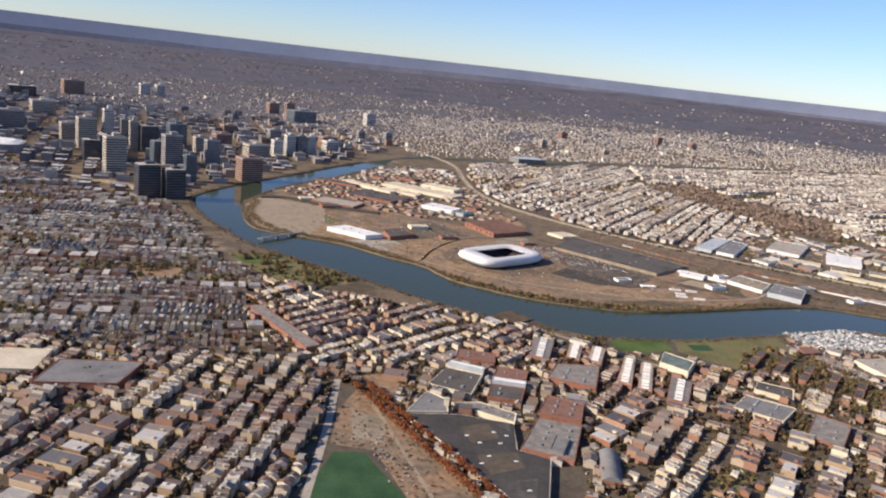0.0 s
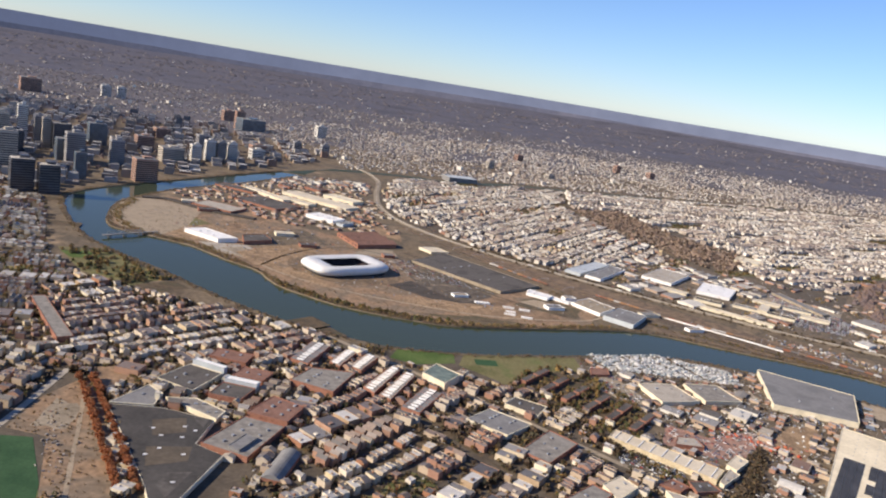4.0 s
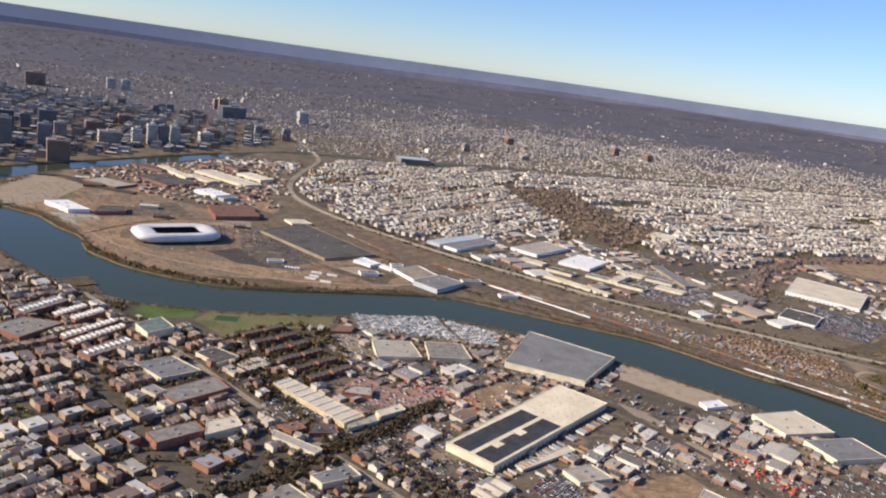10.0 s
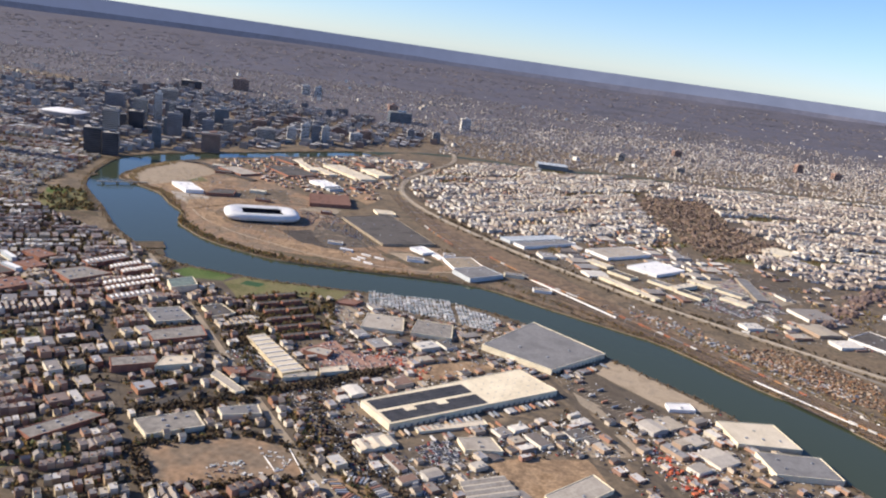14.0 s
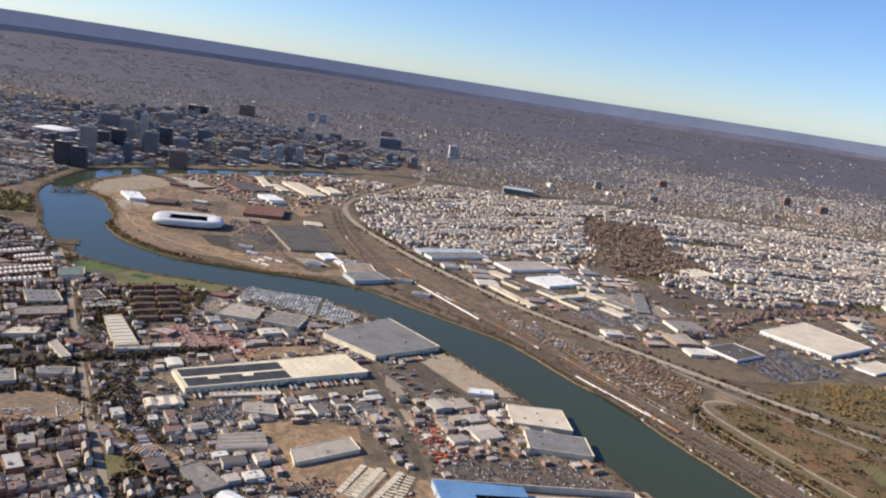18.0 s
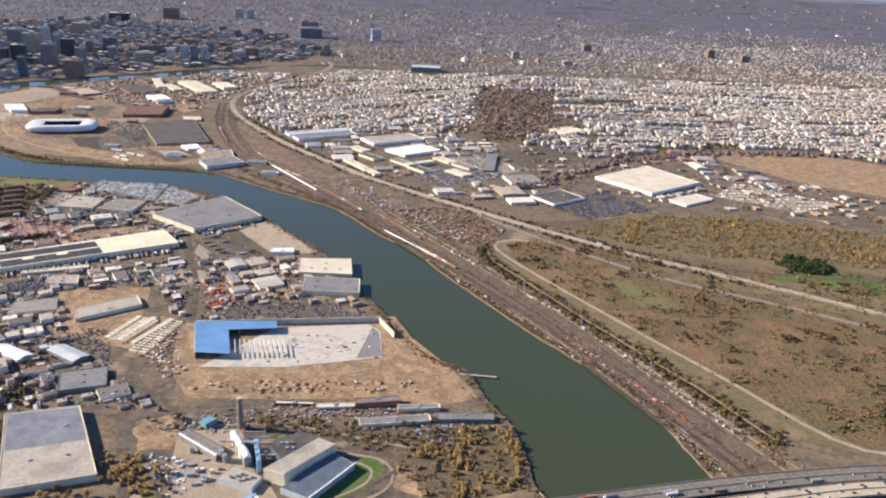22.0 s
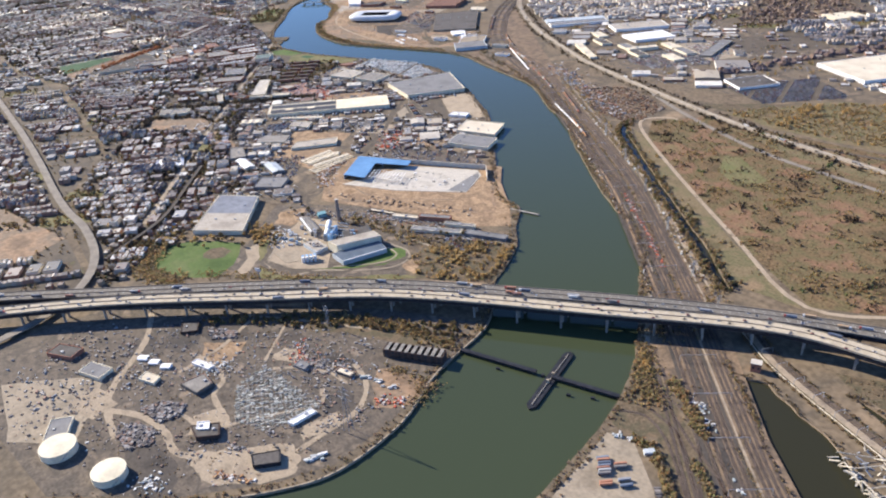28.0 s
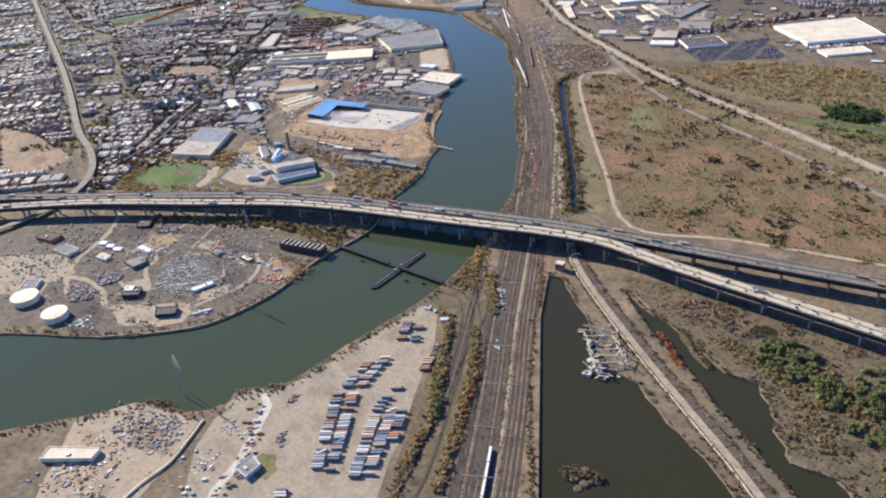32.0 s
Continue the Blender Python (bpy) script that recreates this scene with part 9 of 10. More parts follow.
M_PIPES = mat("grey_green_stock", [(0.38, 0.385, 0.345), (0.46, 0.46, 0.415), (0.29, 0.295, 0.26), (0.55, 0.545, 0.49), (0.2, 0.2, 0.18), (0.36, 0.32, 0.26)], var="island", amount=0.25)
STOCK = [(672, 115), (663, 139), (706, 144), (706, 119), (688, 111)]
st = lattice(STOCK, 1.15, 2.0, 1.7, 60, 0.2, (0.2, 0.55, 0.85))
clutter("pipe_stock", st[rng.random(len(st)) < 0.8], 0.24, 0.46, M_PIPES, "close rows of grey-green pipe and steel stock", 1.1, 1.15, 7.0)
clutter("pipe_stock", sprinkle(60, STOCK), 0.3, 0.9, M_PIPES, "loose pipes and crates among the stock rows", 0.9)


def heap(line_or_poly, n, spread, lo, hi, material, label, tall=0.9, long=2.0, turn=None, category="stock", name="yard_stock"):
    clutter(name, near_line(line_or_poly, n, spread), lo, hi, material, label, tall, turn, long, category)


M_MUTED = mat("muted_yard_stock", [(0.2, 0.19, 0.18), (0.28, 0.26, 0.24), (0.15, 0.14, 0.14), (0.34, 0.31, 0.28), (0.24, 0.2, 0.16), (0.12, 0.115, 0.11), (0.4, 0.37, 0.33), (0.2, 0.22, 0.25), (0.3, 0.2, 0.15)], var="island", amount=0.3)
M_DARKBITS = mat("dark_scrap", [(0.13, 0.12, 0.115), (0.17, 0.155, 0.15), (0.24, 0.22, 0.21), (0.1, 0.092, 0.09), (0.3, 0.285, 0.27), (0.2, 0.14, 0.11)], var="island", amount=0.3)
for q, n in (([(656, 84), (658, 94), (667, 100), (672, 96), (671, 87)], 220), ([(664, 71), (665, 81), (676, 85), (682, 80), (678, 71)], 220), ([(616, 130), (628, 140), (634, 138), (626, 128)], 160)):
    clutter("scrap_heaps", sprinkle(n * 3, q), 0.4, 1.2, M_DARKBITS, "dark heaps of scrap vehicles and steel", 0.8, category="scrap")
heap([(668, 152), (682, 158), (690, 166)], 150, 3.2, 0.3, 0.9, M_MUTED, "machines and containers in the works yard")
heap([(658, 160), (668, 152), (676, 156)], 70, 2.0, 0.3, 0.8, M_REDBITS, "red machinery in the works yard", category="machinery", name="red_plant")
heap([(719, 164), (727, 172)], 60, 1.6, 0.4, 0.9, M_REDBITS, "red skips and plant by the river", category="machinery", name="red_plant")
heap([(701, 168), (708, 171), (716, 173)], 20, 0.9, 0.7, 0.9, M_PALEBITS, "row of pale lorry trailers beside the ruin", 1.2, 3.2, 1.0, "trailers", "parked_trailers")
heap([(731, 121), (733, 131)], 12, 0.8, 0.8, 1.0, M_PALEBITS, "pale boats and trailers on the river wall", 1.0, 4.0, 1.2, "trailers", "parked_trailers")
heap([(715, 93), (721, 98), (728, 103)], 70, 0.9, 0.4, 0.9, M_SCRAP, "rusty brown scrap rows on the river wall", category="scrap", name="scrap_heaps")
heap([(704, 104), (712, 110)], 30, 1.2, 0.4, 0.9, M_MUTED, "machines on the sandy loop")
heap([(700, 70), (708, 76)], 70, 2.4, 0.3, 0.8, M_PALEBITS, "pale crates near the tanks")
heap([(600, 120), (640, 110), (660, 130), (690, 160)], 520, 7.0, 0.2, 0.7, M_MUTED, "scattered machines, skips and stock in the works yard")
heap([(610, 70), (650, 62), (690, 90), (712, 130)], 420, 6.0, 0.2, 0.7, M_DARKBITS, "dark machines and scrap in the works yard", category="scrap", name="scrap_heaps")
heap([(640, 140), (668, 160), (700, 168)], 260, 4.0, 0.2, 0.7, M_LOAD_I, "coloured machines and skips in the works yard")
heap([(684, 150), (700, 150), (714, 140)], 150, 4.0, 0.25, 0.8, M_MUTED, "machines and stock beside the pipe yard")
heap([(718, 136), (722, 150), (716, 160)], 70, 2.0, 0.25, 0.8, M_MUTED, "stock along the river wall")
heap([(640, 112), (652, 118), (644, 130)], 80, 3.0, 0.3, 0.8, M_PALEBITS, "pale stock on sandy ground")
heap([(600, 96), (630, 88), (650, 96)], 160, 6.0, 0.25, 0.9, M_MUTED, "vehicles and stock in the works yard")
heap([(580, 90), (600, 60), (640, 44)], 260, 9.0, 0.25, 1.0, M_MUTED, "vehicles and stock in the works yard")
heap([(640, 150), (660, 168), (684, 182)], 110, 4.0, 0.25, 0.8, M_MUTED, "stock below the highway bridge")
for q, h, wl, rf, lb in (([(707, 128), (710, 129), (709, 140), (706, 139)], 1.2, M_WHITE, M_WHITE, "long low white shed beside the pipe stock"), ([(653, 103), (664, 106), (662, 114), (653, 114)], 1.8, M_MUTED, M_PIER, "low grey-green workshop in the works yard"), ([(684, 96), (692, 95), (697, 103), (690, 106)], 2.0, M_SOOT, M_DARKROOF, "dark workshop in the works yard"), ([(684, 99), (688, 97), (691, 101), (687, 103)], 2.4, M_WHITE, M_WHITE, "small white gate house in the works yard"),
                        ([(640, 113), (650, 117), (649, 120), (639, 116)], 1.1, M_WHITE, M_WHITE, "low white shed on sandy ground"), ([(636, 90), (644, 94), (641, 98), (633, 94)], 1.4, M_CREAM, M_TANROOF, "small tan shed in the works yard"), ([(612, 70), (624, 76), (620, 83), (608, 77)], 1.8, M_CREAM, M_GREYROOF, "grey-roofed shed in the works yard"), ([(586, 62), (598, 70), (594, 77), (582, 69)], 2.0, M_BRICK, M_DARKROOF, "dark-roofed brick workshop in the yard"), ([(640, 52), (652, 46), (656, 54), (644, 60)], 1.6, M_CREAM, M_GREYROOF, "grey workshop near the oil tanks"),
                        ([(674, 148), (680, 150), (678, 154), (672, 152)], 1.3, M_GREYROOF, M_GREYROOF, "small grey shed beside red machinery"), ([(690, 160), (698, 163), (697, 166), (689, 163)], 1.2, M_MUTED, M_TANROOF, "small tan shed beside red machinery"), ([(604, 122), (612, 118), (616, 125), (608, 129)], 1.3, M_SOOT, M_DARKROOF, "black shed below the highway bridge")):
    shed("yard_shed", q, h, wl, rf, lb, 1, "shed", "sheds of the works yard")
grow("scrub", near_line([(640, 172), (660, 190), (690, 206), (708, 211)], 520, 2.6), 0.3, 1.0, M_THICK, "brown, olive and russet scrub below the highway bridge", category="scrub")
grow("scrub", near_line([(702, 180), (714, 184), (726, 186), (730, 174)], 260, 2.2), 0.2, 0.6, M_THICK, "low russet scrub by the river wall", MINI, category="scrub")
grow("scrub", sprinkle(900, [(600, 115), (640, 160), (690, 195), (726, 160), (734, 130), (722, 92), (690, 66), (640, 40), (610, 60)]), 0.12, 0.4, M_DULL, "low weeds in the works yard", MINI, category="scrub")
LB = LEFT_BANK[30:38]
solid("river_wall", band([(x - 0.3, y) for x, y in smooth(LB, 5)], 0.7, 0.35, 1.3), M_LOTC, "worn concrete river wall round the works yard", "wall", "structure")

# ---- truck park and scrap yard beside it ----
lane([(880, 78), (858, 97), (846, 111), (835, 121), (822, 131), (812, 133)], 3.6, M_CONC, 0.1, "pale concrete drive through the truck park")
for q, mt, lb in (([(847, 119), (850, 125), (859, 123), (861, 117), (856, 113)], M_ROUGHGRASS, "small green plot beside the office"), ([(785, 84), (800, 96), (814, 104), (826, 92), (850, 66), (820, 40), (780, 60)], M_SAND, "sandy scrap yard by the river"), ([(800, 84), (812, 92), (822, 84), (812, 76)], M_BROWN, "brown oily scrap yard ground"), ([(830, 60), (850, 70), (870, 50), (850, 36)], M_CINDER, "dark oily ground in the scrap yard"),
                  ([(818, 150), (824, 154), (838, 142), (832, 136)], M_LOTC, "worn concrete of the truck park"), ([(784, 246), (800, 250), (812, 238), (804, 228), (792, 226), (786, 234)], M_REED, "rough weedy ground at the river's edge")):
    blotch("yard_ground", q, mt, 0.085, lb, 0.8)
clutter("scrap_heaps", sprinkle(700, [(788, 84), (802, 94), (812, 100), (824, 90), (812, 76), (796, 70)]), 0.3, 0.9, M_MUTED, "close heaps of scrap vehicles by the river", 0.8, category="scrap")
clutter("scrap_heaps", sprinkle(420, [(796, 66), (812, 76), (834, 60), (816, 40)]), 0.3, 1.0, M_SCRAP, "rusty scrap beside the truck park", 0.7, category="scrap")
heap([(822, 145), (826, 139)], 16, 0.6, 0.7, 0.9, M_DARKBITS, "dark flat trailers in a close row", 0.6, 4.0, radians(57), "trailers", "flat_trailers")
heap([(840, 132), (847, 128)], 18, 0.7, 0.7, 0.9, M_DARKBITS, "dark flat trailers in a close row", 0.6, 4.0, radians(57), "trailers", "flat_trailers")
heap([(826, 212), (838, 201)], 26, 0.5, 0.6, 0.8, M_DARKBITS, "dark flat trailers along the fence", 0.6, 4.0, radians(57), "trailers", "flat_trailers")
heap([(830, 112), (820, 116)], 34, 2.0, 0.5, 0.6, M_CAR_I, "cars parked beside the truck park", 0.6, 2.0, 1.2, "cars", "parked_cars")
heap([(836, 104), (842, 96)], 40, 2.4, 0.5, 0.6, M_CAR_I, "cars parked beside the truck park", 0.6, 2.0, 0.4, "cars", "parked_cars")
heap([(850, 92), (862, 82)], 22, 2.4, 0.8, 1.0, M_PALEBITS, "cream vans and trailers beside the truck park", 0.9, 2.6, radians(57), "trailers", "parked_trailers")
solid("pipeline", band(smooth([(814, 106), (823, 97), (831, 88), (836, 76), (842, 66)], 5), 0.7, 0.9, 0.5), M_TANROOF, "cream covered conveyor between scrap yard and lot", "conveyor", "")
grow("bank_scrub", dry(near_line([(800, 123), (804, 132), (812, 141)], 150, 1.0)), 0.4, 1.0, M_THICK, "golden and olive bushes on the river bank", category="scrub")
grow("bank_scrub", dry(near_line([(786, 90), (796, 98)], 120, 1.4)), 0.4, 0.9, M_TANREED, "brown brush on the river bank", MINI, category="scrub")
solid("lot_shed", Mesh().box(812, 224, 0, 4, 2.4, 1.4, radians(57)), M_BLUECLAD, "pale blue cabin at the gate of the truck park", "cabin")
heap([(329, 247), (343, 242), (360, 240), (379, 239)], 34, 1.6, 0.8, 1.0, M_PALEBITS, "pale trailers parked along a curved street", 1.0, 3.2, 0.6, "trailers", "parked_trailers")
heap([(797, 222), (803, 225)], 10, 0.7, 0.7, 0.8, M_PALEBITS, "pale trailers at the end of the truck park", 1.0, 3.4, 2.2, "trailers", "parked_trailers")

# ---- railway land south of the highway ----
blotch("rail_verge", [(768, 270), (786, 262), (812, 246), (838, 229), (866, 206), (890, 184), (905, 168), (900, 150), (884, 160), (870, 174), (856, 185), (842, 198), (827, 213), (812, 226), (800, 250), (784, 246), (772, 260)], M_REED, 0.062, "weedy brown verge of the railway", 0.8)
for k, w, mt, lb in ((-3.2, 2.4, M_CINDER, "dark cinder strip between the tracks"), (4.2, 0.9, M_SAND, "narrow pale path between the tracks"), (-9.8, 1.6, M_CINDER, "dark cinder strip beside the tracks"), (2.6, 1.2, M_CINDER, "dark cinder strip between the tracks")):
    ln = [p[:2] for p in offset(rl, k) if p[0] > (760 if mt is M_SAND else 300)]
    lane(ln[::3], w, mt, 0.1, lb)
for ln, w, mt, lb in (([(500, 486), (555, 448), (608, 412), (645, 388), (689, 363), (717, 337), (740, 310), (768, 274)], 2.2, M_TRACK, "pale sandy strip along the river edge of the railway"), ([(520, 470), (594, 423), (650, 386), (700, 346), (736, 318)], 1.4, M_DIRT, "orange earth between the tracks"), ([(560, 462), (620, 424), (690, 376), (740, 338)], 1.6, M_CINDER, "dark cinder strip between the tracks"), ([(600, 446), (660, 408), (720, 362), (770, 326)], 1.2, M_SAND, "narrow pale path beside the tracks")):
    lane(ln, w, mt, 0.1, lb)
track(smooth([(786, 232), (797, 239), (810, 235), (824, 225), (841, 211), (853, 201), (873, 182), (891, 162), (915, 130)], 6), 0)
track(smooth([(796, 244), (812, 240), (830, 226), (846, 213), (858, 202), (878, 184), (896, 166), (922, 134)], 6), 0)
track(smooth([(800, 250), (818, 240), (836, 232), (858, 216), (880, 196), (912, 166)], 6), 0)
heap([(806, 262), (814, 256), (820, 250)], 36, 1.2, 0.3, 0.9, M_PALEBITS, "pale hut and stores between the tracks")
heap([(840, 236), (846, 232)], 8, 0.5, 0.6, 0.9, M_PALEBITS, "white vans between the tracks", 0.8, 2.0, 2.5, "vans", "parked_vans")

# ---- ponds and causeway ----
patch("round_pond", wobble([(900, 331), (899, 336), (902, 340), (907, 341), (910, 338), (910, 333), (905, 329)], 0.3), M_POND, 0.09, "small round brown pond in the reeds", "water")
solid("spit", Mesh().prism(wobble([(881, 306), (884, 310), (892, 306), (903, 301), (909, 299), (908, 297), (900, 298), (890, 302)], 0.4), -1.4, -0.5), M_REED, "low reedy spit in the narrow pond", "spit", "structure")
grow("reeds", near_line([(882, 308), (892, 304), (908, 298)], 130, 0.7), 0.25, 0.6, M_TANREED, "tan reeds on the spit", MINI, category="reeds")
for k, n in ((-4.0, 700), (4.1, 700)):
    grow("bank_scrub", near_line([p[:2] for p in offset(cs, k)][::3], n, 0.6), 0.25, 0.65, M_DULL, "tan and olive scrub on the causeway edge", MINI, category="scrub")
grow("bank_scrub", near_line([p[:2] for p in offset(cs, -2.3)][::3], 220, 0.35), 0.15, 0.35, M_THICK, "green weeds along the causeway", MINI, category="scrub")
grow("reeds", near_line([(921, 212), (925, 217), (930, 220)], 90, 1.3), 0.3, 0.7, M_TANREED, "tan reeds on the islet", MINI, category="reeds")

# ---- around the power plant and the ball field ----
sh_poly = [(508, 164), (531, 187), (489, 217), (468, 198)]
patch("roof_panel_field", [(490, 180.5), (510.5, 201), (489.5, 215.8), (469.5, 198.2)], mat("blue_grey_panels", [(0.17, 0.175, 0.19), (0.22, 0.225, 0.24)], rough=0.5, scale=0.2, amount=0.2), 3.1, "blue-grey roof panels of the large hall", "roof")
grow("golden_trees", near_line([(498, 152), (506, 148), (514, 142)], 70, 3.0), 0.7, 1.5, M_GOLD, "golden trees beside the ball field")
grow("golden_trees", near_line([(526, 200), (540, 196), (552, 192)], 70, 3.4), 0.6, 1.4, M_GOLD, "golden trees between hall and power plant")
grow("scrub", near_line([(514, 122), (516, 136), (530, 126), (546, 128), (560, 138)], 700, 3.6), 0.3, 1.0, M_THICK, "brown scrub round the ball field", MINI, category="scrub")
grow("scrub", near_line([(560, 150), (572, 160), (586, 172), (600, 186), (612, 198)], 300, 2.4), 0.25, 0.7, M_THICK, "low scrub beside the highway", MINI, category="scrub")
blotch("yard_ground", [(517, 219), (523, 234), (537, 229), (540, 214), (530, 208)], M_DIRT, 0.06, "orange-brown bare ground beside the plant")
heap([(540, 206), (552, 202), (560, 196)], 90, 3.0, 0.3, 0.9, M_PALEBITS, "white tanks and cabins in the plant yard")
heap([(528, 226), (540, 236), (552, 246)], 160, 4.0, 0.3, 1.0, M_MUTED, "stock and vehicles beside the plant")
heap([(552, 250), (580, 268), (608, 286)], 200, 3.0, 0.3, 0.9, M_MUTED, "vehicles and stock beside the long sheds")
grow("scrub", near_line([(556, 246), (590, 256), (616, 262)], 260, 3.4), 0.3, 0.9, M_THICK, "brown scrub behind the plant", MINI, category="scrub")
for ln, w in (([(472, 300), (500, 268), (522, 256), (560, 282), (600, 306), (620, 312)], 1.8), ([(520, 250), (552, 272), (590, 296), (612, 318)], 1.4), ([(566, 356), (590, 334), (610, 320)], 1.6), ([(500, 276), (540, 276), (580, 310)], 1.2)):
    lane(ln, w, M_BROWN, 0.1, "dark rutted haul road on the site")
grow("scrub", dry(near_line([(572, 356), (596, 336), (618, 330)], 120, 1.6)), 0.25, 0.7, M_THICK, "scrub on the bank below the site", MINI, category="scrub")

# ---- the peninsula round the stadium ----
for q, mt, lb in (([(0, 560), (30, 540), (60, 525), (50, 545), (20, 566)], M_DIRT, "bare sandy ground by the river"), ([(96, 560), (130, 540), (170, 545), (150, 566), (112, 582)], M_CINDER, "dark graded building plot"), ([(-10, 600), (18, 590), (26, 612), (4, 626)], M_ASPHYARD, "worn car park near the stadium"), ([(190, 560), (236, 548), (244, 574), (214, 596)], M_REED, "weedy plot beside the dark warehouse"), ([(-40, 590), (-16, 574), (-4, 586), (-26, 606)], M_LOTC, "concrete lot beside the white hall"),
                  ([(60, 640), (96, 650), (90, 676), (64, 660)], M_LOTC, "pale lot behind the stadium"), ([(-120, 660), (-90, 640), (-70, 668), (-104, 690)], M_ROUGHGRASS, "grassed plot on the peninsula"), ([(-144, 700), (-124, 690), (-110, 716), (-136, 736)], M_REED, "weedy plot on the peninsula"), ([(120, 500), (170, 498), (200, 514), (160, 516)], M_REED, "weedy river edge")):
    blotch("lot", q, mt, 0.11, lb, 2.0)
clutter("stored_goods", sprinkle(1400, [(-130, 690), (-60, 610), (0, 570), (90, 520), (200, 540), (240, 560), (180, 575), (110, 640), (20, 700), (-20, 720)]), 0.2, 0.8, M_MUTED, "scattered stock and vehicles on the river bend", 0.7)
grow("scrub", dry(near_line([(-160, 720), (-146, 650), (-112, 606), (-60, 590), (-24, 564), (24, 520), (76, 494), (112, 490), (160, 494), (220, 520), (260, 540)], 1500, 2.6)), 0.3, 1.0, M_THICK, "autumn scrub along the river bend", MINI, category="scrub")
grow("scrub", sprinkle(3200, [(-140, 700), (-120, 615), (0, 556), (60, 510), (150, 496), (240, 540), (250, 590), (180, 575), (110, 630), (20, 690), (-60, 740)]), 0.15, 0.5, M_DULL, "low weeds on bare building land", MINI, category="scrub")
for x, y, w, d, h, mt, rf in ((20, 640, 14, 8, 2.2, M_BRICK, M_DARKROOF), (88, 648, 10, 7, 2.4, M_BRICK, M_GREYROOF), (-6, 668, 16, 9, 2.6, M_CREAM, M_TANROOF), (222, 566, 14, 8, 2.2, M_WHITE, M_GREYROOF), (238, 600, 10, 6, 2.4, M_WHITE, M_LOTC), (-90, 720, 18, 10, 2.4, M_BRICK, M_DARKROOF), (-116, 744, 14, 9, 2.6, M_CREAM, M_TANROOF), (150, 560, 12, 6, 1.6, M_WHITE, M_LOTC), (300, 588, 16, 7, 2.4, M_CREAM, M_GREYROOF), (330, 566, 14, 6, 2.0, M_WHITE, M_LOTC)):
    t_ = radians(24)
    c_, s_ = math.cos(t_), math.sin(t_)
    shed("low_building", [(x + c_ * u - s_ * v, y + s_ * u + c_ * v) for u, v in ((-w / 2, -d / 2), (w / 2, -d / 2), (w / 2, d / 2), (-w / 2, d / 2))], h, mt, rf, "low flat-roofed building on the river bend", 2, "building", "low buildings on the peninsula")
grow("street_trees", dry(near_line([(178, 394), (192, 372), (206, 356), (232, 330)], 220, 4)), 0.6, 1.4, M_DARKSCRUB, "russet trees among brick flats", MINI)

# ---- between the railway and the tan warehouse ----
NORTHWORKS = [(230, 700), (300, 660), (420, 615), (500, 600), (560, 612), (660, 690), (760, 700), (900, 715), (960, 820), (760, 815), (640, 890), (560, 795), (430, 820), (330, 812)]
nw = sprinkle(2600, NORTHWORKS)
clutter("stored_goods", nw[free(nw)], 0.3, 1.1, M_MUTED, "vehicles, skips and stock in the yards north of the railway", 0.7)
nt_ = clustered(NORTHWORKS, 220, 8, 5.0, 12)
grow("street_trees", nt_[free(nt_)], 0.6, 1.5, M_THICK, "autumn trees between the works north of the railway", MINI)
for q, mt, lb in (([(430, 700), (500, 680), (520, 720), (450, 744)], M_LOTC, "pale works lot north of the railway"), ([(690, 730), (760, 720), (790, 770), (700, 790)], M_LOTC, "pale lorry yard beside the tan warehouse"), ([(560, 560), (600, 566), (650, 640), (610, 600)], M_REED, "rough brown ground beside the highway"), ([(300, 680), (350, 662), (370, 690), (320, 712)], M_YARD, "worn yard beside the railway"), ([(850, 640), (940, 660), (960, 720), (860, 700)], M_REED, "rough brown ground at the marsh edge")):
    blotch("lot", q, mt, 0.08, lb, 2.0)
lorries = lattice([(690, 730), (760, 720), (790, 770), (700, 790)], 0.6, 1.6, 9.0, 60, 0.2, (0.3,))
clutter("parked_trailers", lorries[rng.random(len(lorries)) < 0.6], 0.8, 0.95, M_PALEBITS, "rows of pale trailers beside the tan warehouse", 1.1, 2.17, 3.6, "trailers")

# ---- thickets and stores along the railway north of the highway ----
for k, cnt, wide, lo, hi in ((3.6, 500, 0.5, 0.2, 0.6), (16.5, 420, 1.6, 0.25, 0.8), (22.0, 380, 2.4, 0.25, 0.9), (-11.0, 700, 1.2, 0.25, 0.8), (-3.2, 300, 0.5, 0.2, 0.5)):
    ln = [p[:2] for p in offset(rl, k) if 420 < p[0] < 782]
    grow("rail_scrub", dry(near_line(ln[::3], cnt, wide)), lo, hi, M_THICK, "olive, golden and russet scrub along the tracks", MINI, category="scrub")
for k, cnt, mt, lb in ((15.0, 60, M_PALEBITS, "pale wagons and stores beside the railway"), (18.5, 160, M_MUTED, "stores and old sleepers beside the railway"), (-10.0, 200, M_SCRAP, "rusty stock beside the railway")):
    ln = [p[:2] for p in offset(rl, k) if 480 < p[0] < 760]
    q = dry(near_line(ln[::3], cnt, 0.6))
    clutter("stored_goods", q, 0.35, 0.9, mt, lb, 0.8, 2.5, 3.0)
for k, w, mt in ((19.5, 1.6, M_SAND), (14.6, 0.8, M_SAND), (-9.6, 1.2, M_SAND)):
    ln = [p[:2] for p in offset(rl, k) if 430 < p[0] < 770]
    lane(ln[::3], w, mt, 0.09, "pale dirt path along the railway")
c_mid = [((a[0] + b[0]) / 2, (a[1] + b[1]) / 2) for a, b in zip(CREEK[:7], CREEK[7:][::-1])]
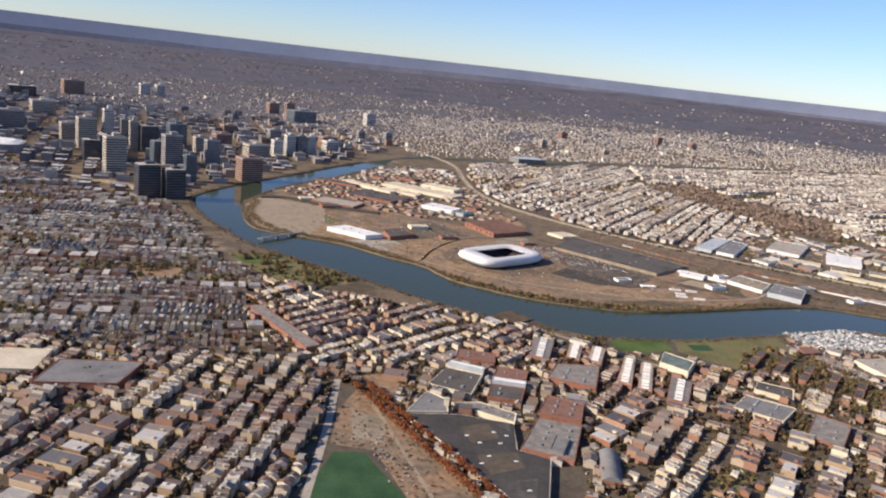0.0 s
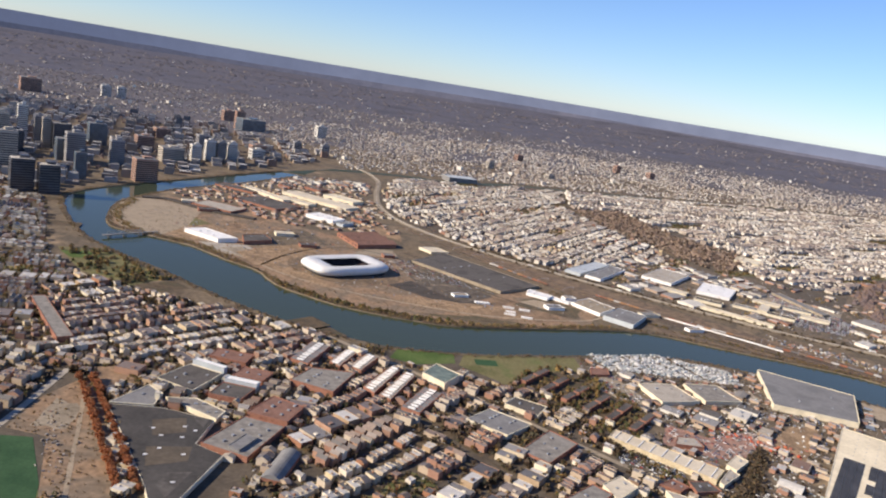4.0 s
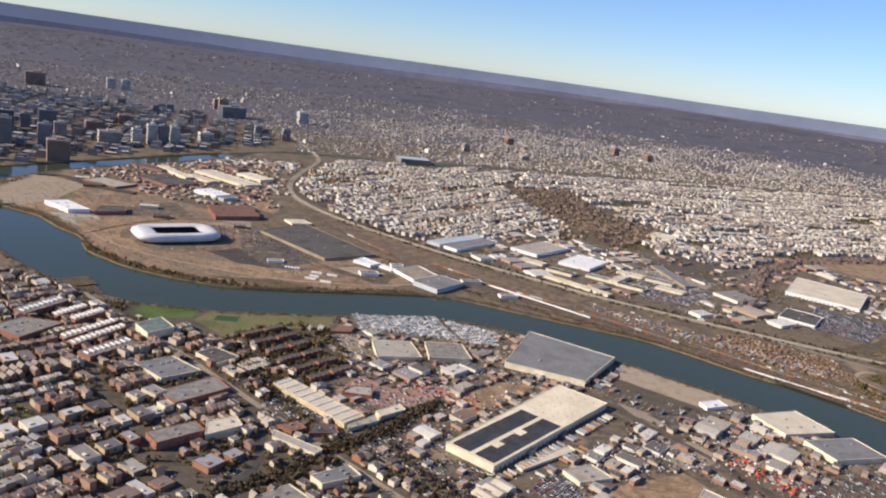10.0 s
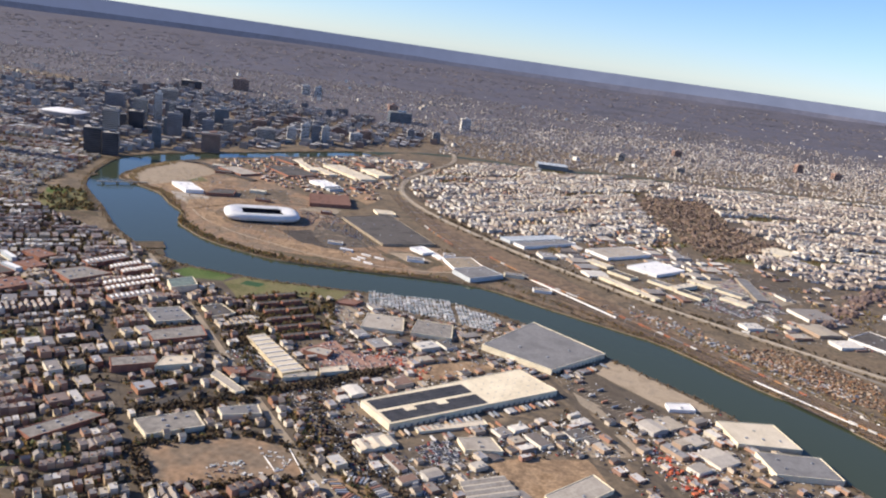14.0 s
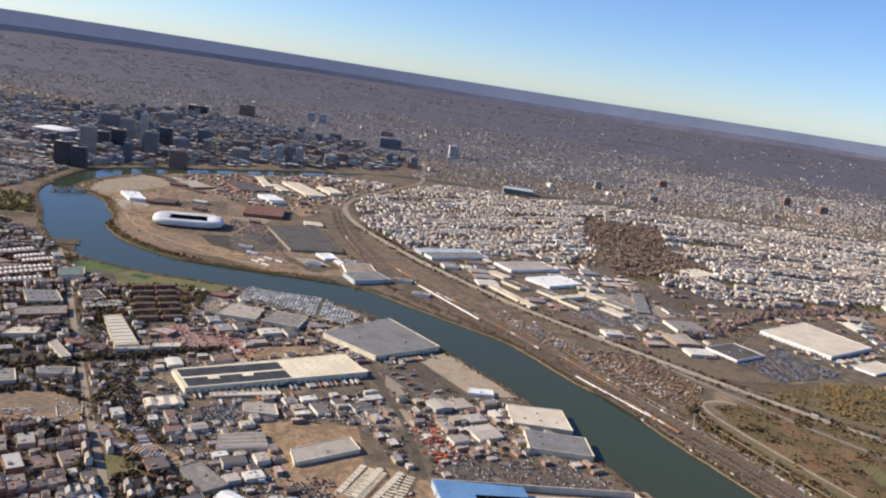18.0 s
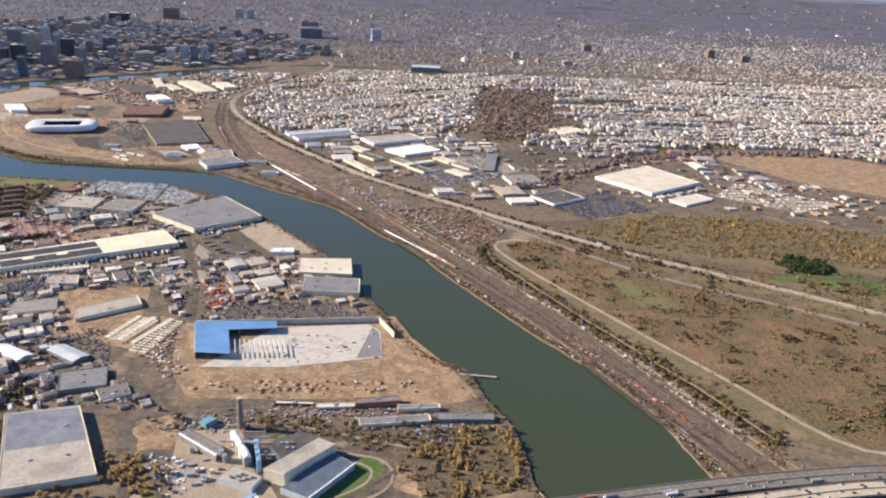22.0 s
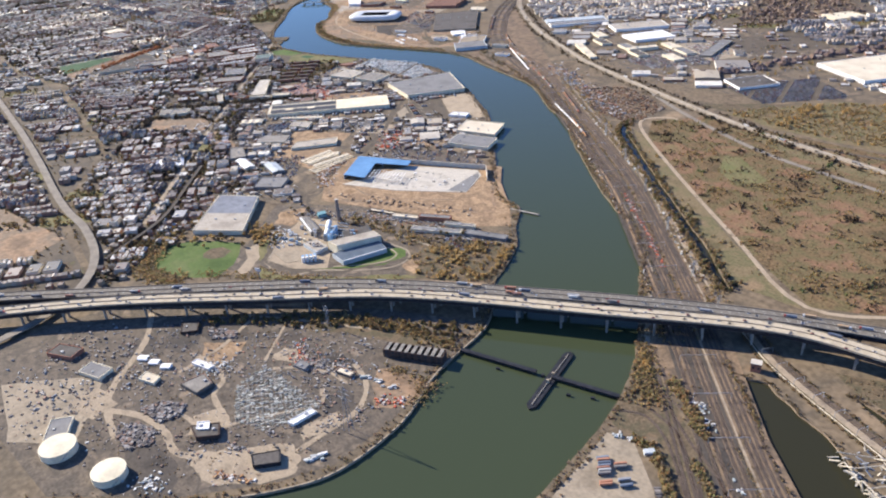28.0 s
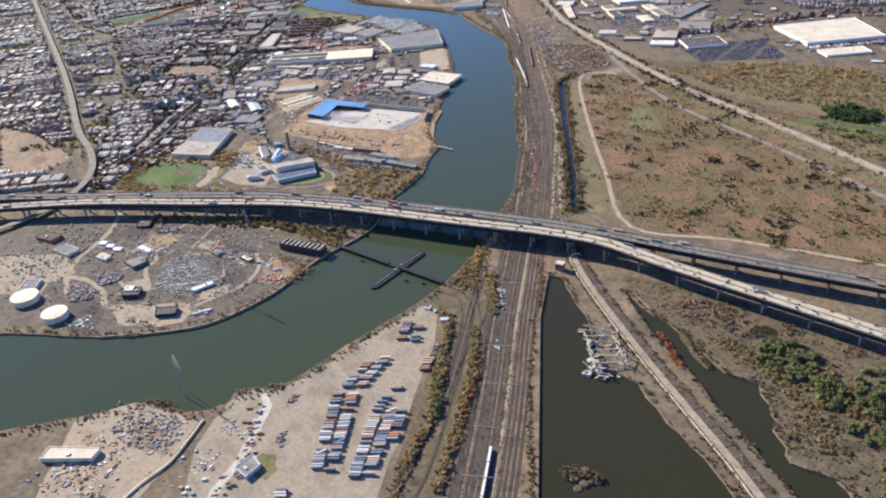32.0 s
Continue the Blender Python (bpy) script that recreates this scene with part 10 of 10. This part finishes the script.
for s in (3.4, -3.4):
    grow("scrub", dry(near_line([p[:2] for p in offset(c_mid, s)], 260, 1.5)), 0.35, 1.1, M_THICK, "dark and golden scrub along the creek", category="scrub")
grow("scrub", sprinkle(900, [(-22, 322), (-14, 324), (28, 252), (40, 205), (18, 205), (-10, 268), (-27, 270), (-28, 300)]), 0.15, 0.5, M_DULL, "low weeds on the bare strip", MINI, category="scrub")
lane([(-18, 318), (-4, 282), (8, 250), (24, 208)], 1.6, M_SAND, 0.1, "worn path along the red trees")
blotch("yard_ground", [(-22, 300), (-10, 296), (-6, 276), (-20, 274)], M_LOTC, 0.09, "old concrete pad on the bare strip")
heap([(-20, 290), (-8, 268), (4, 246)], 60, 2.5, 0.3, 0.8, M_MUTED, "dumped stock on the bare strip")
ys = sprinkle(2400, [(575, 60), (600, 118), (640, 162), (690, 196), (712, 190), (728, 160), (735, 130), (722, 90), (690, 62), (640, 36), (600, 40)])
yn = np.array([noise.noise((x * 0.07, y * 0.07, 2.0)) for x, y in ys])
clutter("yard_stock", ys[yn > 0.08], 0.2, 0.75, M_MUTED, "close groups of machines and stock in the works yard", 0.8)
clutter("yard_stock", ys[yn < -0.3], 0.25, 0.7, M_PALEBITS, "pale crates and cabins in the works yard", 0.7)

# ---- small workshops crowded between the works buildings ----
def small_works(poly, n, turn, gap, label):
    """Small sheds and workshops filling the gaps between larger ones."""
    q = sprinkle(n, poly)
    q = q[free(q, 1.5)]
    if WRECTS:
        for x, y, bw, bd, tn in WRECTS:
            c, s = math.cos(tn), math.sin(tn)
            u, v = (q[:, 0] - x) * c + (q[:, 1] - y) * s, -(q[:, 0] - x) * s + (q[:, 1] - y) * c
            q = q[(abs(u) > bw / 2 + 2.2) | (abs(v) > bd / 2 + 2.2)]
    keep = []
    for p in q:
        if all((p[0] - k[0]) ** 2 + (p[1] - k[1]) ** 2 > gap * gap for k in keep):
            keep.append(p)
    q = np.array(keep)
    m = len(q)
    many("workshops", [flat_t, gable_t], rng.choice(2, m, p=[0.86, 0.14]), q, turn + rng.choice([0, 1.5708], m) + rng.normal(0, 0.04, m), np.stack([rng.uniform(0.45, 1.15, m) * gap, rng.uniform(0.35, 0.8, m) * gap, rng.uniform(0.9, 2.2, m)], 1), np.zeros(m) + 0.02, [M_WALL_B, M_ROOF_B, M_FLAT_I], label, "workshops")
    return q


RIVERWORKS = [(250, 320), (226, 455), (330, 485), (400, 460), (470, 430), (556, 352), (470, 310), (440, 250), (520, 235), (475, 215), (330, 262)]
small_works(RIVERWORKS, 2600, radians(57), 6.0, "small sheds and workshops crowded between the works")
small_works(NORTHWORKS, 420, radians(40), 8.5, "small sheds and workshops north of the railway")
small_works([(-24, 700), (60, 735), (130, 735), (56, 870), (30, 1060), (-60, 1020), (-110, 900), (-150, 780)], 1500, radians(60), 6.5, "small works buildings on the peninsula")
small_works([(230, 330), (330, 262), (474, 212), (540, 110), (480, 120), (420, 130), (330, 190), (250, 290)], 1200, radians(57), 4.2, "small sheds along the old railway")
rw = sprinkle(9000, RIVERWORKS)
for x, y, bw, bd, tn in WRECTS:
    c, s = math.cos(tn), math.sin(tn)
    u, v = (rw[:, 0] - x) * c + (rw[:, 1] - y) * s, -(rw[:, 0] - x) * s + (rw[:, 1] - y) * c
    rw = rw[(abs(u) > bw / 2 + 0.7) | (abs(v) > bd / 2 + 0.7)]
rw = rw[free(rw)]
k = len(rw) // 4
clutter("yard_stock", rw[:k], 0.25, 0.9, M_MUTED, "skips, pallets and stacks in the river works", 0.8)
park("parked_cars", rw[k:2 * k], rng.choice([0.98, 2.55], k), "cars and vans parked in the river works")
clutter("yard_stock", rw[2 * k:3 * k], 0.25, 0.8, M_PALEBITS, "pale vans, tanks and crates in the river works", 0.8)
grow("street_trees", rw[3 * k:], 0.5, 1.3, M_DARKSCRUB, "autumn trees and weeds in the river works", MINI)
for q, mt, lb in (([(404, 346), (430, 366), (444, 350), (420, 332)], M_SAND, "sandy works yard"), ([(450, 360), (476, 376), (492, 356), (468, 340)], M_DIRT, "reddish yard of a works"), ([(300, 440), (330, 448), (332, 428), (310, 424)], M_SAND, "sandy works yard"), ([(410, 390), (440, 398), (452, 378), (430, 370)], M_YARD, "dark worn works yard"), ([(252, 440), (276, 450), (282, 436), (262, 428)], M_YARD, "dark worn works yard")):
    blotch("yard_ground", q, mt, 0.06, lb, 1.6)

M_REDYARD = mat("red_stained_yard", [(0.3, 0.17, 0.13), (0.38, 0.23, 0.17), (0.24, 0.15, 0.12), (0.33, 0.25, 0.2)], scale=0.12, fine=8, amount=0.4)
for q, mt, lb, n, m in ((LORRY_YARD, M_ASPHYARD, "worn asphalt lorry yard beside the warehouse", 34, M_PALEBITS), (CAR_YARD, M_YARD, "worn asphalt car park beside works", 40, M_MUTED), (VAN_YARD, M_YARD, "worn asphalt van yard beside the yellow works", 60, M_PALEBITS), (PLANT_LOT, M_LOTC, "worn grey lot beside the flats", 50, M_MUTED), (FLATS_LAND, M_BLOCK, "dull brown ground between brick flats", 30, M_MUTED), (RED_YARD, M_REDYARD, "red-stained yard of a plant", 110, M_MUTED), (DIRT_YARD, M_DIRT, "bare earth yard between warehouses", 40, M_PALEBITS), (STRIPE_YARD, M_LOTC, "worn trailer park with painted bays", 16, M_PALEBITS), (RIVER_YARD, M_YARD, "dark worn works yard by the river", 150, M_MUTED), (SHOP_YARD, M_YARD, "worn asphalt lot round a shop", 60, M_MUTED), (TRAILER_YARD, M_DIRT, "bare earth lorry yard inside a curved street", 10, M_MUTED)):
    blotch("yard_ground", q, mt, 0.05, lb, 0.7)
    clutter("yard_stock", sprinkle(n, q), 0.25, 0.9, m, "stock and small plant on a works yard", 0.8)
hb = np.concatenate([near_line(I280[6:14], 320, 1.6, 6.5), near_line(I280[6:14], 320, 1.6, -6.5)])
grow("scrub", hb, 0.5, 1.3, M_DARKSCRUB, "dark brown scrub along the banks of the highway", MINI, category="scrub")
for q, turn, keep in ((CAR_YARD, 0.98, 0.8), (VAN_YARD, 0.98, 0.5), (PLANT_LOT, 0.98, 0.3), (SHOP_YARD, 1.1, 0.45), (RIVER_YARD, 0.6, 0.25), (RED_YARD, 0.98, 0.2)):
    c_xy = lattice(q, turn, 0.95, 4.2, 24, 0.1, (0.2, 0.62))
    c_xy = c_xy[rng.random(len(c_xy)) < keep]
    park("parked_cars", c_xy, np.full(len(c_xy), turn + 1.5708), "rows of cars parked in a works yard")
bays = Mesh()
for (a, b), n in ((((393, 404), (430, 387)), 15), (((398, 412), (438, 391)), 15)):
    for i in range(n):
        p = Vector(a).lerp(Vector(b), i / (n - 1))
        bays.box(p.x, p.y, 0.085, 4.2, 0.28, 0.01, radians(57))
solid("bay_marking", bays, M_PALE, "faded white bay lines on a trailer park", "marking", "structure")
for ln, n, sp in ((CUTTING, 620, 2.0), (SIDING, 150, 1.9), ([(252, 222), (268, 214), (280, 204), (300, 222), (322, 241)], 240, 1.8), ([(255, 224), (270, 240), (285, 258), (309, 258)], 90, 1.4)):
    grow("scrub", near_line(ln, n, sp), 0.5, 1.25, M_DARKSCRUB, "dark russet scrub along an old railway and bare land", MINI, category="scrub")
heap([(288, 228), (292, 233), (297, 238)], 40, 1.0, 0.3, 0.8, M_PALEBITS, "pale heaps of rubble on a bare lot")
fence = thing("lot_wall", "low white wall round part of a bare lot", "wall")
for p, q in (((301, 247), (311, 240)), ((306, 258), (321, 245)), ((311, 240), (313, 243))):
    part("panel", Mesh().beam((*p, 0.3), (*q, 0.3), 0.25, 0.5), M_WHITE, fence)
for (a, b), n, turn in ((((338, 251), (346, 254)), 5, 100), (((347, 254), (358, 248)), 8, 60), (((359, 247), (368, 246)), 7, 70), (((333, 247), (342, 241)), 7, 35), (((343, 240.5), (356, 239)), 9, 80), (((358, 239.5), (374, 245)), 10, 110)):
    for i in range(n):
        p = Vector(a).lerp(Vector(b), (i + 0.5) / n)
        drive(trailer, "trailer", Vector((p.x, p.y, 0.07)), radians(turn + _t.uniform(-5, 5)))
for (a, b), n in ((((396, 404), (432, 388)), 5), (((403, 413), (436, 396)), 2)):
    for i in range(n):
        p = Vector(a).lerp(Vector(b), (i + _t.uniform(0.2, 0.7)) / n)
        drive(trailer, "trailer", Vector((p.x, p.y, 0.09)), radians(57 + _t.uniform(-3, 3)))

# ---- rough land between the meadow road and the highway ----
M_OLIVE = mat("olive_rough_land", [(0.15, 0.122, 0.062), (0.2, 0.152, 0.085), (0.125, 0.112, 0.055), (0.18, 0.128, 0.075)], scale=0.05, fine=14, amount=0.5)
blotch("rough_land", [(604, 562), (650, 556), (720, 562), (800, 592), (860, 628), (1000, 700), (960, 720), (850, 706), (728, 684), (650, 644), (616, 600)], M_OLIVE, 0.055, "rough olive-brown land between road and works", 3.0)
blotch("rough_land", [(600, 545), (676, 520), (760, 512), (860, 500), (1000, 474), (1000, 484), (840, 512), (735, 526), (660, 534)], M_OLIVE, 0.055, "rough olive-brown strip between two roads", 1.5)
blotch("rough_land", [(740, 540), (860, 524), (1000, 500), (1140, 478), (1140, 600), (1000, 680), (860, 604), (800, 574)], M_OLIVE, 0.053, "rough olive-brown land beyond the highway", 3.0)
grow("golden_trees", clustered([(604, 562), (720, 562), (860, 628), (850, 706), (728, 684), (650, 644)], 110, 4, 4.0, 15), 0.6, 1.5, M_GOLD, "golden trees scattered over rough land")
grow("scrub", clustered([(740, 540), (860, 524), (1140, 478), (1140, 600), (1000, 680), (860, 604)], 200, 9, 6.0, 16), 0.5, 1.4, M_THICK, "autumn scrub over rough land", MINI, category="scrub")

ie_ = clustered(IRON_E, 620, 11, 5.0, 21)
ie_ = ie_[free(ie_)]
grow("street_trees", clear_of_houses(ie_), 0.8, 1.9, M_DARKSCRUB, "brown autumn trees crowded between the houses", MINI)
iw_ = clustered(IRON_W, 640, 10, 5.0, 22)
iw_ = iw_[free(iw_)]
grow("street_trees", clear_of_houses(iw_), 0.8, 1.9, M_DARKSCRUB, "brown autumn trees crowded between the houses", MINI)

ip_ = clustered(IRON_P, 190, 8, 4.5, 23)
grow("street_trees", clear_of_houses(ip_[free(ip_)]), 0.7, 1.7, M_DARKSCRUB, "brown autumn trees crowded between houses and mills", MINI)

# grounds of the power plant
for ln, w in (([(560, 196), (566, 189), (572, 183), (585, 181), (597, 186), (602, 200), (617, 216), (627, 232), (625, 244), (616, 249), (603, 246)], 1.3), ([(604, 208), (614, 222), (619, 234), (616, 242), (606, 243)], 1.0), ([(540, 232), (556, 244), (580, 254), (604, 258), (622, 262)], 1.6)):
    lane(ln, w, M_LOTC, 0.13, "pale looping driveway of the power plant")
blotch("grass", [(604, 206), (612, 214), (622, 230), (622, 242), (614, 246), (606, 243), (613, 238), (611, 226)], M_GRASS, 0.105, "green lawn inside the plant driveway", 0.6)
blotch("grass", [(576, 177), (590, 180), (602, 190), (620, 208), (634, 228), (646, 236), (640, 224), (622, 202), (604, 184), (588, 172)], M_ROUGHGRASS, 0.1, "rough grass bank between plant and highway", 1.0)
blotch("yard_ground", [(548, 196), (562, 188), (570, 180), (560, 184), (546, 190)], M_ROUGHGRASS, 0.1, "rough grass beside the plant", 0.8)
blotch("yard_ground", [(624, 250), (634, 246), (642, 236), (630, 236)], M_DIRT, 0.1, "orange-brown bank beside the plant", 0.8)
grow("scrub", near_line([(576, 176), (602, 187), (622, 206), (640, 228)], 220, 1.5), 0.2, 0.6, M_THICK, "low scrub on the grass bank", MINI, category="scrub")
for i in range(16):
    x, y = 556 + _h.uniform(-10, 14), 212 + _h.uniform(-8, 12)
    part("plant_unit", Mesh().box(x, y, 0, _h.uniform(0.8, 2.4), _h.uniform(0.8, 1.8), _h.uniform(0.6, 2.6), 0.7), (M_GALV, M_BOILER, M_CREAM, M_PIER)[i % 4], plant)
for i in range(5):
    part("pipe_rack", Mesh().beam((560 + 4 * i, 236 - 3 * i, 2.0 + 0.5 * i), (568 + 4 * i, 240 - 3 * i, 2.2 + 0.5 * i), 0.5, 0.6), M_GALV, plant)
blotch("yard_ground", [(440, 266), (468, 268), (468, 302), (458, 306), (438, 296)], M_DIRT, 0.07, "reddish yard under rows of storage units", 0.6)
for (x0, y0), (x1, y1) in (((448, 270), (444, 297)), ((455, 271), (451.5, 300)), ((463, 272), (460.5, 303))):
    sr = thing("storage_row", "long row of cream storage units on a reddish yard", "storage units", (x0, y0, 0), math.atan2(y1 - y0, x1 - x0), "storage rows")
    ln_ = math.hypot(x1 - x0, y1 - y0)
    for i in range(8):
        part("storage_unit", Mesh().box(ln_ * (i + 0.5) / 8, 0, 0, ln_ / 8 - 0.5, 2.9, 1.2), M_TANROOF, sr)

# bare lots in the town
for q in DIRT_LOTS:
    blotch("lot", q, M_BROWN, 0.09, "bare brown lot in the town", 1.2)
    grow("scrub", near_line(q + q[:1], 160, 1.2), 0.3, 0.9, M_LEAF_I, "bushes round a bare lot", MINI, category="scrub")
heap([(296, 252), (312, 246), (300, 228)], 26, 1.4, 0.6, 0.8, M_PALEBITS, "white vans on a bare lot", 0.9, 3.0, None, "vans", "parked_vans")
heap([(290, 222), (300, 236)], 30, 2.0, 0.4, 0.8, M_MUTED, "stores on a bare lot")

grow("reeds", clustered(REEDS, 320, 12, 4.0, 31), 0.3, 0.8, M_TANREED, "tall tan reeds in clumps", MINI, category="reeds")
grow("scrub", clustered(REEDS, 150, 8, 3.0, 32), 0.3, 0.8, M_THICK, "olive and russet scrub among the reeds", MINI, category="scrub")
for ln, n, mt, lb in (([(838, 209), (850, 199), (862, 190)], 160, M_GOLD, "golden bushes beside the truck park"), ([(852, 216), (866, 204), (878, 193)], 160, M_REDLEAF, "russet bushes between the tracks"), ([(880, 190), (892, 178), (902, 170)], 120, M_GOLD, "golden bushes between the tracks"), ([(768, 272), (778, 262)], 90, M_GOLD, "golden bushes by the river")):
    grow("rail_scrub", near_line(ln, n, 0.9), 0.35, 0.9, mt, lb, MINI, category="scrub")

# wide town west of the flight line
FARWEST = [(-2300, -200), (-760, -100), (-760, 560), (-1100, 500), (-1300, 1000), (-900, 1240), (-2300, 1100)]
fw = sprinkle(9500, FARWEST)
n = len(fw)
many("suburban_houses", HOUSE_T[:2], rng.choice(2, n), fw, rng.choice([0.25, 1.3], n), np.stack([rng.uniform(2.5, 6, n), rng.uniform(4, 9, n), rng.uniform(2.2, 4, n)], 1), np.zeros(n), [M_WALL_I, M_ROOF_I, M_FLAT_I], "wide far town west of the river", "houses")
grow("street_trees", sprinkle(6000, FARWEST), 1.2, 2.6, M_BARE, "bare trees across the far town", MOUNDS, 0.9)

# ---- small houses filling the gaps of the town ----
taken = np.concatenate(HOUSE_XY)
cells = collections.defaultdict(list)
for x, y, w, d, _a in taken:
    cells[(int(x // 8), int(y // 8))].append((x, y, max(w, d) / 2))


def infill(poly, n, turn, label):
    """Houses and garages wherever a block has been left open."""
    q = sprinkle(n, poly)
    q = q[free(q, 1.6)]
    out = []
    for x, y in q:
        i, j = int(x // 8), int(y // 8)
        if all((x - a) ** 2 + (y - b) ** 2 > (r + 2.7) ** 2 for u in (-1, 0, 1) for v in (-1, 0, 1) for a, b, r in cells[(i + u, j + v)]):
            cells[(i, j)].append((x, y, 1.6))
            out.append((x, y))
    p = np.array(out)
    k = len(p)
    many("town_houses", HOUSE_T, rng.choice(6, k, p=[0.2, 0.25, 0.1, 0.13, 0.25, 0.07]), p, turn + rng.choice([0, 1.5708, 3.1416], k) + rng.normal(0, 0.05, k), np.stack([rng.uniform(2.0, 3.4, k), rng.uniform(2.6, 4.4, k), rng.uniform(1.4, 3.0, k)], 1), np.full(k, 0.02), HOUSE_M, label, "houses")


infill([(84, 190), (300, 170), (420, 110), (540, 100), (470, 215), (330, 260), (250, 310), (226, 440), (160, 404), (110, 404), (72, 424), (80, 350)], 4200, radians(58), "small houses and garages between the rows")
infill([(-320, 175), (-32, 175), (84, 200), (80, 350), (-60, 343), (-320, 346)], 3600, radians(81), "small houses and garages between the rows")
infill([(-60, 345), (78, 352), (70, 424), (50, 436), (-56, 458), (-96, 472), (-95, 410)], 1500, radians(50), "small houses and garages beside the park")
infill([(-300, 350), (-60, 345), (-95, 410), (-98, 470), (-140, 520), (-215, 660), (-300, 640)], 2500, radians(14), "small houses and garages beyond the market")
infill([(62, 860), (98, 815), (165, 752), (270, 690), (330, 810), (410, 815), (380, 930), (330, 1030), (305, 1130), (240, 1190), (60, 1100), (44, 1000)], 2500, radians(62), "small pale houses between the rows")
infill([(120, 120), (390, 108), (470, 60), (300, 0), (120, 10)], 5000, radians(64), "small houses below the elevated road")

CREEKSIDE = [(574, 488), (606, 456), (654, 422), (696, 394), (730, 370), (762, 348), (795, 352), (733, 386), (655, 436), (590, 482)]
blotch("rough_land", CREEKSIDE, M_OLIVE, 0.06, "rough olive-brown strip beside the creek", 0.8)
grow("scrub", clustered(CREEKSIDE, 110, 7, 2.0, 41), 0.25, 0.85, M_THICK, "scrub between creek and gravel track", MINI, category="scrub")
for q in ([(600, 96), (612, 92), (620, 102), (606, 108)], [(668, 156), (684, 162), (692, 172), (676, 168)], [(640, 150), (652, 152), (660, 164), (646, 162)], [(700, 146), (712, 142), (716, 156), (704, 158)], [(690, 76), (704, 72), (708, 82), (694, 84)]):
    blotch("yard_ground", q, M_CINDER, 0.085, "dark oily ground in the works yard", 1.2)
for q in ([(630, 60), (650, 66), (646, 78), (628, 74)], [(676, 100), (686, 92), (692, 110), (680, 112)], [(712, 132), (720, 128), (722, 144), (714, 148)], [(660, 144), (672, 150), (668, 158), (656, 152)]):
    blotch("yard_ground", q, M_SAND, 0.085, "dusty pale ground in the works yard", 1.2)
